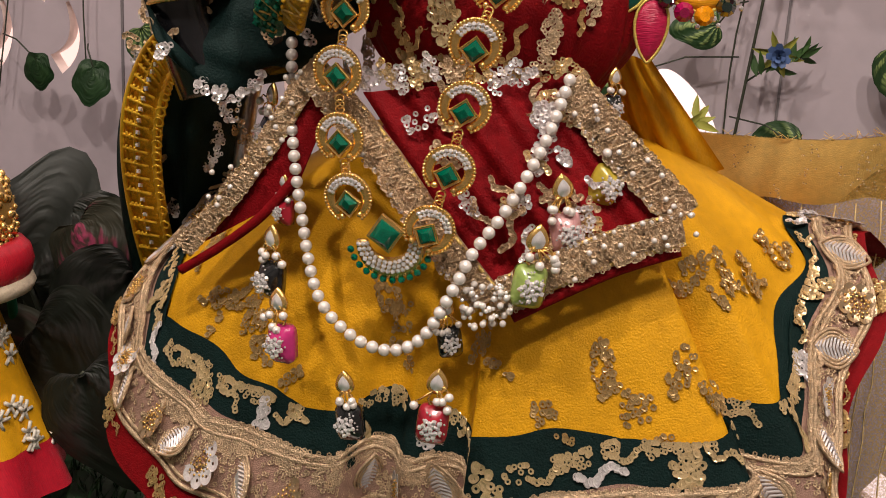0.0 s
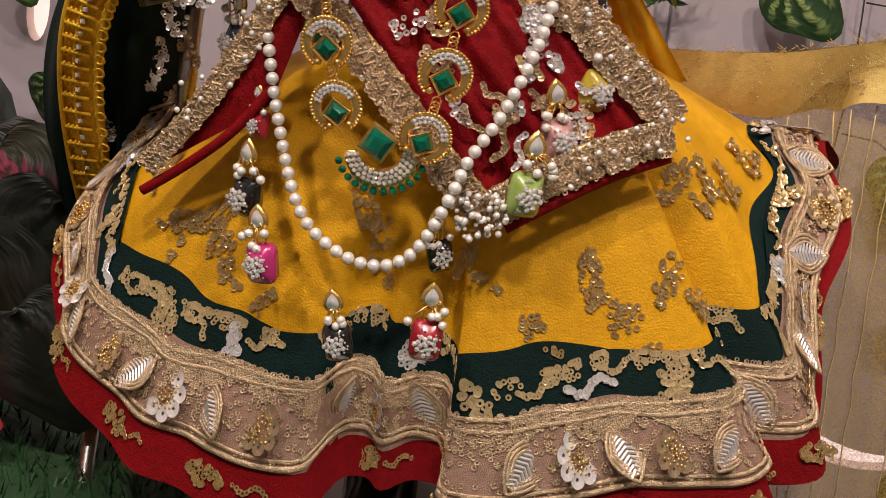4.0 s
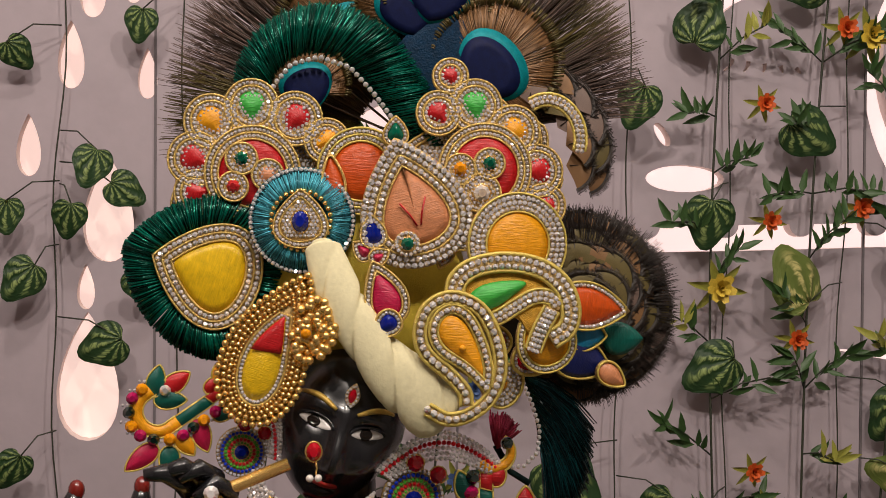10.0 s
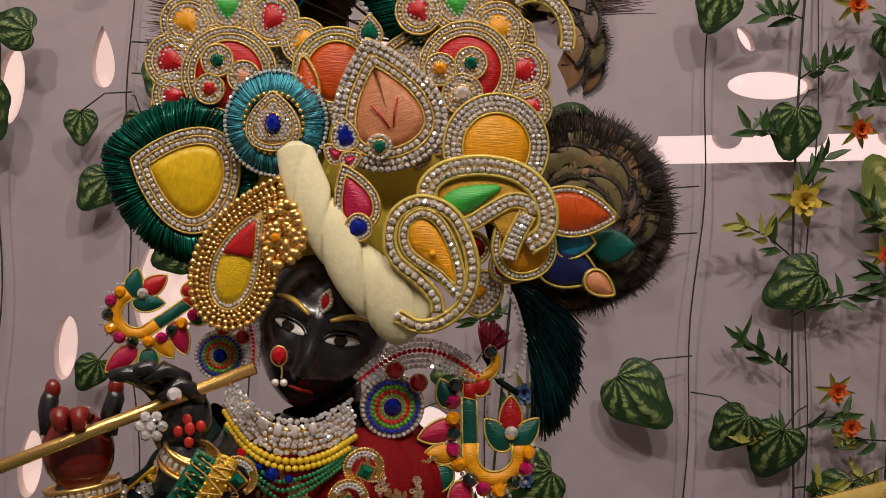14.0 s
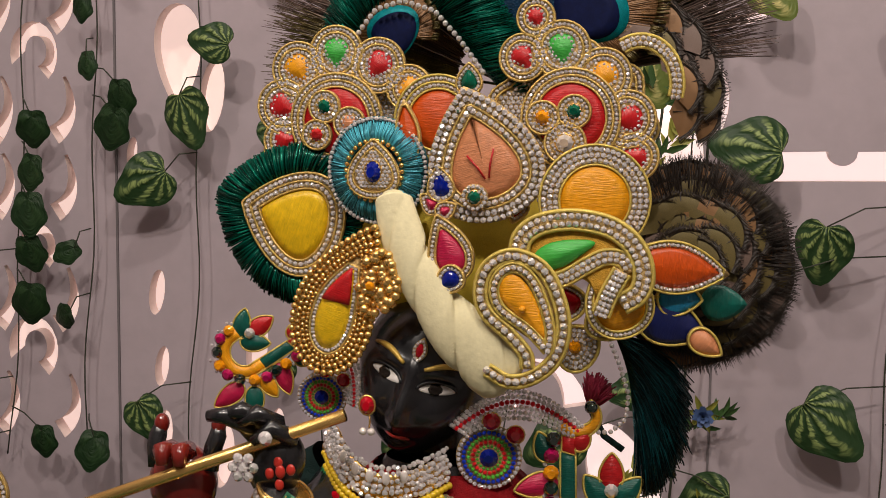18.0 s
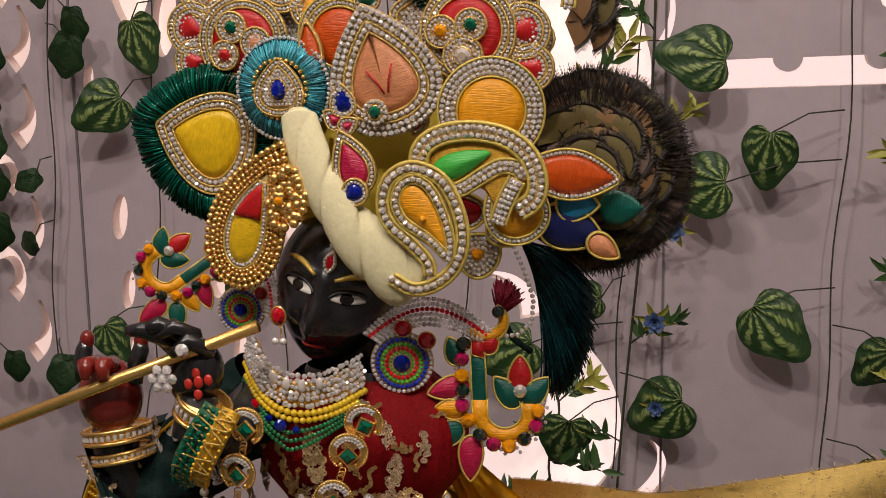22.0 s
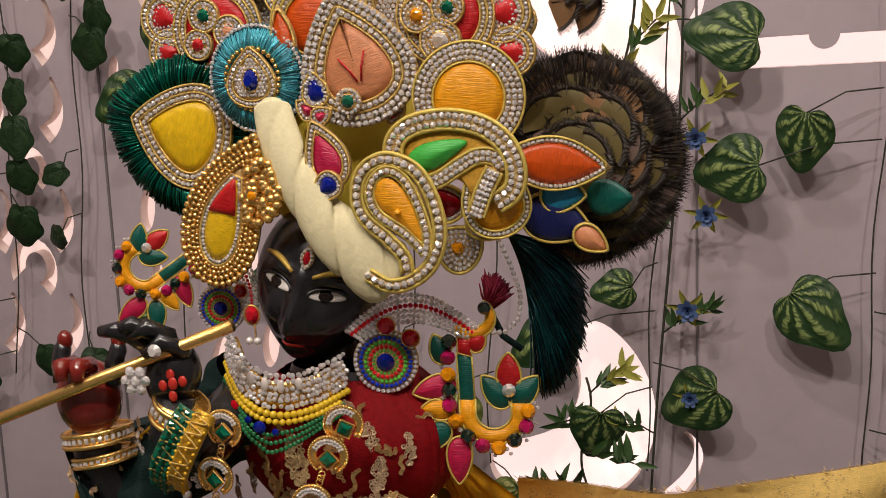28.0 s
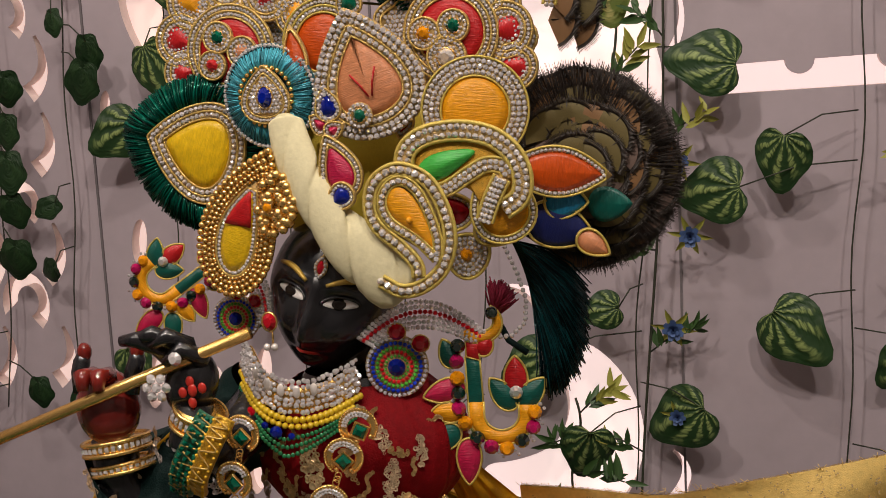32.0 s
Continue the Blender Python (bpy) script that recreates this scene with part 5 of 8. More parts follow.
part("green_silk_drop", dome(Acc(), softened([(x * 0.001, z * 0.001) for x, z in ((64.5, 519.6), (69.5, 526.3), (80.6, 529.6), (97, 529.6), (88.7, 522.6), (78.5, 515.4), (69.2, 514.2))]), 0.0028, 0.0018, 4), SG, p)
patch("yellow_swirl", tear(0.030, 0.044, 36, 0.8, 0.3), SAM, crown, ("cord", "stone", "cord"), w=at(0.109, -0.020, 0.505, 20, 12), stone=0.0011, cordm=YCORD)
patch("yellow_crest", ring_line(0.0265, 44), SAM, crown, ("cord", "stone", "stone", "stone", "cord"), w=at(0.098, -0.004, 0.546, 0, 10), stone=0.00135, cordm=YCORD)
patch("orange_leaf", leaf_line(0.026, 0.056, 36), SO, crown, ("cord", "stone"), w=at(0.143, 0.014, 0.515, -97, 18), stone=0.0011, cordm=YCORD)
for x, z, roll in ((0.0855, 0.4995, 35), (0.1055, 0.4895, -120)):
    patch("red_drop", tear(0.0175, 0.022, 30, 0.7), RUBY, crown, ("cord", "stone"), w=at(x, -0.006, z, roll, 8), stone=0.0009, cordm=YCORD, cord=0.0008, fill_h=0.003)
p = patch("rhinestone_drop", tear(0.022, 0.026, 30, 0.7), None, crown, ("cord", "stone", "stone", "stone"), w=at(0.0895, -0.004, 0.478, 60, 8), stone=0.0012, cordm=YCORD, cord=0.0008)
gem("amber_stone", p, (0, -0.001, 0.002), 0.003, AMBER, 8)
for x, z, w_, h_, m, roll in ((0.147, 0.4995, 0.017, 0.023, satin("sky_blue_silk_thread", (0.01, 0.22, 0.42)), -95), (0.144, 0.487, 0.022, 0.036, satin("navy_silk_thread", (0.006, 0.012, 0.09)), -110), (0.160, 0.478, 0.012, 0.02, SPE, -125)):
    patch("silk_leaf", tear(w_, h_, 30, 0.7), m, crown, ("cord",), w=at(x, 0.026, z, roll, 14), cordm=YCORD, cord=0.0007)
# curl of stones at the outer edge
stone_band("stone_curl", [(116.5 + 17.5 * math.cos(radians(a)), 600 + 21 * math.sin(radians(a))) for a in range(-15, 121, 15)], 0.0062, crown, 0.030, 2, 0.0013)


# ---- feathers ----
def barb_fan(acc, root, a0, a1, length, n, rnd, width=0.00035, spread=0.0, y_jit=0.006, droop=0.0, start=0.25):
    """Thin barbs that run out from a root between two angles."""
    for i in range(n):
        a = radians(a0 + (a1 - a0) * rnd.random())
        ln = length * rnd.uniform(0.86, 1.0)
        y = rnd.uniform(-y_jit, y_jit)
        pts = []
        bend = rnd.uniform(-1, 1) * spread
        for t in (start, 0.6, 0.85, 1.0):
            aa = a + bend * t * t
            pts.append((root[0] + ln * t * math.cos(aa), root[1] + y * t - 0.004 * t, root[2] + ln * t * math.sin(aa) - droop * t * t))
        tube(acc, pts, width, 3, radii=[width, width * 1.3, width, width * 0.5])


fan = thing("peacock_feather_fan", Matrix.Translation((0.047, 0.055, 0.60)), "upright fan of brown peacock feathers with blue eyes", "feather fan")
rnd = random.Random(11)
for k in range(11):
    a = 172 - 15.2 * k
    acc = Acc()
    ln = 0.135 + 0.012 * math.sin(math.pi * k / 10)
    barb_fan(acc, (0.049, 0.062 + 0.003 * (k % 2), 0.600), a - 10, a + 10, ln, 240, rnd, spread=0.07, width=0.00028)
    tube(acc, [(0.049, 0.058, 0.60), (0.049 + ln * 0.8 * math.cos(radians(a)), 0.058, 0.60 + ln * 0.8 * math.sin(radians(a)))], 0.0007, 4)
    part("feather", acc, QUILL if k % 3 else BRONZE, fan, local=False)


def feather_eye(x, y, z, k, roll):
    """The eye of a peacock feather: combed brown barbs, an olive rim, a turquoise ring and a navy heart."""
    w = at(x, y, z, roll)

    def place(nm, acc, m):
        acc.v = [tuple(w @ Vector(p)) for p in acc.v]
        part(nm, acc, m, fan, local=False)

    rnd = random.Random(int(x * 9999) + 3)
    for nm, r0, r1, n, m, zz in (("brown_barb", 0.2, 1.0, 420, EYEBR, 0.0), ("olive_rim", 0.94, 1.10, 200, BRONZE, 0.0006)):
        acc = Acc()
        for i in range(n):
            a = radians(rnd.uniform(-35, 215))
            rr = 0.036 * k * (1 + 0.12 * max(0, math.sin(a)))
            px, py = math.cos(a) * rr, math.sin(a) * rr
            j = rnd.uniform(-0.0004, 0.0004)
            tube(acc, [(px * r0, py * r0 - 0.012 * k * (1 - r0), zz + 0.0003), (px * (r0 + r1) / 2 + j, py * (r0 + r1) / 2 - 0.004 * k * (1 - r0), zz + 0.001 + j), (px * r1, py * r1, zz)], 0.00042, 3)
        place(nm, acc, m)
    for nm, w_, h_, m, dz, dy in (("turquoise_ring", 0.041, 0.042, EYETQ, 0.0016, -0.003), ("navy_heart", 0.035, 0.035, EYENV, 0.0022, -0.005)):
        place(nm, dome(Acc(), moved(tear(w_ * k, h_ * k, 40, 0.55), 0, dy * k, 180), 0.0005, dz, 2, 0.0002), m)


feather_eye(0.045, 0.048, 0.672, 0.76, 12)
feather_eye(0.061, 0.047, 0.680, 0.80, -16)
feather_eye(0.012, 0.055, 0.655, 0.9, 40)
feather_eye(0.090, 0.046, 0.640, 0.9, -48)
feather_eye(-0.008, 0.040, 0.628, 0.6, 20)
part("blue_breast", dome(Acc(), moved(tear(0.060, 0.062, 40, 0.7), 0, 0), 0.002, 0, 3), mat("peacock_blue_feather", (0.002, 0.022, 0.055), 0.6, 0.0, vary=0.5, scale=300, bump=0.6, bump_scale=900, spec=0.15), fan).matrix_basis = PLACED[fan].inverted() @ at(0.066, 0.0465, 0.640)


def fringe_along(name, parent, path, out_of, length, n, material, label, seed, y_mid, y_half, thick=0.00034, along_mix=0.35, jitter=0.2, stuff=True):
    """A dense silk fringe that stands away from a line."""
    acc, rnd = Acc(), random.Random(seed)
    m = len(path) - 1
    for i in range(n):
        t = rnd.random() * m
        k = min(int(t), m - 1)
        f = t - k
        x, z = path[k][0] + (path[k + 1][0] - path[k][0]) * f, path[k][1] + (path[k + 1][1] - path[k][1]) * f
        d = Vector((path[k + 1][0] - path[k][0], path[k + 1][1] - path[k][1])).normalized()
        nrm = Vector((-d.y, d.x)) * out_of
        e = (nrm + d * along_mix).normalized()
        e = Vector((e.x + rnd.uniform(-jitter, jitter), e.y + rnd.uniform(-jitter, jitter))).normalized()
        ln = length(t / m) * rnd.uniform(0.78, 1.0)
        s = rnd.uniform(-1, 1)
        y0, y1 = y_mid + s * y_half * 0.35, y_mid + s * y_half
        tube(acc, [(x, y0, z), (x + e.x * ln * 0.55, y_mid + s * y_half * 1.1, z + e.y * ln * 0.55), (x + e.x * ln, y1 * 0.8 + y_mid * 0.2, z + e.y * ln)], thick, 3, radii=[thick, thick * 1.2, thick * 0.6])
    ob = part(name, acc, material, parent, label, local=False)
    ob["kind"] = "stuff"
    return ob


plume = thing("silk_plume", Matrix.Translation((0.02, 0.02, 0.60)), "arched bottle green silk plume edged with rhinestones", "plume")
ARCH = [(-0.033 + 0.0, 0.612), (-0.031, 0.626), (-0.022, 0.637), (-0.008, 0.641), (0.008, 0.636), (0.021, 0.622), (0.033, 0.606), (0.044, 0.594)]
fringe_along("silk_fringe", plume, [(q.x, q.y) for q in spline([(x, z, 0) for x, z in ARCH], 48)], 1, lambda t: 0.017 + 0.015 * math.sin(math.pi * min(1, t * 0.9 + 0.05)), 4200, FRINGE, "glossy green silk strands", 7, 0.012, 0.011, along_mix=0.5, jitter=0.10, thick=0.00052)
sw = Acc()
for i, pt in enumerate(along([(x, z) for x, z in ARCH[:-1]], 0.0034, False)):
    ball(sw, (pt.x, 0.0, pt.y), 0.0015, 8, 6)
part("rhinestone_edge", sw, STONE, plume, local=False, smooth=False)
part("blue_stone", ball(Acc(), (-0.0335, -0.001, 0.609), 0.0022, 8, 6), SAPH, plume, local=False)
tube(gq := Acc(), [(0.056, 0.028, 0.652), (0.058, 0.024, 0.645), (0.060, 0.022, 0.638)], 0.004, 8, radii=[0.0008, 0.002, 0.0026])
part("gold_beak", gq, GOLD, plume, local=False)

# overlapping scale feathers
DARKB = mat("dark_brown_feather_edge", (0.022, 0.014, 0.010), 0.5, vary=0.4, scale=250)
sf = Acc()
rnd = random.Random(21)
blade = [(0, 0, 0)] + [(k * math.sin(radians(-66 + 132 * i / 16)), k * math.cos(radians(-66 + 132 * i / 16)), z) for k, z in ((0.5, 0.10), (0.9, 0.03)) for i in range(17)]
sf.add(blade, [(0, i + 2, i + 1) for i in range(16)] + [(i + 1, i + 2, i + 19, i + 18) for i in range(16)])
sf.slot = 1
for i in range(60):
    a = radians(-68 + 136 * i / 59)
    r = 1.0 + rnd.uniform(-0.05, 0.06)
    tube(sf, [(0.80 * math.sin(a), 0.80 * math.cos(a), 0.06), (r * math.sin(a), r * math.cos(a), 0.02)], 0.026, 3, radii=[0.02, 0.012])
tube(sf, [(0, 0.1, 0.06), (0, 0.9, 0.06)], 0.018, 4)
SCALES = [mesh_of("scale_feather", sf, [m, DARKB]) for m in (BRONZE, EYEBR, QUILL)]


def scale_row(parent, cx, cz, y, r, a0, a1, n, size, seed):
    rnd = random.Random(seed)
    for i in range(n):
        a = a0 + (a1 - a0) * i / max(1, n - 1)
        x, z = cx + r * math.cos(radians(a)), cz + r * math.sin(radians(a))
        ob = new("scale_feather", SCALES[rnd.choice((0, 0, 1, 2))])
        ob.parent = parent
        ob.matrix_basis = PLACED[parent].inverted() @ at(x, y + rnd.uniform(-0.002, 0.002), z, a - 90 + rnd.uniform(-8, 8), 0, -12, size * rnd.uniform(0.92, 1.06))


side_fan = thing("side_feather_fan", Matrix.Translation((0.147, 0.05, 0.50)), "round fan of overlapping bronze and brown feathers", "feather fan")
part("backing", dome(Acc(), moved(ring_line(0.046, 36), 0, 0), 0.001, 0, 1), DARKB, side_fan).matrix_basis = PLACED[side_fan].inverted() @ at(0.147, 0.066, 0.512)
for r, n, y, sz in ((0.036, 15, 0.060, 0.018), (0.028, 13, 0.056, 0.018), (0.020, 10, 0.052, 0.018), (0.012, 8, 0.048, 0.018), (0.004, 5, 0.044, 0.017)):
    scale_row(side_fan, 0.148, 0.512, y, r, -92, 122, n, sz, int(r * 1000))
tl = Acc()
barb_fan(tl, (0.148, 0.060, 0.512), -92, 122, 0.057, 900, random.Random(9), width=0.00022, start=0.8)
part("barb_edge", tl, DARKB, side_fan, local=False)["kind"] = "stuff"
part("teal_patch", dome(Acc(), moved(tear(0.016, 0.022, 24, 0.7), 0, 0, 0), 0.002, 0, 3), ST, side_fan).matrix_basis = PLACED[side_fan].inverted() @ at(0.167, 0.036, 0.4965, -90)
spray = thing("upper_feather_spray", Matrix.Translation((0.11, 0.05, 0.62)), "curved spray of olive scale feathers", "feather spray")
for r, n, y, sz in ((0.040, 8, 0.050, 0.018), (0.030, 7, 0.046, 0.017)):
    scale_row(spray, 0.100, 0.592, y, r, 112, -8, n, sz, int(r * 900))

tas = thing("side_tassel", Matrix.Translation((0.125, 0.045, 0.47)), "dark teal silk tassel with a rhinestone edge", "tassel")
tacc, rnd = Acc(), random.Random(8)
for i in range(2600):
    t = rnd.random()
    x, z = 0.114 + 0.010 * t + 0.002 * math.sin(3 * t), 0.478 - 0.036 * t
    a = radians(-18 - 50 * t + rnd.gauss(0, 4))
    ln = (0.050 - 0.006 * abs(t - 0.5)) * rnd.uniform(0.88, 1.02)
    s = rnd.uniform(-1, 1)
    pts = []
    for k in (0, 0.35, 0.7, 1.0):
        aa = a - 0.75 * k * (1.05 - 0.6 * t)
        pts.append((x + ln * k * math.cos((a + aa) / 2), 0.045 + s * 0.009 * math.sin(min(1, k * 1.6) * 1.5), z + ln * k * math.sin((a + aa) / 2)))
    tube(tacc, pts, 0.0003, 3, radii=[0.0004, 0.0005, 0.0005, 0.0003])
tagged(part("silk_strand", tacc, mat("dark_teal_silk", (0.002, 0.032, 0.037), 0.24, 0.5, vary=0.4, scale=500, island=0.85), tas, "dark teal silk strands", local=False), kind="stuff")
sw = Acc()
for i, pt in enumerate(along([(0.113, 0.476), (0.119, 0.462), (0.123, 0.449), (0.122, 0.437), (0.115, 0.430), (0.106, 0.429)], 0.0030, False)):
    ball(sw, (pt.x, 0.034, pt.y), 0.0013, 8, 6)
part("rhinestone_edge", sw, STONE, tas, local=False, smooth=False)
rt = thing("red_tassel", Matrix.Translation((0.09, 0.05, 0.45)), "small crimson wool tassel on a dark cord", "tassel")
fringe_along("wool_strand", rt, [(0.093, 0.440), (0.095, 0.436)], 1, lambda t: 0.017, 160, mat("crimson_wool", (0.36, 0.02, 0.06), 0.8, vary=0.3, scale=300), "crimson wool strands", 12, 0.05, 0.006, thick=0.0006, along_mix=-0.9, jitter=0.5)
part("cord", tube(Acc(), [(0.094, 0.05, 0.438), (0.102, 0.048, 0.424), (0.112, 0.046, 0.418)], 0.0018, 8), DGREEN, rt, local=False)

# ---- earrings ----
EARG = mat("green_seed_glass", (0.08, 0.42, 0.04), 0.15, vary=0.3, coat=0.5)

SEEDB = mat("blue_seed_glass", (0.01, 0.04, 0.5), 0.3, vary=0.3, scale=500, spec=0.4)
SEEDR = mat("red_seed_glass", (0.6, 0.006, 0.015), 0.3, vary=0.3, scale=500, spec=0.4)


def earring(m, label, mirror=1):
    """A round jewelled disc with a stone arch, a silk hook, a lotus and a rim of glass beads. Millimetres on its own plane."""
    mm = m @ Matrix.Diagonal((0.001 * mirror, 0.001, 0.001, 1))
    e = thing("earring", m, label, "earring", "earrings")
    loc = PLACED[e].inverted() @ mm

    def put(name, acc, material, smooth=True, parent=None, lb=""):
        acc.v = [tuple(loc @ Vector(p)) for p in acc.v]
        if mirror < 0:
            acc.f = [f[::-1] for f in acc.f]
        return part(name, acc, material, parent or e, lb, smooth)

    disc = put("disc", dome(Acc(), ring_line(16.5, 36), 1.5, 0, 2, 1.5), BACKG)
    for r, br, material in ((15.2, 1.25, STONE), (12.6, 1.2, SEEDB), (10.2, 1.1, EARG), (7.9, 1.15, SEEDR), (5.8, 0.9, EARG)):
        acc = Acc()
        n = int(2 * math.pi * r / (br * 2.05))
        for i in range(n):
            cut_stone(acc, (r * math.cos(2 * math.pi * i / n), r * math.sin(2 * math.pi * i / n), 2.4), br, br * 0.9, 6, i)
        put("stone_ring", acc, material, False, disc)
    put("centre_stone", cut_stone(Acc(), (0, 0, 2.8), 4.6, 3.2, 12), SAPH, False, disc)
    for x, y in ((1, 18.5), (13, 12)):
        put("ruby_stone", cut_stone(Acc(), (x, y, 2.5), 4.4, 3.4, 12), RUBY, False)
        put("setting", tube(Acc(), [(x + 4.6 * math.cos(t), y + 4.6 * math.sin(t), 2.8) for t in [k * 0.52 for k in range(12)]], 0.5, 5, True), GOLD)
    for off, material in ((0, STONE), (2.7, STONE), (5.4, SEEDR), (8.1, STONE), (10.8, STONE), (13.5, STONE)):
        acc = Acc()
        line = [((-19 + off * 0.5) + (66 - off) * t, 8 + (26 - off) * math.sin(math.pi * (0.1 + 0.8 * t))) for t in [k / 30 for k in range(31)]]
        for i, pt in enumerate(along(line, 2.6, False)):
            cut_stone(acc, (pt.x, pt.y, 2.0), 1.35, 1.3, 7, i, Matrix.Rotation(0.25 * math.sin(i * 2.3), 4, "X"))
        put("stone_arch_row", acc, material, False)

    def silk(name, outline, material, z=0.5, h=2.2):
        b = put(name, dome(Acc(), outline, h, z, 3, 0.8), material)
        put("gold_cord", tube(Acc(), [(x, y, z + 0.9) for x, y in outline], 0.65, 5, True), YCORD, True, b)

    def silk_strip(name, line, width, material, z=0.5):
        b = put(name, strip(Acc(), line, width, 0.8, 2.0, z), material)
        for edge in edges_of(line, width):
            put("gold_cord", tube(Acc(), [p + Vector((0, 0, z + 1.0)) for p in edge], 0.7, 5), YCORD, True, b)

    silk_strip("curl", [(44 + 9 * math.cos(radians(a)), 22 + 8 * math.sin(radians(a))) for a in range(-150, 61, 10)], [7.5 - 0.2 * k for k in range(22)], SAM)
    put("jet_bead", ball(Acc(), (50, 27, 3), 3.4, 12, 8), JET)
    silk("stem_red", [(36, 12), (43, 12), (43, 2), (36, 4)], SR)
    silk("stem_teal", [(35.5, 4), (43, 2), (44, -26), (36, -22)], ST)
    silk_strip("hook", [(40, -20)] + [(53 + 13 * math.cos(radians(a)), -27 + 12.5 * math.sin(radians(a))) for a in range(185, 366, 10)] + [(66, -22)], 8.0, SAM)
    for x, y, rot, w_, h_, material in ((61, -6, 0, 9.5, 17, SR), (54, -16, 38, 9.5, 18, ST), (69, -16, -42, 9.5, 18, ST), (24, -14, 105, 10, 20, SPK), (25, -25, 90, 9, 15, SAM), (22, -40, 128, 10, 19, ST), (35, -52, 178, 10, 22, SPK), (27, 6, 20, 8, 14, ST), (46, 10, -30, 7, 11, SR)):
        silk("petal", moved(tear(w_ * 1.15, h_ * 1.15, 24, 0.6), x, y, rot), material)
    put("clear_stone", cut_stone(Acc(), (61, -15, 3), 3.6, 3, 10), STONE, False)
    for i, (x, y) in enumerate(((31, 2), (31, -7), (31, -15), (31, -23), (34, -31), (40, -39), (47, -44), (55, -45), (63, -41), (69, -34), (70, -26), (32, 10))):
        put("glass_bead", cut_stone(Acc(), (x, y, 2), 4.0, 3.8, 10), (PINKG, AMBER, JET)[i % 3], False)
    acc = Acc()
    for i, (x, y) in enumerate(((36, -36), (44, -43), (51, -47), (59, -46), (67, -39), (72, -30), (28, -3), (28, -11), (28, -19), (73, -22))):
        cut_stone(acc, (x, y, 1.5), 1.3, 1.2, 6, i)
        cut_stone(acc, (x + 2, y - 2.4, 1.5), 1.1, 1.1, 6, i)
    put("rhinestone_drop", acc, STONE, False)
    return e


earring(at(0.0472, 0.023, 0.4125, 0, 8), "round jewelled earring with silk hook, lotus and glass beads")
earring(at(-0.039, 0.022, 0.4385, -54, 4, 0, 0.78), "smaller jewelled earring, tilted behind the flute hand", -1)

# ---- embroidery on the skirt ----
def on_skirt(phi, s, lift=0.004, roll=0.0):
    """A plane that lies on the skirt: x along the hem, y up the slope, z out of the cloth."""
    p = skirt_point(phi, s, lift)
    u = (skirt_point(phi + 1.5, s) - skirt_point(phi - 1.5, s)).normalized()
    v = (skirt_point(phi, s - 0.02) - skirt_point(phi, s + 0.02)).normalized()
    n = u.cross(v).normalized()
    v = n.cross(u)
    m = Matrix((u, v, n)).transposed().to_4x4()
    return Matrix.Translation(p) @ m @ Matrix.Rotation(radians(roll), 4, "Z")


def sequin(acc, m, r, n=8, hole=0.36, cup=0.25):
    v = []
    for k, z in ((1.0, cup * r), (hole, 0.0)):
        v += [(r * k * math.cos(2 * math.pi * i / n), r * k * math.sin(2 * math.pi * i / n), z) for i in range(n)]
    v += [(r * math.cos(2 * math.pi * i / n), r * math.sin(2 * math.pi * i / n), cup * r - 0.0003) for i in range(n)]
    acc.add(v, [(i, (i + 1) % n, n + (i + 1) % n, n + i) for i in range(n)] + [(i, 2 * n + i, 2 * n + (i + 1) % n, (i + 1) % n) for i in range(n)], m)


def cluster(acc, plane, shape, n, r, rnd, k=1.0):
    """Overlapping ring sequins that fill a leaf-shaped motif."""
    for i in range(n):
        if shape == "leaf":
            t = rnd.uniform(-1, 1)
            x, y = rnd.uniform(-1, 1) * 0.45 * math.sqrt(1 - t * t), t
        elif shape == "chain":
            t = i / max(1, n - 1) * 2 - 1
            x, y = t * 1.3, 0.25 * math.sin(t * 4) + rnd.uniform(-0.06, 0.06)
        else:
            a, d = rnd.uniform(0, 6.28), math.sqrt(rnd.random())
            x, y = d * math.cos(a), d * math.sin(a) * 0.7
        m = plane @ Matrix.Translation((x * k, y * k, rnd.uniform(0, 0.0008))) @ Matrix.Rotation(rnd.uniform(-0.35, 0.35), 4, "X") @ Matrix.Rotation(rnd.uniform(-0.35, 0.35), 4, "Y")
        sequin(acc, m, r * rnd.uniform(0.85, 1.15))


rnd = random.Random(31)
# sequin motifs on the yellow cloth
for phi, s, roll, k, n in ((-47, 0.50, -40, 0.011, 46), (-40, 0.56, 30, 0.007, 22), (-54, 0.55, -60, 0.008, 26), (-20, 0.40, 10, 0.010, 40), (-16, 0.52, -5, 0.007, 20), (4, 0.47, 0, 0.008, 26), (12, 0.60, 20, 0.005, 14), (23, 0.52, -15, 0.009, 34), (28, 0.60, 30, 0.006, 16), (37, 0.52, -30, 0.009, 28), (41, 0.58, 20, 0.006, 16), (52, 0.36, -40, 0.009, 30), (62, 0.38, -50, 0.009, 30), (72, 0.46, -30, 0.008, 26), (-70, 0.50, 20, 0.008, 26), (84, 0.5, 0, 0.008, 24), (-30, 0.62, 50, 0.005, 12)):
    acc = Acc()
    cluster(acc, on_skirt(phi, s, 0.0012, roll), "leaf" if n > 20 else "round", int(n * 1.5), 0.0013, rnd, k * 1.3)
    cluster(acc, on_skirt(phi + 3, s + 0.05, 0.0012, roll + 60), "leaf", n // 2, 0.0012, rnd, k * 0.7)
    part("sequin_motif", acc, mat("bronze_sequin", (0.55, 0.36, 0.15), 0.28, 0.6, vary=0.4, scale=300), skirt, "bronze sequin motif", smooth=False, local=False)
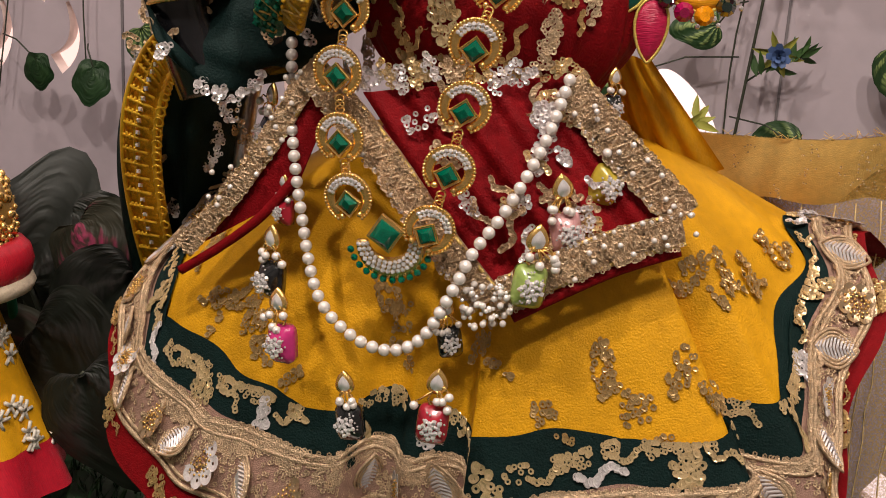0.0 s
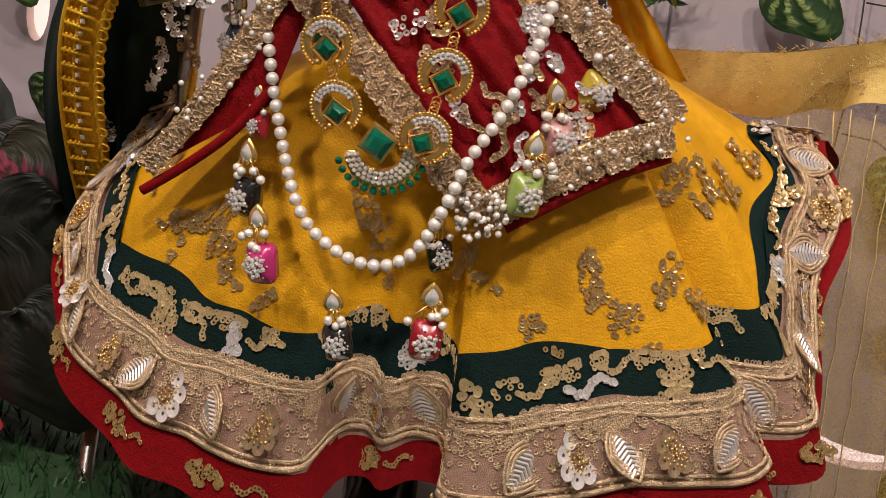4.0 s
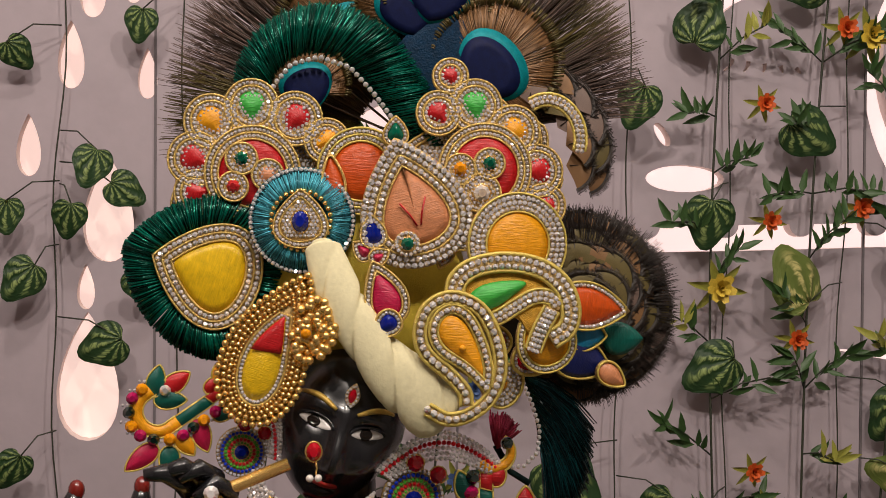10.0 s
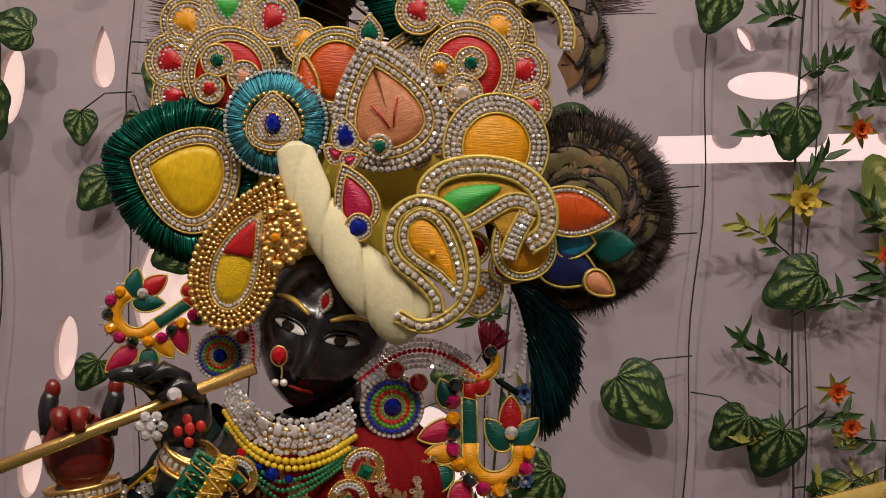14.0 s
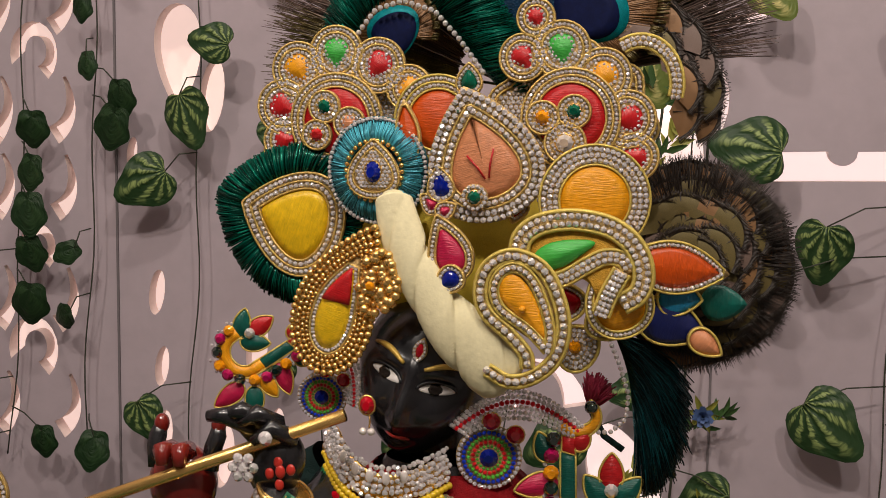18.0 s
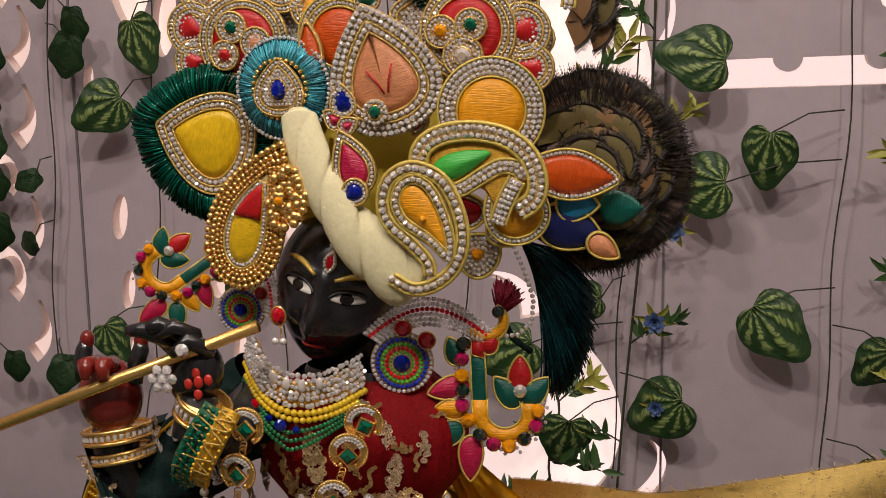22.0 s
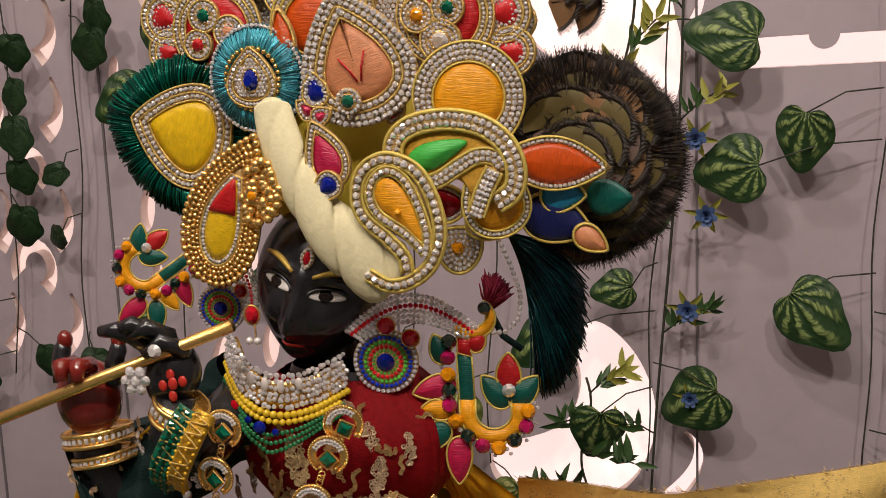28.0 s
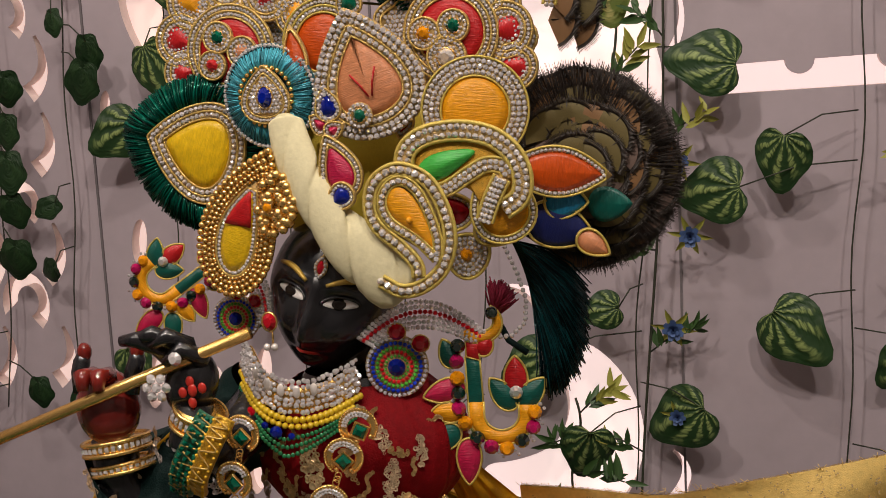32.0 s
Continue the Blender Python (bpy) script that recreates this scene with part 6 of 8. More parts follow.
# motifs on the green band, from bright gold to silver
for i, phi in enumerate(range(-84, 100, 13)):
    s = (Y1(phi) + G1(phi)) / 2
    acc = Acc()
    cluster(acc, on_skirt(phi, s + 0.01, 0.003, rnd.uniform(-60, 60)), ("round", "leaf", "chain")[i % 3], 34 if i % 3 else 44, 0.0016, rnd, 0.0085)
    part("sequin_motif", acc, SEQG if i % 2 else SEQS, skirt, "gold ring-sequin motif", smooth=False, local=False)
    acc = Acc()
    cluster(acc, on_skirt(phi + 6, Y1(phi + 6) + 0.03, 0.003, rnd.uniform(-30, 30)), "chain", 15, 0.0013, rnd, 0.0065)
    part("sequin_chain", acc, SEQG, skirt, smooth=False, local=False)
# motifs on the red hem
for i, phi in enumerate(range(-80, 96, 17)):
    acc = Acc()
    cluster(acc, on_skirt(phi, 0.952, 0.0026, rnd.uniform(60, 120)), "leaf", 46, 0.0013, rnd, 0.009)
    cluster(acc, on_skirt(phi + 5, 0.945, 0.0026, rnd.uniform(-20, 20)), "chain", 10, 0.0011, rnd, 0.005)
    part("sequin_motif", acc, mat("bronze_sequin", (0.42, 0.24, 0.08)), skirt, "bronze sequin motif", smooth=False, local=False)
acc = Acc()
for i in range(1500):
    p = rnd.uniform(-105, 105)
    edge = math.sin(p * 0.9) + math.sin(p * 0.37 + 2)
    if edge > -0.4:
        sequin(acc, on_skirt(p, Y1(p) + 0.004 + 0.03 * rnd.random() ** 2, 0.003, rnd.uniform(0, 90)), 0.0012, 7, 0.4)
tagged(part("ring_edging", acc, SEQG, skirt, "gold ring sequins along the green band", smooth=False, local=False), kind="stuff")
# cords along the lace band
for s_of, r, k in ((lambda p: G1(p) + 0.004, 0.0010, 0.0042), (lambda p: L1(p) + 0.002, 0.0011, 0.0046), (lambda p: L1(p) - 0.012, 0.0008, 0.0044), (lambda p: G1(p) + 0.018 + 0.008 * abs(math.sin(radians(p * 8))), 0.0009, 0.0044)):
    part("gold_cord", tube(Acc(), [skirt_point(p * 1.0, s_of(p), k) for p in range(-120, 121, 1)], r, 6), LACE, skirt, local=False)
# the band's motifs: beaded leaves and sequin flowers by turns
leaf_acc = Acc()
lo = leaf_line(0.017, 0.024, 30)
for g in (0, -0.0016, -0.0032):
    tube(leaf_acc, [(x, y, 0.0012) for x, y in grow(lo, g)], 0.0008, 5, True)
beads_acc = Acc()
for i in range(11):
    y = -0.0085 + 0.0017 * i
    half = 0.0055 * math.sqrt(max(0.05, 1 - (y / 0.0105) ** 2))
    tube(beads_acc, [(-half, y - 0.0015, 0.001), (0, y + 0.0008, 0.0019), (half, y - 0.0015, 0.001)], 0.00065, 4)
LEAF_ME, BEAD_ME = mesh_of("embroidered_leaf", leaf_acc, LACE), mesh_of("silver_bead_row", beads_acc, SEQS, False)
fl_acc, fc_acc = Acc(), Acc()
for k in range(8):
    a = 2 * math.pi * k / 8
    sequin(fl_acc, Matrix.Translation((0.0072 * math.cos(a), 0.0072 * math.sin(a), 0.0006 + 0.0003 * (k % 2))), 0.0033, 12, 0.2)
for i in range(34):
    a, d = i * 2.4, 0.0011 * math.sqrt(i)
    ball(fc_acc, (d * math.cos(a), d * math.sin(a), 0.0012), 0.0007, 5, 4)
FLOW_ME, FC_ME = mesh_of("sequin_flower", fl_acc, SEQS, False), mesh_of("flower_centre", fc_acc, GOLD)
tw_acc = Acc()
for k in range(8):
    a = 2 * math.pi * k / 8
    sequin(tw_acc, Matrix.Translation((0.0068 * math.cos(a), 0.0068 * math.sin(a), 0.0006)), 0.003, 12, 0.2)
FLOW_TAN = mesh_of("sequin_flower", tw_acc, mat("tan_sequin", (0.5, 0.36, 0.22), 0.25, 0.7, vary=0.3, scale=300), False)
phi, i = -100.0, 0
inv = PLACED[skirt].inverted()
while phi < 104:
    s = (G1(phi) + L1(phi)) / 2 + 0.012
    m = on_skirt(phi, s, 0.0042, (-35, 0, 30, 0)[i % 4])
    names = (("embroidered_leaf", LEAF_ME), ("silver_bead_row", BEAD_ME)) if i % 2 == 0 else (("sequin_flower", FLOW_ME if i % 4 == 1 else FLOW_TAN), ("flower_centre", FC_ME))
    first = None
    for nm, me in names:
        ob = new(nm, me)
        if nm == "silver_bead_row":
            tagged(ob, kind="stuff")
        ob.parent = first or skirt
        ob.matrix_basis = Matrix() if first else inv @ m
        PLACED[ob] = m
        first = first or ob
    phi += 6.9
    i += 1
# scalloped lace of tiny rings above and between the motifs
acc, rnd = Acc(), random.Random(41)
for i in range(9000):
    p = rnd.uniform(-112, 112)
    t = abs(math.sin(radians(p * 26.1 * 0.5)))
    s = G1(p) - 0.006 + (0.05 * rnd.random() * (0.35 + t) if i % 3 else (L1(p) - G1(p)) * rnd.random())
    sequin(acc, on_skirt(p, s, 0.0040 + 0.0008 * rnd.random(), rnd.uniform(0, 90)), 0.00105, 6, 0.45)
tagged(part("ring_lace", acc, LACE, skirt, "pale gold lace of tiny rings", smooth=False, local=False), kind="stuff")


# ---- ribbons, apron and sash ----
def ribbon(path, width, bulge=0.0, out=(0, -1, 0), n=40, thick=0.0016):
    """A strip of cloth along a bent line, seen flat from the front."""
    pts = spline(path, n)
    acc = Acc()
    o = Vector(out)
    rows = []
    for i, p in enumerate(pts):
        d = (pts[min(i + 1, n - 1)] - pts[max(i - 1, 0)]).normalized()
        side = d.cross(o).normalized()
        nn = side.cross(d).normalized()
        if nn.dot(o) < 0:
            nn = -nn
        w = width(i / (n - 1)) if callable(width) else width
        rows.append([p + side * (k * w / 2) + nn * (bulge * (1 - k * k)) for k in (-1, -0.5, 0, 0.5, 1)] + [p + side * (k * w / 2) + nn * (bulge * (1 - k * k) - thick) for k in (1, 0.5, 0, -0.5, -1)])
    verts = [v for r in rows for v in r]
    faces = [(i * 10 + k, i * 10 + (k + 1) % 10, (i + 1) * 10 + (k + 1) % 10, (i + 1) * 10 + k) for i in range(n - 1) for k in range(10)]
    faces += [tuple(range(10))[::-1], tuple((n - 1) * 10 + k for k in range(10))]
    return acc.add(verts, faces)


def zigzag(path, width, steps, r, lift=0.0012, n=160):
    pts = spline(path, n)
    out = []
    for i, p in enumerate(pts):
        d = (pts[min(i + 1, n - 1)] - pts[max(i - 1, 0)]).normalized()
        side = d.cross(Vector((0, -1, 0))).normalized()
        out.append(p + side * (width / 2 * math.sin(2 * math.pi * steps * i / n)) + Vector((0, -lift, 0)))
    return tube(Acc(), out, r, 4)


def pearl_row(parent, path, r, step, name="pearl", material=None):
    a = Acc()
    ball(a, (0, 0, 0), r, 14, 10)
    me = mesh_of(name, a, material or PEARL)
    pts = spline(path, 300)
    for p in along(pts, step, False):
        ob = new(name, me)
        ob.parent = parent
        ob.matrix_basis = PLACED[parent].inverted() @ Matrix.Translation(p)
    return me


def lace_border(parent, path, width, name="lace_border", label="pale gold lace border with seed pearls", pearls=True, lift=0.0012):
    b = part(name, ribbon(path, width, 0.0012), LACE, parent, label, local=False)
    for k in (-0.46, 0.46):
        pts = spline(path, 60)
        edge = []
        for i, p in enumerate(pts):
            d = (pts[min(i + 1, 59)] - pts[max(i - 1, 0)]).normalized()
            edge.append(p + d.cross(Vector((0, -1, 0))).normalized() * (k * width) + Vector((0, -0.001, 0)))
        part("gold_cord", tube(Acc(), edge, 0.0009, 6), CORD, b, local=False)
        if pearls and k > 0:
            acc = Acc()
            for p in along(edge, 0.0038, False):
                ball(acc, tuple(p + Vector((0, -0.0012, 0))), 0.0012, 8, 6)
            part("seed_pearl_row", acc, PEARL, b, local=False)
    ln = sum((Vector(q) - Vector(p)).length for p, q in zip(path, path[1:]))
    part("gold_squiggle", zigzag(path, width * 0.62, int(ln / 0.006), 0.0006, lift + 0.001), LACE, b, local=False)
    part("gold_squiggle", zigzag([Vector(p) + Vector((0, -0.0006, 0)) for p in path], width * 0.42, int(ln / 0.0043), 0.0006, lift + 0.0014), LACE, b, local=False)
    acc, rnd = Acc(), random.Random(int(width * 90000))
    pts = spline(path, 60)
    for i in range(int(ln * width * 900000)):
        k = rnd.randint(1, 58)
        d = (pts[k + 1] - pts[k - 1]).normalized()
        o = pts[k] + d * rnd.uniform(-0.001, 0.001) + d.cross(Vector((0, -1, 0))).normalized() * (rnd.uniform(-0.55, 0.55) * width) - Vector((0, 0.0026 + rnd.random() * 0.0008, 0))
        sequin(acc, at(o.x, o.y, o.z, rnd.uniform(0, 90), rnd.uniform(-20, 20), rnd.uniform(-20, 20)), rnd.uniform(0.0008, 0.0013), 6, 0.45)
    tagged(part("ring_lace", acc, LACE, b, smooth=False, local=False), kind="stuff")
    return b


def sheet(corners, bulge, nu=24, nv=16, fold=0.0, folds=4):
    """A four-cornered cloth, pushed out in its middle and lightly folded."""
    a, b, c, d = (Vector(p) for p in corners)
    acc = Acc()
    for back in (0, 1):
        def fn(u, v):
            p = (a * (1 - u) + b * u) * (1 - v) + (d * (1 - u) + c * u) * v
            return tuple(p + Vector((0, -bulge * math.sin(math.pi * u) * math.sin(math.pi * (0.15 + 0.7 * v)) - fold * math.sin(folds * math.pi * u * 2) + 0.0014 * back, 0)))
        grid_mesh(acc, fn, nu, nv, False)
    return acc


apron = thing("apron", Matrix.Translation((0.02, -0.02, 0.30)), "crimson apron cloth with pale gold lace borders over the skirt", "apron")
AP = [Vector(q) for q in ((-0.024, -0.010, 0.332), (0.052, 0.016, 0.342), (0.102, 0.012, 0.288), (0.032, -0.012, 0.258))]
part("red_cloth", sheet(AP, 0.008, 60, 24, 0.0018, 5), REDC, apron, "crimson cloth", local=False)
part("red_cloth", sheet(((-0.048, 0.004, 0.340), (-0.036, -0.004, 0.332), (-0.052, -0.008, 0.288), (-0.102, 0.004, 0.256)), 0.006), REDC, apron, "crimson cloth", local=False)
lace_border(apron, [(0.054, 0.008, 0.340), (0.070, 0.006, 0.323), (0.088, 0.006, 0.306), (0.103, 0.006, 0.292)], 0.014)
lace_border(apron, [(0.103, 0.003, 0.288), (0.080, -0.006, 0.281), (0.056, -0.014, 0.270), (0.034, -0.020, 0.257)], 0.013)
lace_border(apron, [(-0.048, -0.004, 0.335), (-0.062, -0.006, 0.310), (-0.080, -0.005, 0.284), (-0.102, -0.002, 0.258)], 0.008, pearls=False)
part("red_edge", ribbon([(-0.050, -0.010, 0.296), (-0.066, -0.009, 0.277), (-0.084, -0.006, 0.262), (-0.104, -0.002, 0.248)], 0.0040, 0.001), REDC, apron, local=False)
part("red_edge", ribbon([(0.103, 0.002, 0.279), (0.080, -0.007, 0.271), (0.058, -0.015, 0.260), (0.042, -0.020, 0.251)], 0.0044, 0.001), REDC, apron, local=False)
sash = thing("sash", Matrix.Translation((0.0, -0.03, 0.30)), "pale gold lace sash with seed pearls across the waist", "sash")
lace_border(sash, [(-0.048, -0.006, 0.340), (-0.031, -0.013, 0.327), (-0.010, -0.017, 0.306), (0.011, -0.021, 0.281), (0.033, -0.022, 0.257)], 0.0125)
rnd = random.Random(57)
for k in range(16):
    t = k / 15
    acc = Acc()
    cluster(acc, at(-0.032 + 0.086 * t, -0.004 + 0.014 * t - 0.012 * math.sin(math.pi * t), 0.338 + 0.006 * t + rnd.uniform(-0.004, 0.004), rnd.uniform(0, 180), 30 * (t - 0.5)), "leaf", 26, 0.0012, rnd, 0.006)
    part("sequin_motif", acc, rnd.choice((LACE, SEQG, SEQS)), sash, smooth=False, local=False)
acc, rnd = Acc(), random.Random(51)
for i in range(60):
    a, d = rnd.uniform(0, 6.28), 0.010 * math.sqrt(rnd.random())
    ball(acc, (0.033 + d * math.cos(a), -0.026 - rnd.uniform(0, 0.003), 0.257 + d * math.sin(a)), rnd.choice((0.0009, 0.0014)), 8, 6)
part("pearl_cluster", acc, PEARL, sash, local=False)

rnd = random.Random(53)
for k in range(30):
    u, v = rnd.uniform(0.12, 0.92), rnd.uniform(0.08, 0.9)
    q = (AP[0] * (1 - u) + AP[1] * u) * (1 - v) + (AP[3] * (1 - u) + AP[2] * u) * v
    acc = Acc()
    cluster(acc, at(q.x, q.y - 0.008 * math.sin(math.pi * u) * math.sin(math.pi * (0.15 + 0.7 * v)) - 0.004, q.z, rnd.uniform(0, 180)), rnd.choice(("leaf", "chain", "round")), rnd.randint(14, 36), 0.0013, rnd, rnd.uniform(0.004, 0.0075))
    part("sequin_motif", acc, rnd.choice((LACE, SEQG, SEQS)), apron, smooth=False, local=False)
for nm, line, n in (("seed_pearl", [(-0.048, -0.006, 0.340), (-0.062, -0.010, 0.312), (-0.086, -0.008, 0.280)], 18), ("seed_pearl", [(0.056, 0.004, 0.338), (0.080, 0.002, 0.314), (0.103, 0.002, 0.292), (0.080, -0.010, 0.282), (0.050, -0.018, 0.268)], 30)):
    me = mesh_of(nm, ball(Acc(), (0, 0, 0), 0.0012, 8, 6), PEARL)
    for q in spline(line, n):
        ob = new(nm, me)
        ob.parent = apron
        ob.matrix_basis = PLACED[apron].inverted() @ Matrix.Translation(q + Vector((rnd.gauss(0, 0.004), -0.003 + rnd.gauss(0, 0.001), rnd.gauss(0, 0.004))))

# sequin motifs on the blouse
def on_blouse(x, z, lift=0.0015, roll=0.0):
    v = min(0.98, max(0.02, (0.402 - z) / 0.098))
    best = min((abs(blouse(k / 400, v)[0] - x), k) for k in list(range(0, 100)) + list(range(300, 400)))[1]
    y = blouse(best / 400, v)[1]
    return at(x, y - lift, z, roll, math.degrees(math.atan2(x - 0.02, 0.055)))


rnd = random.Random(61)
for x, z, roll, k, n, m in ((0.003, 0.366, 8, 0.0125, 90, SEQG), (0.043, 0.360, -10, 0.009, 60, LACE), (0.040, 0.378, 20, 0.008, 46, LACE), (0.005, 0.345, 70, 0.011, 60, LACE), (0.020, 0.338, 90, 0.010, 50, LACE), (-0.010, 0.343, 60, 0.009, 40, SEQG), (0.035, 0.343, 70, 0.009, 46, LACE), (0.050, 0.335, 60, 0.008, 34, SEQG), (0.024, 0.392, 80, 0.007, 30, LACE), (0.058, 0.372, 0, 0.008, 36, LACE), (-0.035, 0.345, 0, 0.012, 80, LACE), (-0.045, 0.330, 10, 0.010, 60, LACE), (0.036, 0.322, 40, 0.005, 14, SEQG)):
    acc = Acc()
    cluster(acc, on_blouse(x, z, 0.0022, roll), "leaf", n, 0.00125 if m != SEQG else 0.0016, rnd, k)
    part("sequin_motif", acc, m, top_cloth, smooth=False, local=False)

for k in range(34):
    acc = Acc()
    cluster(acc, on_blouse(rnd.uniform(-0.03, 0.066), rnd.uniform(0.312, 0.392), 0.0022, rnd.uniform(0, 180)), rnd.choice(("leaf", "chain")), rnd.randint(10, 30), 0.0011, rnd, rnd.uniform(0.003, 0.006))
    part("sequin_motif", acc, mat("bronze_sequin", (0.42, 0.24, 0.08)), top_cloth, smooth=False, local=False)

# ---- garland of gold crescents ----
gar = thing("crescent_garland", Matrix.Translation((0.0, -0.025, 0.33)), "garland of gold crescents with emerald stones and rhinestones", "necklace")
ac = strip(Acc(), [(0.0076 * math.cos(radians(a)), 0.0076 * math.sin(radians(a))) for a in range(-58, 239, 9)], [0.0026 + 0.0022 * math.sin(math.pi * k / 32) for k in range(33)], 0.0013, 0.0003)
rim_acc = Acc()
for pt in along([(0.0095 * math.cos(radians(a)), 0.0095 * math.sin(radians(a))) for a in range(-62, 243, 6)], 0.0014, False):
    ball(rim_acc, (pt.x, pt.y, 0.0014), 0.0008, 6, 4)
for a in (-62, 242):
    ball(rim_acc, (0.0078 * math.cos(radians(a)), 0.0078 * math.sin(radians(a)), 0.0012), 0.0014, 8, 6)
st_acc = Acc()
for k, r in ((11, 0.0078), (9, 0.0063)):
    for i in range(k):
        a = radians(28 + 124 * i / (k - 1))
        cut_stone(st_acc, (r * math.cos(a), r * math.sin(a), 0.0017), 0.00095, 0.0009, 6, i)
sq_acc = dome(Acc(), [(0.0052, -0.002), (0, 0.0032), (-0.0052, -0.002), (0, -0.0072)], 0.0004, 0.0006, 1, 0.0016)
tube(sq_acc, [(0.0052, -0.002, 0.0024), (0, 0.0032, 0.0024), (-0.0052, -0.002, 0.0024), (0, -0.0072, 0.0024)], 0.0006, 5, True)
em_acc = cut_stone(Acc(), (0, -0.002, 0.0022), 0.0042, 0.0022, 4)
CME = [("plate", mesh_of("crescent", ac, GOLD)), ("beaded_rim", mesh_of("beaded_rim", rim_acc, GOLD)), ("rhinestone_row", mesh_of("rhinestone_row", st_acc, STONE, False)), ("square_setting", mesh_of("square_setting", sq_acc, GOLD, False)), ("emerald_stone", mesh_of("emerald_stone", em_acc, EMERALD, False))]


def crescent(x, y, z, roll, yaw):
    w = at(x, y, z, roll, yaw, 4)
    first = None
    for nm, me in CME:
        ob = new("crescent" if first is None else nm, me)
        if nm == "rhinestone_row":
            tagged(ob, kind="stuff")
        ob.parent = first or gar
        ob.matrix_basis = Matrix() if first else PLACED[gar].inverted() @ w
        first = first or ob


GL = [(-0.0247, -0.016, 0.3874), (-0.0281, -0.022, 0.3651), (-0.0298, -0.024, 0.3415), (-0.0277, -0.025, 0.3165), (-0.0230, -0.027, 0.2939)]
GR = [(0.0102, -0.032, 0.2860), (0.0159, -0.029, 0.3089), (0.0198, -0.026, 0.3325), (0.0223, -0.026, 0.3555), (0.0273, -0.014, 0.3757), (0.0345, -0.010, 0.3900)]
for i, (x, y, z) in enumerate(GL):
    crescent(x, y, z, (-2, -2, 0, 4, 12)[i], -8)
for i, (x, y, z) in enumerate(GR):
    crescent(x, y, z, (-28, -14, -10, -6, -4, 20)[i], 8)
for line in (GL, GR):
    acc = Acc()
    for a, b in zip(line, line[1:]):
        a, b = Vector(a), Vector(b)
        for t in (0.42, 0.5, 0.58):
            c = a.lerp(b, t)
            tube(acc, [c + Vector((0.0017 * math.cos(q), 0.0006 * math.sin(q * 2), 0.0017 * math.sin(q))) for q in [k * 0.785 for k in range(8)]], 0.0004, 4, True)
    part("link", acc, GOLD, gar, local=False)
PW = at(-0.0055, -0.029, 0.2790, 12, -4, 4)
p = part("pendant", strip(Acc(), [(0.0112 * math.cos(radians(a)), 0.0105 * math.sin(radians(a))) for a in range(170, 371, 8)], [0.0040 + 0.0042 * math.sin(math.pi * k / 25) for k in range(26)], 0.0016, 0.0003), GOLD, gar)
p.matrix_basis = PLACED[gar].inverted() @ PW
PLACED[p] = PW
acc = Acc()
for r in (0.0125, 0.0106, 0.0088):
    for i, pt in enumerate(along([(r * math.cos(radians(a)), r * 0.94 * math.sin(radians(a))) for a in range(178, 364, 6)], 0.0021, False)):
        cut_stone(acc, (pt.x, pt.y, 0.002), 0.00105, 0.001, 6, i)
part("rhinestone_field", acc, STONE, p, smooth=False)
acc = Acc()
for i in range(14):
    a = radians(186 + 168 * i / 13)
    cut_stone(acc, (0.0166 * math.cos(a), 0.0156 * math.sin(a), 0.001), 0.0015, 0.0014, 8)
part("emerald_bead_row", acc, EMERALD, p, smooth=False)
part("square_setting", dome(Acc(), moved([(0.0078, 0), (0, 0.0078), (-0.0078, 0), (0, -0.0078)], 0, 0.004), 0.0006, 0.002, 1, 0.0022), GOLD, p, smooth=False)
part("emerald_stone", cut_stone(Acc(), (0, 0.004, 0.0044), 0.0062, 0.0026, 4), EMERALD, p, smooth=False)

# ---- pearl necklace with charms ----
neck = thing("pearl_necklace", Matrix.Translation((0.0, -0.05, 0.30)), "long cream pearl necklace hung with coloured charms", "necklace")
NP = [(-0.0610, 0.012, 0.3560), (-0.0565, 0.000, 0.3320), (-0.0529, -0.008, 0.3110), (-0.0472, -0.012, 0.2815), (-0.0369, -0.021, 0.2520), (-0.0220, -0.026, 0.2385), (-0.0051, -0.029, 0.2345), (0.0090, -0.031, 0.2420), (0.0204, -0.032, 0.2630), (0.0266, -0.026, 0.2775), (0.0369, -0.019, 0.2935), (0.0480, -0.008, 0.3180), (0.0550, 0.006, 0.3440)]
pearl_row(neck, NP, 0.00255, 0.0052)


def rounded_block(w, h, d):
    acc = Acc()
    out = [(w / 2 * math.copysign(abs(math.cos(t)) ** 0.45, math.cos(t)), h / 2 * math.copysign(abs(math.sin(t)) ** 0.45, math.sin(t))) for t in [2 * math.pi * k / 28 for k in range(28)]]
    dome(acc, out, d * 0.55, -d * 0.2, 5, d * 0.35)
    return acc


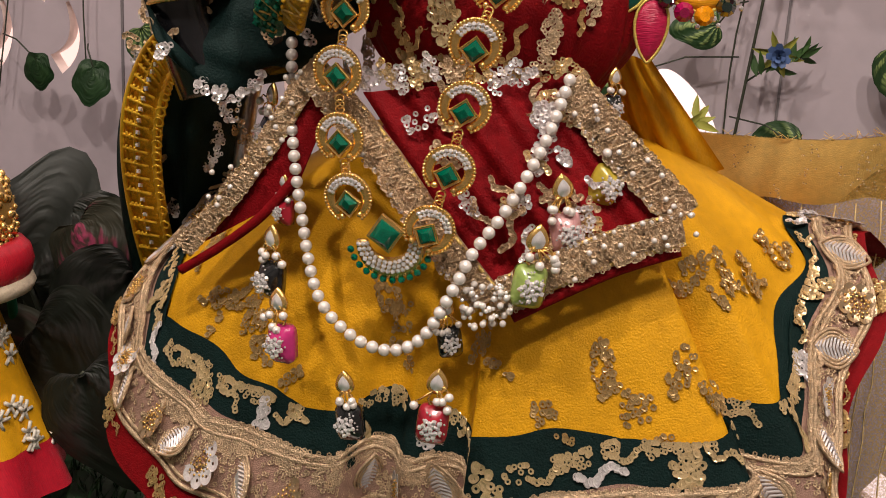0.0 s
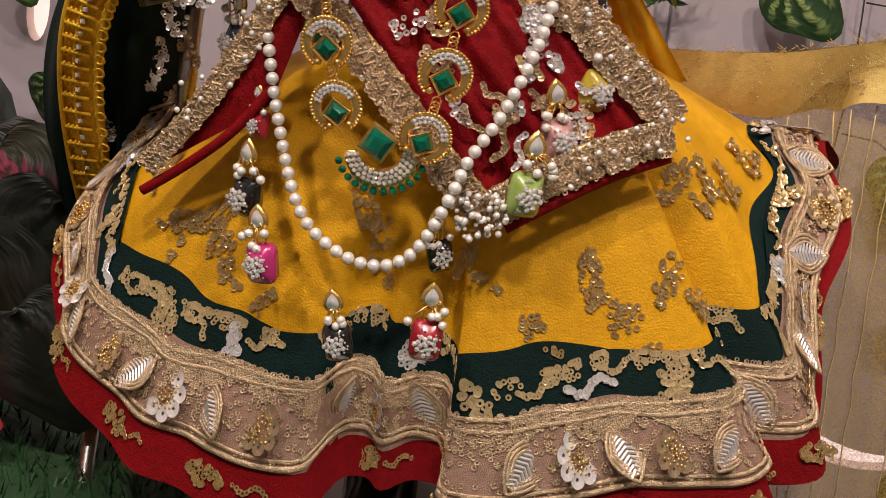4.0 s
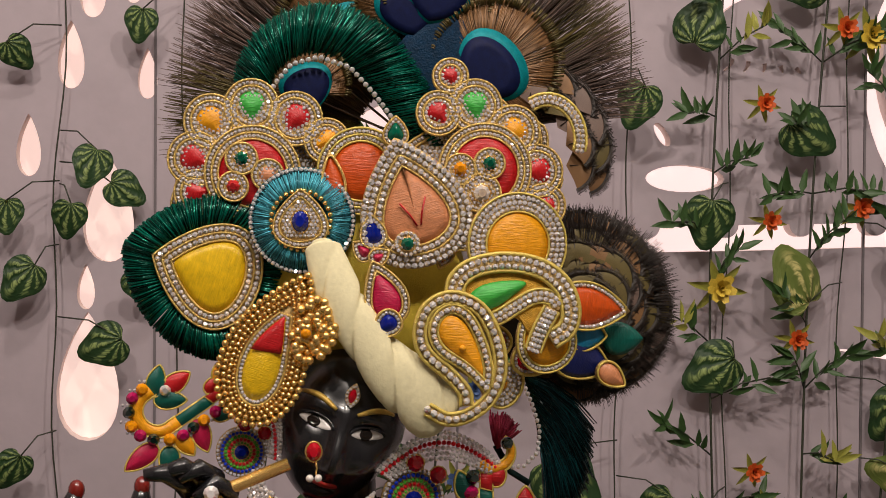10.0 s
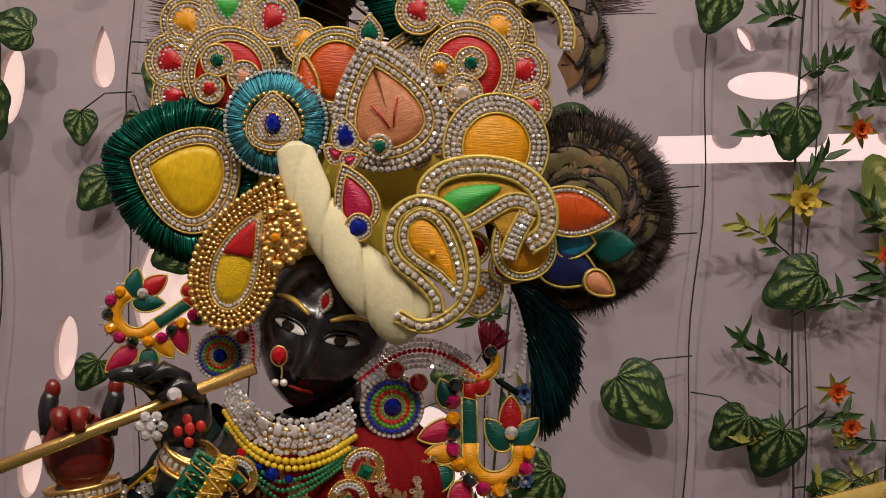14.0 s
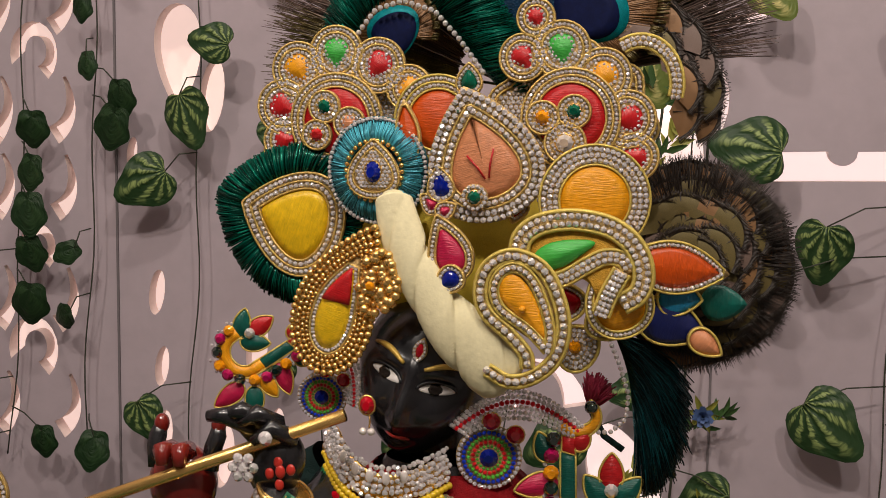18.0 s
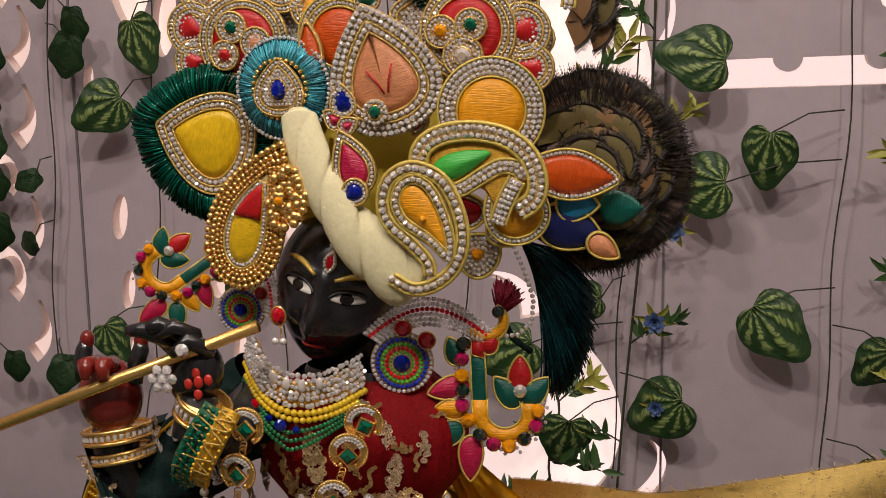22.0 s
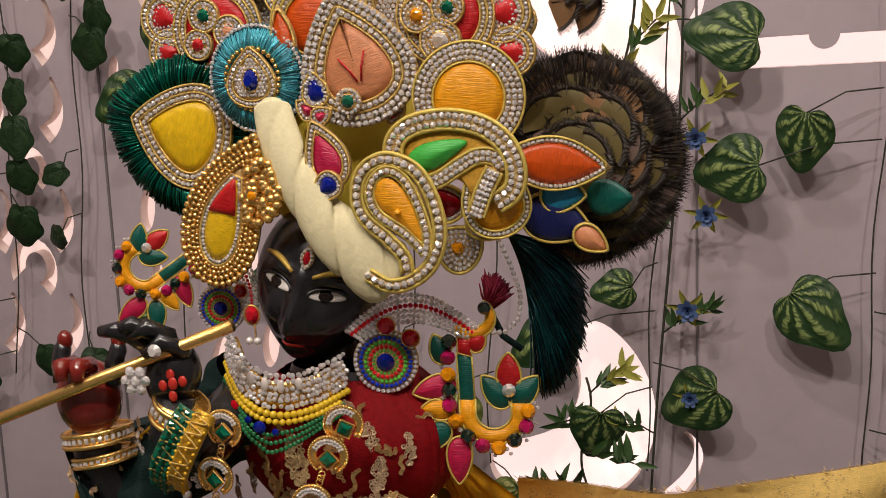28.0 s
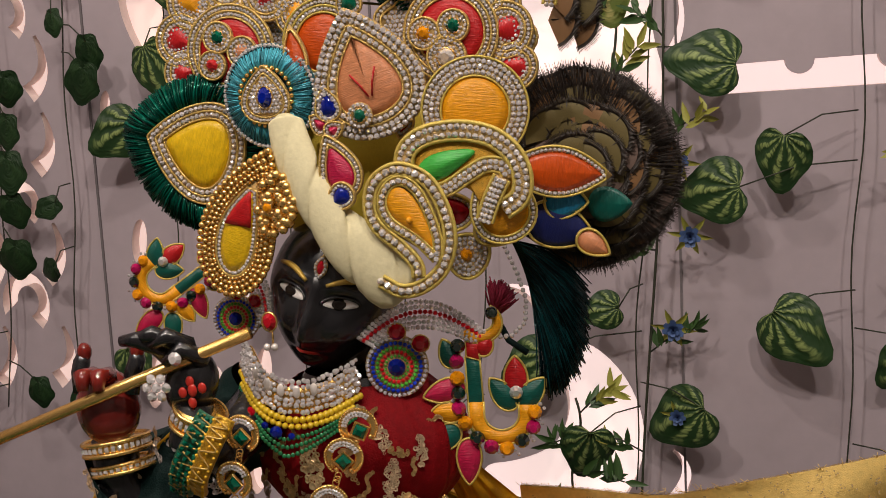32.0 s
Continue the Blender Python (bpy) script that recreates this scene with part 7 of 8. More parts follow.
def charm(x, y, z, colour, roll, yaw, k=1.0, dots=STONE):
    w = at(x, y, z, roll, yaw, 0, k)
    body = part("charm", rounded_block(0.0125, 0.0162, 0.009), colour, neck, "glossy painted charm with a rhinestone flower")
    body.matrix_basis = PLACED[neck].inverted() @ w
    PLACED[body] = w
    rnd = random.Random(int(abs(x) * 99999))
    acc = Acc()
    for i in range(18):
        a, d = i * 2.4, 0.00105 * math.sqrt(i)
        cut_stone(acc, (d * math.cos(a), d * math.sin(a), 0.0066 - 14 * d * d), 0.0011, 0.0012, 6, i)
    for i in range(14):
        a, d = rnd.uniform(0, 6.28), rnd.uniform(0.0045, 0.0068)
        ball(acc, (0.8 * d * math.cos(a), d * math.sin(a), 0.0048), 0.0005, 5, 4)
    part("rhinestone_flower", acc, dots, body, smooth=False)
    part("gold_ring", tube(Acc(), [(0.0028 * math.cos(t), 0.0105 + 0.0032 * math.sin(t), 0.001) for t in [q * 0.6283 for q in range(10)]], 0.0005, 5, True), GOLD, body)
    dr = dome(Acc(), moved(tear(0.0078, 0.0105, 22, 0.8), 0, 0.0185), 0.001, 0.001, 2, 0.0012)
    part("gold_drop", dr, GOLD, body)
    part("clear_stone", dome(Acc(), moved(tear(0.0048, 0.0068, 18, 0.8), 0, 0.0182), 0.0012, 0.0026, 2, 0.0004), STONE, body, smooth=False)
    for i in range(5):
        px, py = rnd.uniform(-0.009, 0.009), rnd.uniform(0.006, 0.013)
        part("seed_pearl", ball(Acc(), (px, py, 0.003), 0.0019, 8, 6), PEARL, body)
        part("wire_link", tube(Acc(), [(px, py + 0.0015, 0.003), (px * 0.6, py + 0.004, 0.0035), (0, 0.0155, 0.002)], 0.0004, 4), GOLD, body)


CB = mat("black_glazed_charm", (0.010, 0.011, 0.012), 0.15, vary=0.2, coat=0.8)
CP, CR = mat("magenta_glazed_charm", (0.52, 0.03, 0.18), 0.2, vary=0.1, coat=0.8), mat("red_glazed_charm", (0.36, 0.014, 0.03), 0.2, vary=0.1, coat=0.8)
CG, CY = mat("pale_green_glazed_charm", (0.30, 0.40, 0.10), 0.2, vary=0.12, coat=0.8), mat("olive_yellow_glazed_charm", (0.46, 0.34, 0.04), 0.2, vary=0.12, coat=0.8)
CRO, CGY = mat("rose_glazed_charm", (0.55, 0.28, 0.28), 0.2, vary=0.1, coat=0.8), mat("slate_glazed_charm", (0.05, 0.055, 0.08), 0.2, vary=0.2, coat=0.8)
for x, y, z, m, roll, yaw, k in ((-0.0584, -0.014, 0.2530, CB, -4, -25, 1.0), (-0.0498, -0.024, 0.2300, CP, 4, -15, 1.0), (-0.0175, -0.034, 0.2046, CB, 8, -5, 0.92), (0.0159, -0.034, 0.2087, CR, -4, 5, 1.0), (0.0180, -0.020, 0.2382, CB, 10, 20, 0.8), (0.0481, -0.024, 0.2660, CG, -6, 20, 1.05), (0.0588, -0.008, 0.2846, CRO, 10, 25, 1.0), (0.0713, 0.006, 0.3013, CY, -16, 30, 1.05), (-0.0698, 0.014, 0.3074, CGY, -10, -40, 0.95), (-0.0560, -0.006, 0.2800, CR, 0, -30, 0.7), (0.0700, 0.016, 0.3300, CB, 0, 40, 0.7)):
    charm(x, y, z, m, roll, yaw, k)

# ---- collar, bangles and small jewels ----
collar = thing("collar", Matrix.Translation((0.0, -0.02, 0.41)), "broad rhinestone collar with yellow and green bead strands", "necklace")


def collar_at(t, drop):
    k = 1 + 3.2 * drop
    return Vector((-0.0015 + 0.030 * k * t + 0.0015 * drop * 100 * 0.01, -0.030 - 0.25 * drop + 0.036 * t * t, 0.4165 + 0.009 * t * t - drop - 0.006 * t))


for row in range(6):
    acc = Acc()
    pts = [collar_at(-1 + 2 * i / 40, 0.0028 * row) for i in range(41)]
    for i, p in enumerate(along(pts, 0.0029, False)):
        j = random.Random(i * 7 + row)
        cut_stone(acc, (p.x + j.uniform(-0.0005, 0.0005), p.y - j.uniform(0, 0.0012), p.z + j.uniform(-0.0006, 0.0006)), j.uniform(0.0011, 0.00165), 0.0016, 7, i, Matrix.Rotation(radians(90 + j.uniform(-30, 30)), 4, "X") @ Matrix.Rotation(j.uniform(-0.5, 0.5), 4, "Y"))
    part("rhinestone_row", acc, STONE, collar, smooth=False, local=False)
part("band", ribbon([collar_at(t, 0.0092) + Vector((0, 0.0016, 0)) for t in (-0.98, -0.6, -0.2, 0.2, 0.6, 0.98)], 0.013, 0.0006), GOLD, collar, local=False)
YLC = mat("bright_yellow_cord", (0.85, 0.5, 0.03), 0.4, 0.35, vary=0.25, scale=300)
YB, GBD = mat("yellow_seed_bead", (0.62, 0.42, 0.02), 0.25, vary=0.15, scale=200, coat=0.3), mat("green_seed_bead", (0.02, 0.17, 0.06), 0.25, vary=0.3, scale=200, coat=0.3)
pearl_row(collar, [collar_at(t, 0.0178) for t in (-1, -0.6, -0.2, 0.2, 0.6, 1)], 0.0019, 0.0034, "yellow_bead", YB)
pearl_row(collar, [collar_at(t, 0.0208) + Vector((0, -0.001, 0)) for t in (-0.92, -0.6, -0.2, 0.2, 0.6, 0.9)], 0.0017, 0.0033, "yellow_bead", YB)
for k in range(3):
    acc = Acc()
    pts = [collar_at(t, 0.0222 + 0.0018 * k + 0.012 * (1 - abs(t)) ** 1.5 * (0.4 + 0.2 * k)) + Vector((0, -0.002 + 0.001 * math.sin(9 * t + k), 0)) for t in [-0.95 + 1.9 * i / 30 for i in range(31)]]
    for p in along(pts, 0.0024, False):
        ball(acc, tuple(p), 0.0012, 7, 5)
    part("green_bead_strand", acc, GBD, collar, local=False)
acc = Acc()
for i, t in enumerate((-0.55, -0.3, -0.05, 0.2, 0.45)):
    ball(acc, tuple(collar_at(t, 0.004) + Vector((0, -0.003, 0))), 0.002, 10, 8, 1, 1, 1.6)
part("pearl_drop_row", acc, PEARL, collar, local=False)
for t, d, m, r in ((-0.12, 0.024, SAPH, 0.0032), (0.12, 0.0245, SAPH, 0.0018), (-0.32, 0.0235, SAPH, 0.0018), (-0.62, 0.024, RUBY, 0.0028)):
    p = collar_at(t, d) + Vector((0, -0.004, 0))
    part("blue_stone" if m is SAPH else "red_bead", cut_stone(Acc(), tuple(p), r, r * 0.9, 10, 0, Matrix.Rotation(radians(90), 4, "X")), m, collar, smooth=False, local=False)


def bangle(name, c, axis, r, width, label, stones=True):
    b = thing(name, Matrix.Translation(c), label, "bangle", "bangles")
    z = Vector(axis).normalized()
    x = z.cross(Vector((0, 1, 0))).normalized()
    y = z.cross(x)
    for k in (-0.5, 0.5):
        part("gold_rim", tube(Acc(), [Vector(c) + x * r * math.cos(t) + y * r * math.sin(t) + z * k * width for t in [q * math.pi / 18 for q in range(36)]], 0.0012, 8, True), GOLD, b, local=False)
    part("band", tube(Acc(), [Vector(c) + z * (k * width) for k in (-0.5, 0.5)], r * 0.98, 32), GOLD, b, local=False)
    acc = Acc()
    n = int(2 * math.pi * r / 0.0034)
    for i in range(n):
        a = 2 * math.pi * i / n
        o = x * math.cos(a) + y * math.sin(a)
        m = Matrix((y * math.cos(a) - x * math.sin(a), z, o)).transposed().to_4x4()
        cut_stone(acc, tuple(Vector(c) + o * r * 0.985), 0.0015, 0.0012, 4, math.pi / 4, m, 1.0, width / 0.0042)
    part("rhinestone_row", acc, STONE, b, smooth=False, local=False)
    return b


bangle("bangle", (-0.1025, -0.002, 0.3755), (-0.15, 0.1, 1), 0.0175, 0.006, "gold bangle set with square rhinestones on the raised wrist")
bangle("bangle", (-0.1005, 0.0, 0.3635), (-0.2, 0.1, 1), 0.0165, 0.004, "narrow gold bangle below a broader one")
bangle("bangle", (-0.0475, -0.017, 0.3955), (0.45, -0.2, 1), 0.0135, 0.009, "broad rhinestone bracelet with gold rims")
cuff = thing("sleeve_cuff", Matrix.Translation((-0.045, -0.02, 0.375)), "sleeve cuff of green bead rows and yellow gold lace", "cuff")
for off, w_, m, nm in ((0.0, 0.013, mat("green_beaded_band", (0.02, 0.13, 0.07), 0.35, 0.2, vary=0.6, scale=400, bump=0.8, bump_scale=900), "green_band"), (0.012, 0.010, mat("yellow_gold_band", (0.62, 0.36, 0.03), 0.4, 0.4, vary=0.4, scale=400, bump=0.8, bump_scale=900), "gold_band")):
    path = [(-0.063 + off, -0.012 - off * 0.5, 0.354 + off * 0.2), (-0.055 + off, -0.026 - off * 0.5, 0.370), (-0.042 + off * 0.9, -0.032 - off * 0.4, 0.390), (-0.036 + off * 0.8, -0.028 - off * 0.3, 0.400)]
    b = part(nm, ribbon(path, w_, 0.002), m, cuff, local=False)
    acc = Acc()
    for i, p in enumerate(along(spline(path, 60), 0.0042, False)):
        for k in (-1, 0, 1):
            if nm == "green_band":
                cut_stone(acc, tuple(p + Vector((k * 0.0032, -0.0028, -k * 0.002))), 0.0018, 0.0012, 4, 0.2, Matrix.Rotation(radians(90), 4, "X"))
            else:
                ball(acc, tuple(p + Vector((k * 0.0036, -0.0026, -k * 0.0024))), 0.0009, 7, 5)
    part("bead_row", acc, EMERALD if nm == "green_band" else YLC, b, smooth=False, local=False)
    part("gold_cord", zigzag(path, w_ * 0.8, 7, 0.0005, 0.003), CORD, b, local=False)
ring = thing("finger_ring", at(-0.0622, -0.030, 0.4145), "flower-shaped rhinestone ring on the black hand", "ring", "finger rings")
for k in range(7):
    a, d = (0, 0) if k == 6 else (k * math.pi / 3, 0.0052)
    part("clear_stone", cut_stone(Acc(), (d * math.cos(a), d * math.sin(a), 0.001), 0.0026, 0.0024, 8), STONE, ring, smooth=False)
ring = thing("finger_ring", at(-0.0515, -0.029, 0.4290), "drop-shaped clear stone ring on the black hand", "ring", "finger rings")
part("clear_stone", cut_stone(Acc(), (0, 0, 0.001), 0.0036, 0.0028, 10), STONE, ring, smooth=False)
nose = thing("nose_jewel", at(-0.0045, -0.020, 0.4455), "ruby nose jewel with hanging seed pearls", "nose jewel")
part("ruby_stone", cut_stone(Acc(), (0, 0, 0), 0.0040, 0.003, 10, 0, None, 0.9, 1.15), RUBY, nose, smooth=False)
part("gold_rim", tube(Acc(), [(0.0038 * math.cos(t), 0.0047 * math.sin(t), 0.0004) for t in [q * 0.524 for q in range(12)]], 0.0006, 5, True), GOLD, nose)
part("gold_wire", tube(Acc(), [(0.001, -0.004, 0), (0.0015, -0.008, 0.001), (0.001, -0.011, 0.0)], 0.0005, 5), GOLD, nose)
for dx in (-0.0018, 0.0022):
    part("seed_pearl", ball(Acc(), (dx, -0.0125, 0.001), 0.0019, 10, 8), PEARL, nose)
tk = face_point(0.0005, 0.019, 0.0012)
brow_mark = thing("brow_jewel", at(tk.x, tk.y, tk.z, -16, -10, -8), "small red forehead jewel ringed with rhinestones", "forehead jewel")
patch("jewel", leaf_line(0.0075, 0.0135, 24), RUBY, brow_mark, ("stone",), stone=0.0009, lift=0.0008, fill_h=0.001)

# ---- scarf of golden net ----
def net_material():
    m = bpy.data.materials.new("sheer_golden_net")
    m.use_nodes = True
    nt = m.node_tree
    b = nt.nodes["Principled BSDF"]
    b.inputs["Base Color"].default_value = (0.46, 0.30, 0.07, 1)
    b.inputs["Roughness"].default_value = 0.6
    tc, wv = nt.nodes.new("ShaderNodeTexCoord"), nt.nodes.new("ShaderNodeTexNoise")
    wv.inputs["Scale"].default_value = 900
    rp = nt.nodes.new("ShaderNodeMapRange")
    rp.inputs[1].default_value, rp.inputs[2].default_value, rp.inputs[3].default_value, rp.inputs[4].default_value = 0.35, 0.65, 0.36, 0.7
    nt.links.new(tc.outputs["Object"], wv.inputs["Vector"])
    nt.links.new(wv.outputs["Fac"], rp.inputs[0])
    nt.links.new(rp.outputs[0], b.inputs["Alpha"])
    return m


SHEER = net_material()
scarf = thing("net_scarf", Matrix.Translation((0.3, 0.06, 0.33)), "golden net scarf with a dense border, stretched beside the statue", "scarf")
ST_ = [(0.085, 0.16, 0.300), (0.125, 0.150, 0.301), (0.163, 0.132, 0.306), (0.190, 0.120, 0.313), (0.215, 0.114, 0.319), (0.256, 0.108, 0.330), (0.310, 0.105, 0.346), (0.388, 0.115, 0.364), (0.485, 0.125, 0.382), (0.620, 0.145, 0.398), (0.85, 0.18, 0.41)]
top_line = spline(ST_, 90)


def hang(depth, y_off, fold):
    def fn(u, v):
        p = top_line[min(89, int(round(u * 89)))]
        return (p.x + 0.004 * v * math.sin(30 * u), p.y + y_off + fold * v * math.sin(46 * u) + 0.003 * math.sin(17 * u + 3 * v), p.z - depth * v + 0.0016 * math.sin(55 * u) * v)
    return fn


band_acc = Acc()
for off in (0.0, 0.0016):
    grid_mesh(band_acc, hang(0.030, off, 0.002), 89, 8, False)
part("dense_border", band_acc, NET, scarf, "dense golden woven border", local=False)
part("sheer_net", grid_mesh(Acc(), hang(0.245, 0.004, 0.006), 89, 40, False), SHEER, scarf, "sheer golden net", local=False)
rnd = random.Random(71)
for i in range(24):
    u = 0.06 + 0.92 * i / 23
    fn = hang(0.245, 0.002, 0.006)
    part("metallic_thread", tube(Acc(), [(Vector(fn(u, v)) + Vector((0.02 * v * (0.5 - u) + 0.0008 * math.sin(40 * v + i), -0.001, 0))) for v in [0.126 + 0.874 * k / 14 for k in range(15)]], 0.0004, 4), mat("golden_thread", (0.8, 0.6, 0.28), 0.45, 0.2, vary=0.2), scarf, local=False)
acc = Acc()
for i in range(90):
    u, v = rnd.uniform(0, 0.8), rnd.uniform(0.1, 0.9)
    p = Vector(hang(0.030, -0.001, 0.002)(u, v))
    for k in range(5):
        sequin(acc, at(p.x + rnd.uniform(-0.003, 0.003), p.y - 0.0012, p.z + rnd.uniform(-0.003, 0.003)), 0.0005, 6)
tagged(part("glitter_speck", acc, SEQG, scarf, smooth=False, local=False), kind="stuff")
acc = Acc()
for i in range(160):
    u = rnd.random()
    p = top_line[int(u * 88)]
    tube(acc, [p, p + Vector((rnd.uniform(-0.006, 0.006), rnd.uniform(-0.002, 0.002), rnd.uniform(0.0, 0.004)))], 0.00018, 3)
tagged(part("frayed_edge", acc, NET, scarf, local=False), kind="stuff")
bow = thing("yellow_drape", Matrix.Translation((0.09, 0.05, 0.31)), "mustard yellow cloth end tucked behind the waist", "drape")
part("cloth", sheet(((0.060, 0.055, 0.350), (0.082, 0.060, 0.345), (0.118, 0.100, 0.294), (0.080, 0.080, 0.280)), 0.010, fold=0.002), YELLOW, bow, local=False)

# ---- green shawl over the arm ----
shawl = thing("green_shawl", Matrix.Translation((-0.11, 0.0, 0.30)), "bottle green shawl with yellow gold lace border over the arm", "shawl")
RC = [(-0.060, 0.020, 0.385), (-0.078, 0.030, 0.365), (-0.098, 0.045, 0.340), (-0.110, 0.062, 0.315), (-0.112, 0.066, 0.285), (-0.120, 0.078, 0.258), (-0.136, 0.088, 0.222)]
LC = [(-0.078, 0.014, 0.376), (-0.100, 0.022, 0.358), (-0.122, 0.026, 0.340), (-0.139, 0.032, 0.318), (-0.147, 0.044, 0.290), (-0.150, 0.062, 0.252), (-0.152, 0.080, 0.214)]
rs, ls = spline(RC, 41), spline(LC, 41)
acc = Acc()
for off in (0.0, 0.0016):
    def drape(u, v):
        p = ls[round(v * 40)].lerp(rs[round(v * 40)], u)
        return (p.x, p.y - 0.008 * math.sin(math.pi * u) - 0.004 * math.sin(9 * u + 4 * v) + off, p.z + 0.003 * math.sin(6 * u))
    grid_mesh(acc, drape, 30, 40, False)
part("cloth", acc, DGREEN, shawl, "bottle green cloth", local=False)
acc = Acc()
ol = spline([(-0.098, 0.030, 0.370), (-0.132, 0.040, 0.356), (-0.154, 0.052, 0.332), (-0.172, 0.062, 0.296), (-0.180, 0.074, 0.255), (-0.178, 0.090, 0.210)], 41)
slv = [(-0.028, 0.030, 0.392), (-0.046, 0.030, 0.376), (-0.066, 0.024, 0.360), (-0.086, 0.014, 0.345), (-0.101, 0.004, 0.340), (-0.105, 0.001, 0.352)]


def sleeve(u, v):
    q = spline(slv, 41)[round(v * 40)]
    a = 2 * math.pi * u
    r = 0.0225 - 0.004 * v + 0.0016 * math.sin(3 * a + 20 * v) + 0.001 * math.sin(5 * a - 33 * v)
    return (q.x + r * 0.75 * math.sin(a), q.y + r * math.cos(a) * 0.95, q.z - r * 0.85 * math.sin(a))


arm_sleeve = part("sleeve", grid_mesh(Acc(), sleeve, 40, 40), DGREEN, shawl, "bottle green cloth wrapped round the arm", local=False)
rnd = random.Random(87)
for k in range(26):
    u, v = rnd.uniform(0.34, 0.72), rnd.uniform(0.25, 0.9)
    q, al = sleeve(u, v), 2 * math.pi * u
    acc = Acc()
    cluster(acc, at(q[0] + 0.0016 * math.sin(al), q[1] + 0.0022 * math.cos(al), q[2] - 0.0016 * math.sin(al), rnd.uniform(0, 180), 40 * math.sin(al)), rnd.choice(("leaf", "chain", "round")), rnd.randint(8, 26), 0.0013, rnd, rnd.uniform(0.003, 0.0055))
    part("sequin_motif", acc, rnd.choice((LACE, SEQS, SEQS)), arm_sleeve, smooth=False, local=False)
for off in (0.0, 0.0016):
    def drape2(u, v):
        p = ol[round(v * 40)].lerp(ls[round(v * 40)], u)
        return (p.x, p.y - 0.012 * math.sin(math.pi * u) - 0.004 * math.sin(7 * u + 5 * v) + off, p.z)
    grid_mesh(acc, drape2, 16, 40, False)
part("cloth", acc, DGREEN, shawl, "bottle green cloth", local=False)
BP = [(-0.066, -0.012, 0.382), (-0.080, -0.013, 0.369), (-0.096, -0.012, 0.355), (-0.116, -0.004, 0.342), (-0.134, 0.018, 0.326), (-0.142, 0.024, 0.306), (-0.147, 0.034, 0.280), (-0.150, 0.050, 0.248), (-0.151, 0.068, 0.216)]
YGL = mat("bright_yellow_lace", (0.78, 0.42, 0.012), 0.45, 0.25, vary=0.4, scale=400, bump=0.8, bump_scale=900)
YLC = mat("bright_yellow_cord", (0.85, 0.5, 0.03), 0.4, 0.35, vary=0.25, scale=300)
b = part("gold_border", ribbon(BP, lambda t: 0.011 + 0.008 * min(1, t * 2.2), 0.0015, n=70), YGL, shawl, "yellow gold lace border", local=False)
for k, r in ((-0.42, 0.0012), (0.42, 0.0012), (0.1, 0.0008)):
    pts = spline(BP, 90)
    edge = []
    for i, p in enumerate(pts):
        d = (pts[min(i + 1, 89)] - pts[max(i - 1, 0)]).normalized()
        edge.append(p + d.cross(Vector((0, -1, 0))).normalized() * (k * (0.011 + 0.008 * min(1, i / 40))) + Vector((0, -0.002, 0)))
    part("yellow_cord", tube(Acc(), edge, r, 6), YLC, b, local=False)
lad = Acc()
loops = Acc()
pts = spline(BP, 34)
for i in range(1, 33):
    p, d = pts[i], (pts[i + 1] - pts[i - 1]).normalized()
    side = d.cross(Vector((0, -1, 0))).normalized()
    w_ = (0.011 + 0.008 * min(1, i / 15)) * 0.42
    o = Vector((0, -0.0028, 0))
    tube(lad, [p - side * w_ * 0.6 + o, p + side * w_ * 0.9 + o], 0.0008, 5)
    for k in range(3):
        tube(lad, [p + side * w_ * (0.2 + 0.25 * k) - d * 0.0016 + o, p + side * w_ * (0.2 + 0.25 * k) + d * 0.0016 + o], 0.0007, 4)
    c = p - side * w_ * 1.15 + o
    tube(loops, [c + (side * math.cos(q) + d * math.sin(q)) * 0.0022 for q in [k * 0.785 for k in range(8)]], 0.0006, 4, True)
part("yellow_rung", lad, YLC, b, local=False)
sq = Acc()
for i in range(1, 33):
    cut_stone(sq, tuple(pts[i].lerp(pts[i + 1], 0.5) + Vector((0, -0.003, 0))), 0.0015, 0.0013, 4, 0.8, Matrix.Rotation(radians(90), 4, "X"))
part("rhinestone_row", sq, STONE, b, smooth=False, local=False)
tagged(part("loop_edging", loops, YLC, b, local=False), kind="stuff")
rnd = random.Random(81)
for k, (x, z) in enumerate(((-0.052, 0.372), (-0.064, 0.378), (-0.070, 0.364), (-0.084, 0.356), (-0.092, 0.348), (-0.060, 0.360))):
    acc = Acc()
    cluster(acc, at(x, 0.002 - 0.3 * (x + 0.05) * -1 - 0.012, z, 50 + 20 * k), "leaf", 40, 0.0013, rnd, 0.008)
    part("sequin_motif", acc, SEQS if k % 2 else LACE, shawl, "silver sequin motif", smooth=False, local=False)
for x, z, k, n, roll in ((-0.090, 0.350, 0.010, 50, 40), (-0.108, 0.318, 0.012, 60, 10), (-0.120, 0.292, 0.012, 60, -10), (-0.114, 0.268, 0.013, 70, 0), (-0.124, 0.246, 0.011, 50, 20), (-0.076, 0.366, 0.009, 40, 60), (-0.160, 0.325, 0.012, 60, 20), (-0.166, 0.295, 0.013, 70, 0), (-0.164, 0.265, 0.012, 60, 10), (-0.104, 0.300, 0.008, 34, 30), (-0.148, 0.338, 0.008, 30, 60), (-0.160, 0.242, 0.010, 40, 90)):
    acc = Acc()
    cluster(acc, at(max(x, -0.146), 0.024 + (0.374 - z) * 0.42 - 0.008, z, roll), "leaf", n, 0.0012, rnd, k)
    part("sequin_motif", acc, SEQS if n == 60 else LACE, shawl, "silver and bronze sequin motif", smooth=False, local=False)

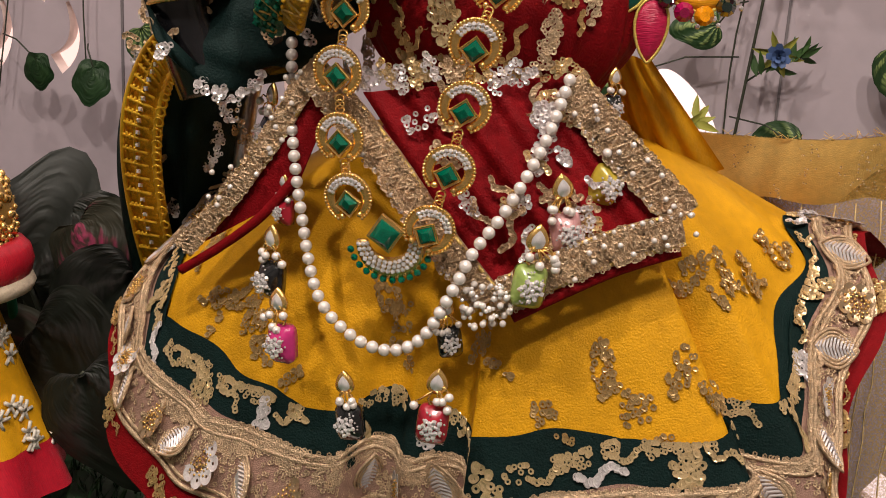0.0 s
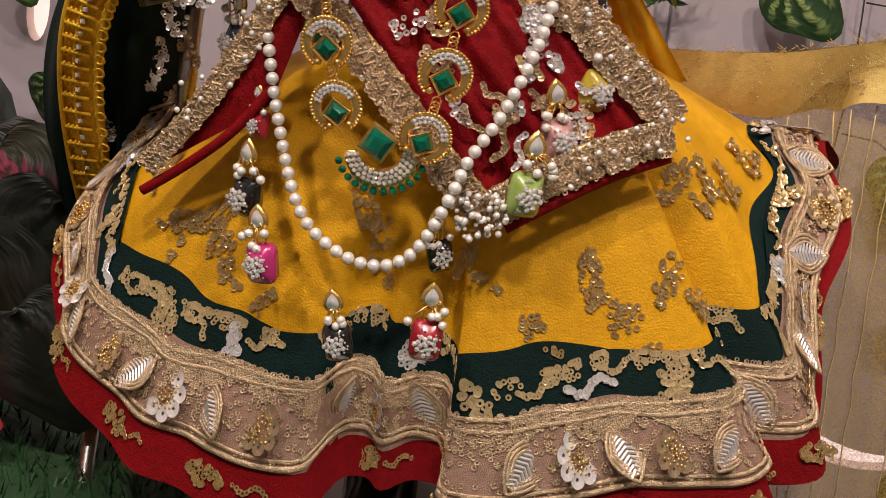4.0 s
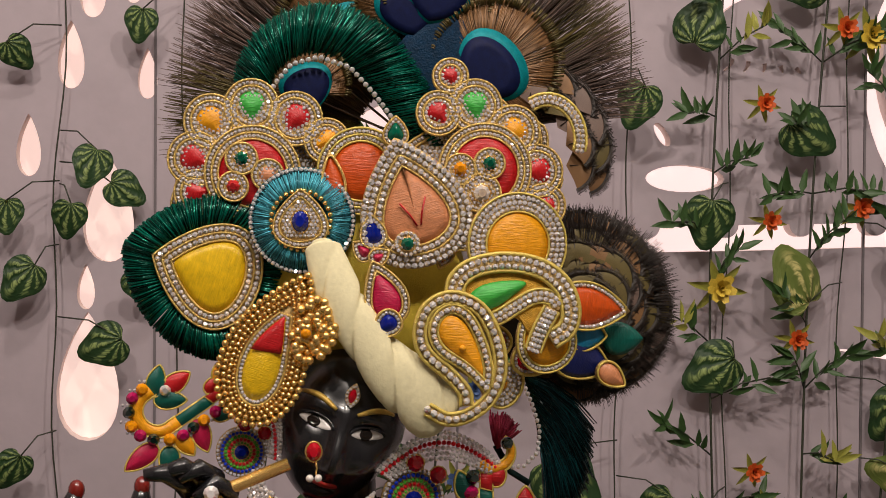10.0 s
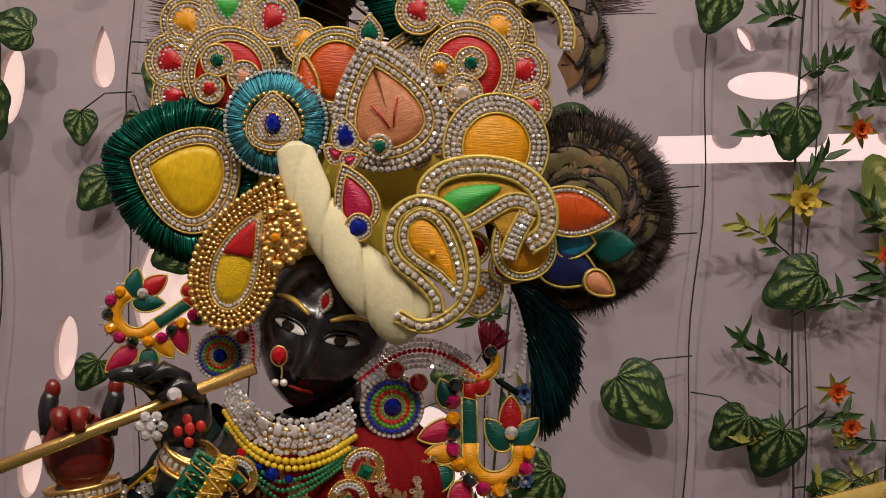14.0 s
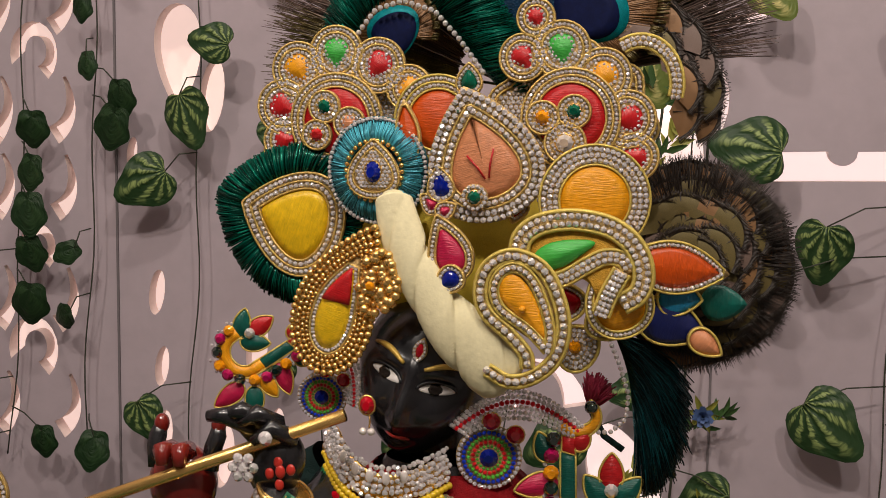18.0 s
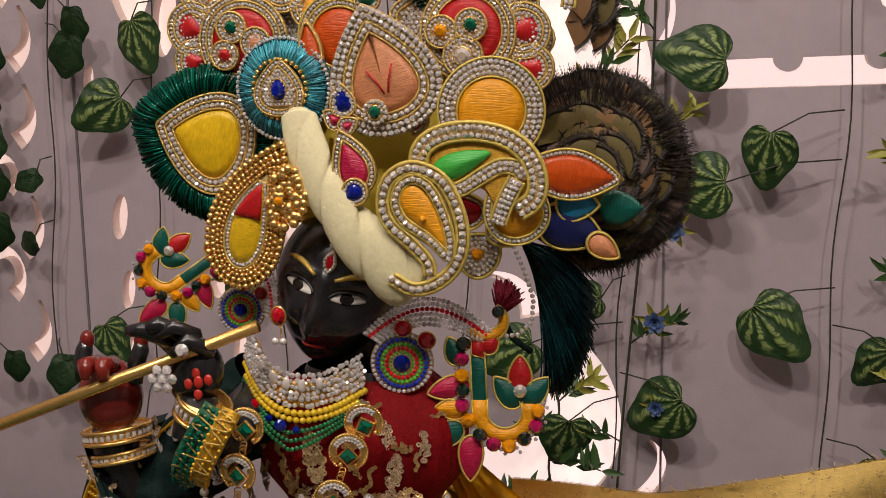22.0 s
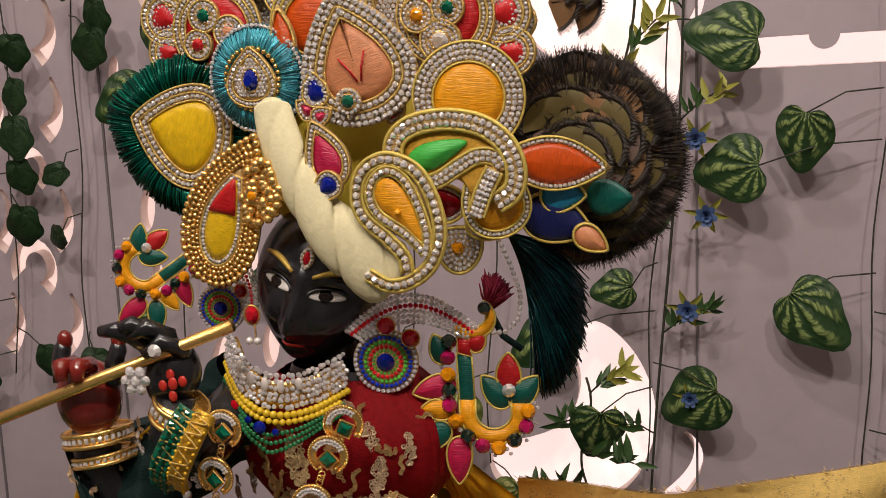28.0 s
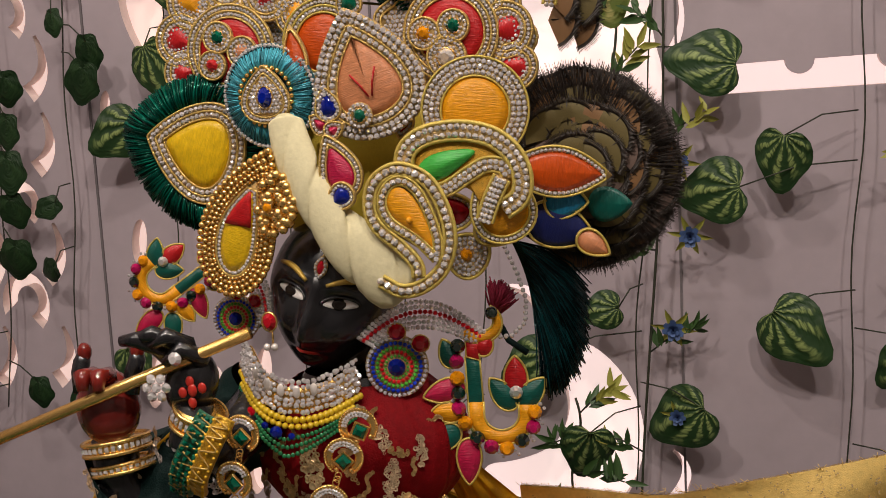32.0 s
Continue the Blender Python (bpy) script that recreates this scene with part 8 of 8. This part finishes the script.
# ---- silver crook beside the skirt ----
crook = thing("silver_crook", Matrix.Translation((-0.12, 0.03, 0.10)), "bent polished silver staff behind the shawl", "staff")
part("staff", tube(Acc(), spline([(-0.060, 0.056, 0.356), (-0.078, 0.060, 0.346), (-0.094, 0.062, 0.338), (-0.1035, 0.062, 0.323), (-0.1055, 0.057, 0.305), (-0.106, 0.053, 0.287), (-0.110, 0.060, 0.268), (-0.121, 0.080, 0.250), (-0.134, 0.096, 0.234), (-0.150, 0.100, 0.205), (-0.152, 0.080, 0.150), (-0.148, 0.040, 0.110), (-0.142, 0.010, 0.0865)], 80), 0.0042, 14), STEEL, crook, local=False)

# ---- ornament at the end of the flute ----
orn = thing("flute_ornament", at(-0.200, -0.034, 0.372), "peacock-shaped jewel at the end of the flute", "ornament")
p = patch("neck", moved([(0.004 * math.cos(radians(a)) + 0.0, 0.020 * math.sin(radians(a))) for a in range(0, 360, 12)], 0.002, -0.004, 8), satin("royal_blue_silk_thread", (0.01, 0.02, 0.2)), orn, ("cord",), cord=0.0006)
patch("head", moved(tear(0.012, 0.018, 26, 0.8), 0.008, 0.016, -110), satin("royal_blue_silk_thread", (0.01, 0.02, 0.2)), orn, ("cord",), cord=0.0006)
patch("crest", moved(tear(0.016, 0.015, 26, 0.6), 0.0, 0.032, 180), None, orn, ("cord", "stone", "stone"), stone=0.0012)
acc = Acc()
for i, pt in enumerate(along([(-0.004, -0.022), (-0.0055, -0.008), (-0.005, 0.008), (0.0, 0.022)], 0.003, False)):
    cut_stone(acc, (pt.x - 0.001, pt.y, 0.001), 0.0015, 0.0014, 6, i)
part("rhinestone_row", acc, STONE, orn, smooth=False)
p = patch("leaf", moved(leaf_line(0.030, 0.050, 34), -0.028, -0.008, 62), ST, orn, ("cord", "cord"), label="green silk leaf")
acc = Acc()
for i in range(22):
    t = i / 21
    tube(acc, [(-0.012 - 0.034 * t, -0.014 + 0.014 * t, 0.003), (-0.014 - 0.034 * t, 0.001 + 0.008 * t, 0.003)], 0.0004, 4)
part("thread_rib", acc, SG, p)
for x, y, m, r in ((-0.020, -0.014, AMBER, 0.0042), (-0.002, -0.030, RUBY, 0.0042), (-0.042, -0.032, RUBY, 0.0045)):
    q = patch("rosette", moved(ring_line(r * 2.1, 24), x, y), None, orn, ("cord", "stone"), z=0.002, stone=0.0012)
    part("stone", cut_stone(Acc(), (x, y, 0.004), r, r * 0.7, 10), m, q, smooth=False)
    acc = Acc()
    for k in range(14):
        ball(acc, (x + r * 2.4 * math.cos(k * 0.449), y + r * 2.4 * math.sin(k * 0.449), 0.002), 0.0013, 6, 4)
    part("gold_bead_rim", acc, GOLD, q)

# ---- the second, smaller figure beside the skirt ----
fig = Acc()
ball(fig, (-0.205, 0.0, 0.225), 0.042, 28, 18, 1.0, 0.85, 1.0)
ball(fig, (-0.200, 0.0, 0.150), 0.028, 24, 16, 1.0, 0.8, 1.4)
tube(fig, [(-0.200, 0.0, 0.20), (-0.200, 0.0, 0.088)], 0.022, 16)
figure = solo("small_statue", fig, [BLACKL], "small dark lacquered figure beside the large statue", "statue")
hat = thing("gold_bonnet", Matrix.Translation((-0.208, 0.0, 0.255)), "embossed gold bonnet with a fringe of beads", "bonnet")
ha = Acc()


def bonnet(u, v):
    a = 2 * math.pi * u
    r = 0.046 * math.sin(min(1.0, 0.06 + v) * math.pi / 2) * (1 + 0.03 * math.sin(14 * a) * v)
    return (-0.208 + r * math.cos(a), 0.004 + r * 0.85 * math.sin(a), 0.294 - 0.050 * v ** 1.4)


grid_mesh(ha, bonnet, 60, 24)
part("cap", ha, mat("embossed_gold_cloth", (0.52, 0.33, 0.10), 0.42, 0.6, vary=0.4, scale=120, bump=1.0, bump_scale=170), hat, local=False)
acc, rnd = Acc(), random.Random(91)
for i in range(420):
    a, v = rnd.uniform(0, 6.28), math.sqrt(rnd.random())
    q = Vector(bonnet(a / 6.2832, v))
    ball(acc, tuple(q), rnd.uniform(0.0015, 0.0028), 6, 4)
for i in range(190):
    a = rnd.uniform(0, 6.28)
    r = 0.046 * rnd.uniform(0.97, 1.04)
    ball(acc, (-0.208 + r * math.cos(a), 0.004 + r * 0.85 * math.sin(a), 0.246 - rnd.uniform(0, 0.012)), 0.0022, 7, 5)
part("gold_bead_fringe", acc, GOLD, hat, local=False)
for i in range(16):
    a = math.pi + math.pi * i / 15
    part("blue_bead", ball(Acc(), (-0.208 + 0.046 * math.cos(a), 0.004 + 0.040 * math.sin(a), 0.232), 0.003, 8, 6), (SAPH, AMBER, ST)[i % 3], hat, local=False)
tube(aa := Acc(), spline([(-0.222, 0.0, 0.290), (-0.219, -0.004, 0.325), (-0.226, -0.004, 0.375)], 20), 0.005, 10, flat=0.4)
part("gold_stalk", aa, GOLD, hat, local=False)
col = thing("red_collar", Matrix.Translation((-0.20, 0.0, 0.22)), "red cloth collar with silver trim on the small figure", "collar")
part("cloth", tube(Acc(), [(-0.203 + 0.044 * math.cos(t), 0.002 + 0.038 * math.sin(t), 0.218 + 0.006 * math.cos(t)) for t in [k * math.pi / 14 for k in range(28)]], 0.009, 10, True, flat=1.4), satin("scarlet_silk_cloth", (0.5, 0.012, 0.03)), col, local=False)
part("white_trim", tube(Acc(), [(-0.202 + 0.047 * math.cos(t), 0.002 + 0.040 * math.sin(t), 0.206 + 0.006 * math.cos(t)) for t in [k * math.pi / 14 for k in range(28)]], 0.006, 8, True), mat("cream_trim_cloth", (0.6, 0.5, 0.38), 0.8, vary=0.2, scale=100, bump=0.5, bump_scale=400), col, local=False)
fs = thing("floral_skirt", Matrix.Translation((-0.20, 0.0, 0.13)), "yellow floral skirt with red border on the small figure", "skirt")


def frock(s0, s1):
    def fn(u, v):
        s = s0 + (s1 - s0) * v
        a = 2 * math.pi * u
        r = (0.034 + 0.036 * s) * (1 + 0.05 * math.sin(9 * a) * s)
        return (-0.203 + r * math.cos(a), 0.0 + r * 0.85 * math.sin(a), 0.192 - 0.098 * s)
    return fn


part("yellow_cloth", grid_mesh(Acc(), frock(0, 0.72), 72, 14), YELLOW, fs, local=False)
part("red_border", grid_mesh(Acc(), frock(0.72, 1.0), 72, 6), satin("scarlet_silk_cloth", (0.5, 0.012, 0.03)), fs, local=False)
acc = Acc()
for i in range(70):
    u, v = rnd.uniform(0.45, 1.05), rnd.uniform(0.05, 0.95)
    c = Vector(frock(0, 0.8)(u, v))
    o = (c - Vector((-0.203, 0, c.z))).normalized()
    side = Vector((-o.y, o.x, 0))
    for k in range(5):
        a = k * 1.257
        tube(acc, [c + o * 0.0012, c + o * 0.0016 + side * 0.0065 * math.cos(a) + Vector((0, 0, 0.0065 * math.sin(a)))], 0.0012, 4)
tagged(part("white_embroidery", acc, mat("white_floss", (0.66, 0.6, 0.52), 0.7, vary=0.2, scale=200, bump=0.6, bump_scale=600), fs, local=False), kind="stuff")
bj = thing("yellow_brooch", at(-0.186, -0.042, 0.212, 70, -20), "oval yellow brooch with rhinestone rim and hanging chains", "brooch")
patch("plate", ring_line(0.010, 30, ry=0.019), SY, bj, ("cord", "stone", "cord"), stone=0.0013)
for dx in (-0.002, 0.006):
    acc = Acc()
    for k in range(9):
        ball(acc, (-0.012 - 0.0032 * k, dx * 0.6 - 0.001 * k, 0.0), 0.0013, 6, 5)
    part("bead_chain", acc, PEARL, bj)
shift = Matrix.Translation((-0.262, 0.05, 0.10)) @ Matrix.Scale(0.90, 4) @ Matrix.Translation((0.208, 0.0, -0.088))
for ob in (hat, col, fs, bj):
    ob.matrix_world = shift @ PLACED[ob]
figure.matrix_world = shift
jw = thing("hanging_jewel", at(-0.218, -0.002, 0.386), "gold jewel with blue and red stones hanging above", "jewel")
patch("plate", tear(0.030, 0.036, 30, 0.6), None, jw, ("cord", "stone", "cord"), stone=0.0013)
gem("red_stone", jw, (0.002, -0.006, 0.003), 0.0052, RUBY, 12)
gem("blue_stone", jw, (0.004, 0.009, 0.003), 0.004, SAPH, 10, sy=1.6)
acc = Acc()
for k in range(14):
    ball(acc, (-0.014 + 0.0021 * k, -0.018 - 0.003 * math.sin(math.pi * k / 13), 0.001), 0.0017, 6, 5)
part("gold_bead_fringe", acc, GOLD, jw)

# ---- potted foliage and turf ----
CALA = leaf_material("dark_caladium_leaf", (0.007, 0.009, 0.006), (0.022, 0.02, 0.018), 30.0)
CALP = leaf_material("pink_hearted_leaf", (0.03, 0.03, 0.02), (0.30, 0.04, 0.10), 12.0)
CLM = [leaf_mesh("leaf", CALA, "heart", 40), leaf_mesh("leaf", CALP, "heart", 41)]
pot = thing("caladium_plant", Matrix.Translation((-0.24, 0.12, GROUND_Z)), "dark broad-leaved plant with pink-veined leaves", "plant")
for i, (x, y, z, r, roll, yaw, k) in enumerate(((-0.240, 0.12, 0.215, 0.05, 160, 20, 0), (-0.200, 0.11, 0.215, 0.045, 40, -10, 1), (-0.225, 0.13, 0.205, 0.06, 20, 0, 0), (-0.185, 0.10, 0.190, 0.05, -30, 20, 0), (-0.205, 0.08, 0.165, 0.055, 60, -20, 0), (-0.265, 0.14, 0.20, 0.06, 10, 10, 0), (-0.245, 0.09, 0.145, 0.055, 100, 10, 1), (-0.175, 0.06, 0.150, 0.045, 30, 0, 0), (-0.30, 0.16, 0.16, 0.06, 50, 0, 0))):
    lf = new("leaf", CLM[k])
    lf.parent = pot
    w = at(x, y, z, roll, yaw, -10, r)
    lf.matrix_basis = PLACED[pot].inverted() @ w
    hub = w @ Vector((0, 0.42, 0.05))
    part("stalk", tube(Acc(), [(-0.24 + 0.01 * math.sin(i), 0.13, GROUND_Z), ((x - 0.24) / 2, 0.13, (z + GROUND_Z) / 2), hub], 0.0018, 6), STEM, pot, local=False)
gs = thing("green_stake", Matrix.Translation((-0.25, 0.1, GROUND_Z)), "thin bright green plastic plant stake", "stake")
part("rod", tube(Acc(), [(-0.235, 0.10, GROUND_Z), (-0.255, 0.10, 0.25), (-0.290, 0.10, 0.40)], 0.0028, 8), mat("green_plastic", (0.01, 0.16, 0.08), 0.45, vary=0.15), gs, local=False)
acc, rnd = Acc(), random.Random(95)
for i in range(9000):
    x, y = rnd.uniform(-0.34, 0.17), rnd.uniform(-0.16, 0.30)
    h = rnd.uniform(0.005, 0.013)
    a = rnd.uniform(0, 6.28)
    dx, dy = math.cos(a) * 0.0009, math.sin(a) * 0.0009
    lx, ly = rnd.uniform(-0.006, 0.006), rnd.uniform(-0.006, 0.006)
    acc.add([(x - dx, y - dy, GROUND_Z), (x + dx, y + dy, GROUND_Z), (x + lx, y + ly, GROUND_Z + h)], [(0, 1, 2)])
solo("turf", acc, mat("turf_blade", (0.02, 0.075, 0.02), 0.6, vary=0.5, scale=60), "dark green artificial turf blades", "turf", kind="stuff")
ped = thing("pedestal", Matrix.Translation((0.02, 0.03, GROUND_Z)), "low round white pedestal under the statue's feet", "pedestal")


def plinth(u, v):
    r = (0.085, 0.09, 0.09, 0.084, 0.0)[min(4, int(v * 4 + 0.5))]
    return (0.02 + r * math.sin(2 * math.pi * u), 0.04 - r * math.cos(2 * math.pi * u), GROUND_Z + (0, 0.002, 0.010, 0.0125, 0.0125)[min(4, int(v * 4 + 0.5))])


part("base", grid_mesh(Acc(), plinth, 60, 4), mat("white_marble", (0.62, 0.56, 0.5), 0.3, vary=0.1, scale=30), ped, local=False)
yfl = thing("yellow_flower_sprig", Matrix.Translation((0.12, 0.06, GROUND_Z)), "sprig of small yellow buds and curled leaves on the turf", "flower sprig")
for i in range(26):
    x, y, z = 0.06 + 0.12 * rnd.random(), rnd.uniform(0.0, 0.10), GROUND_Z + rnd.uniform(0.008, 0.03)
    part("bud", ball(Acc(), (x, y, z), rnd.uniform(0.003, 0.006), 8, 6, 0.7, 0.7, 1.2), mat("yellow_wool_bud", (0.6, 0.34, 0.02), 0.8, vary=0.3, scale=200), yfl, local=False)
    part("stalk", tube(Acc(), [(0.12, 0.06, GROUND_Z), ((x + 0.12) / 2, (y + 0.06) / 2, z + 0.004), (x, y, z)], 0.0012, 5), mat("mustard_wool_stalk", (0.5, 0.26, 0.02), 0.8, vary=0.3, scale=200), yfl, local=False)

# ---- trailing yellow-green plant in the far corner ----
trail = thing("trailing_plant", Matrix.Translation((-0.67, 0.60, 1.05)), "trailing yellow-green plant hanging in the corner", "artificial plant")
rnd = random.Random(97)
inv = PLACED[trail].inverted()
for i in range(16):
    x0, y0 = rnd.uniform(-0.70, -0.63), rnd.uniform(0.56, 0.64)
    z1 = rnd.uniform(0.48, 0.60)
    part("stem", tube(Acc(), spline([(x0, y0, 1.05), (x0 + 0.01, y0, 0.85), (x0 + rnd.uniform(-0.02, 0.02), y0, z1)], 10), 0.0009, 4), STEM, trail, local=False)
    for k in range(22):
        z = z1 + (1.03 - z1) * k / 22
        lf = new("leaf", SPRIG[(YGREEN if rnd.random() < 0.6 else TWIGL).name])
        lf.parent = trail
        lf.matrix_basis = inv @ at(x0 + rnd.uniform(-0.012, 0.016), y0 - rnd.uniform(0, 0.01), z, rnd.uniform(90, 270), rnd.uniform(-50, 50), rnd.uniform(-30, 30), rnd.uniform(0.018, 0.032))

# ---- the dress and the head-dress lie closer to the body than their pieces were laid out ----
def settled(p, eye, keep, k):
    """A place moved back towards the plane y = keep along the line from the eye."""
    if p.y >= keep:
        return p.copy()
    y = keep + (p.y - keep) * k
    return eye + (p - eye) * ((y - eye.y) / (p.y - eye.y))


def settle(top, eye, keep, k, bend):
    """Moves the parts of a thing; a part built in place is bent with the surface, a set part is carried whole (or laid over when bend is on)."""
    base, inv = PLACED[top], PLACED[top].inverted()
    eye = Vector(eye)

    def reshape(ob):
        for v in ob.data.vertices:
            v.co = inv @ settled(base @ v.co, eye, keep, k)
        for c in ob.children:
            if c.matrix_basis == Matrix():
                reshape(c)

    for ob in top.children:
        if ob.matrix_basis == Matrix():
            reshape(ob)
            continue
        w = base @ ob.matrix_basis
        o = w @ (sum((Vector(c) for c in ob.bound_box), Vector()) / 8)
        n = settled(o, eye, keep, k)
        m = Matrix.Identity(4)
        if bend:
            for a in range(3):
                d = Vector([0.001 if b == a else 0.0 for b in range(3)])
                col = (settled(o + d, eye, keep, k) - settled(o - d, eye, keep, k)) / 0.002
                for b in range(3):
                    m[b][a] = col[b]
        ob.matrix_basis = inv @ Matrix.Translation(n) @ m @ Matrix.Translation(-o) @ w


settle(skirt, (0.04, -0.51, 0.39), 0.03, 0.4, True)
settle(top_cloth, (0.0, -0.53, 0.41), 0.03, 0.5, False)
SHIFT = {"yellow_paisley": (0.011, 0, 0.010), "inner_band": (0.011, 0, 0.010), "green_brooch": (0.006, 0, 0), "lower_band": (0.006, 0, 0), "diagonal_band": (0.006, 0, 0), "turquoise_rosette": (0.005, 0.010, 0), "peak": (0.003, -0.008, 0), "orange_leaf": (-0.009, 0, 0), "silk_leaf": (-0.009, 0, 0)}
for ob in crown.children:
    ob.matrix_basis = Matrix.Translation(SHIFT.get(ob.name.split(".")[0], (0, 0, 0))) @ ob.matrix_basis
for top in (crown, turban, collar):
    settle(top, (0.08, -0.63, 0.54), 0.03, 0.55, False)
TURN = Matrix.Translation((0.02, 0.03, 0.50)) @ Matrix.Rotation(radians(-2.5), 4, "Z") @ Matrix.Translation((-0.02, -0.03, -0.503))
for ob in (crown, fan, plume, side_fan, spray, tas, rt, turban):
    ob.matrix_world = TURN @ PLACED[ob]
plume.matrix_world = Matrix.Translation((0.008, 0.032, 0.0)) @ plume.matrix_world
for ob in (side_fan, tas):
    ob.matrix_world = Matrix.Translation((-0.008, 0.0, 0.0)) @ ob.matrix_world
BACK = Matrix.Translation((-0.044, -0.54, 0.424)) @ Matrix.Scale(1.05, 4) @ Matrix.Translation((0.044, 0.54, -0.424))
for ob in (shawl, crook):
    ob.matrix_world = BACK @ PLACED[ob]
arm_sleeve.matrix_basis = PLACED[shawl].inverted() @ BACK.inverted() @ PLACED[shawl]
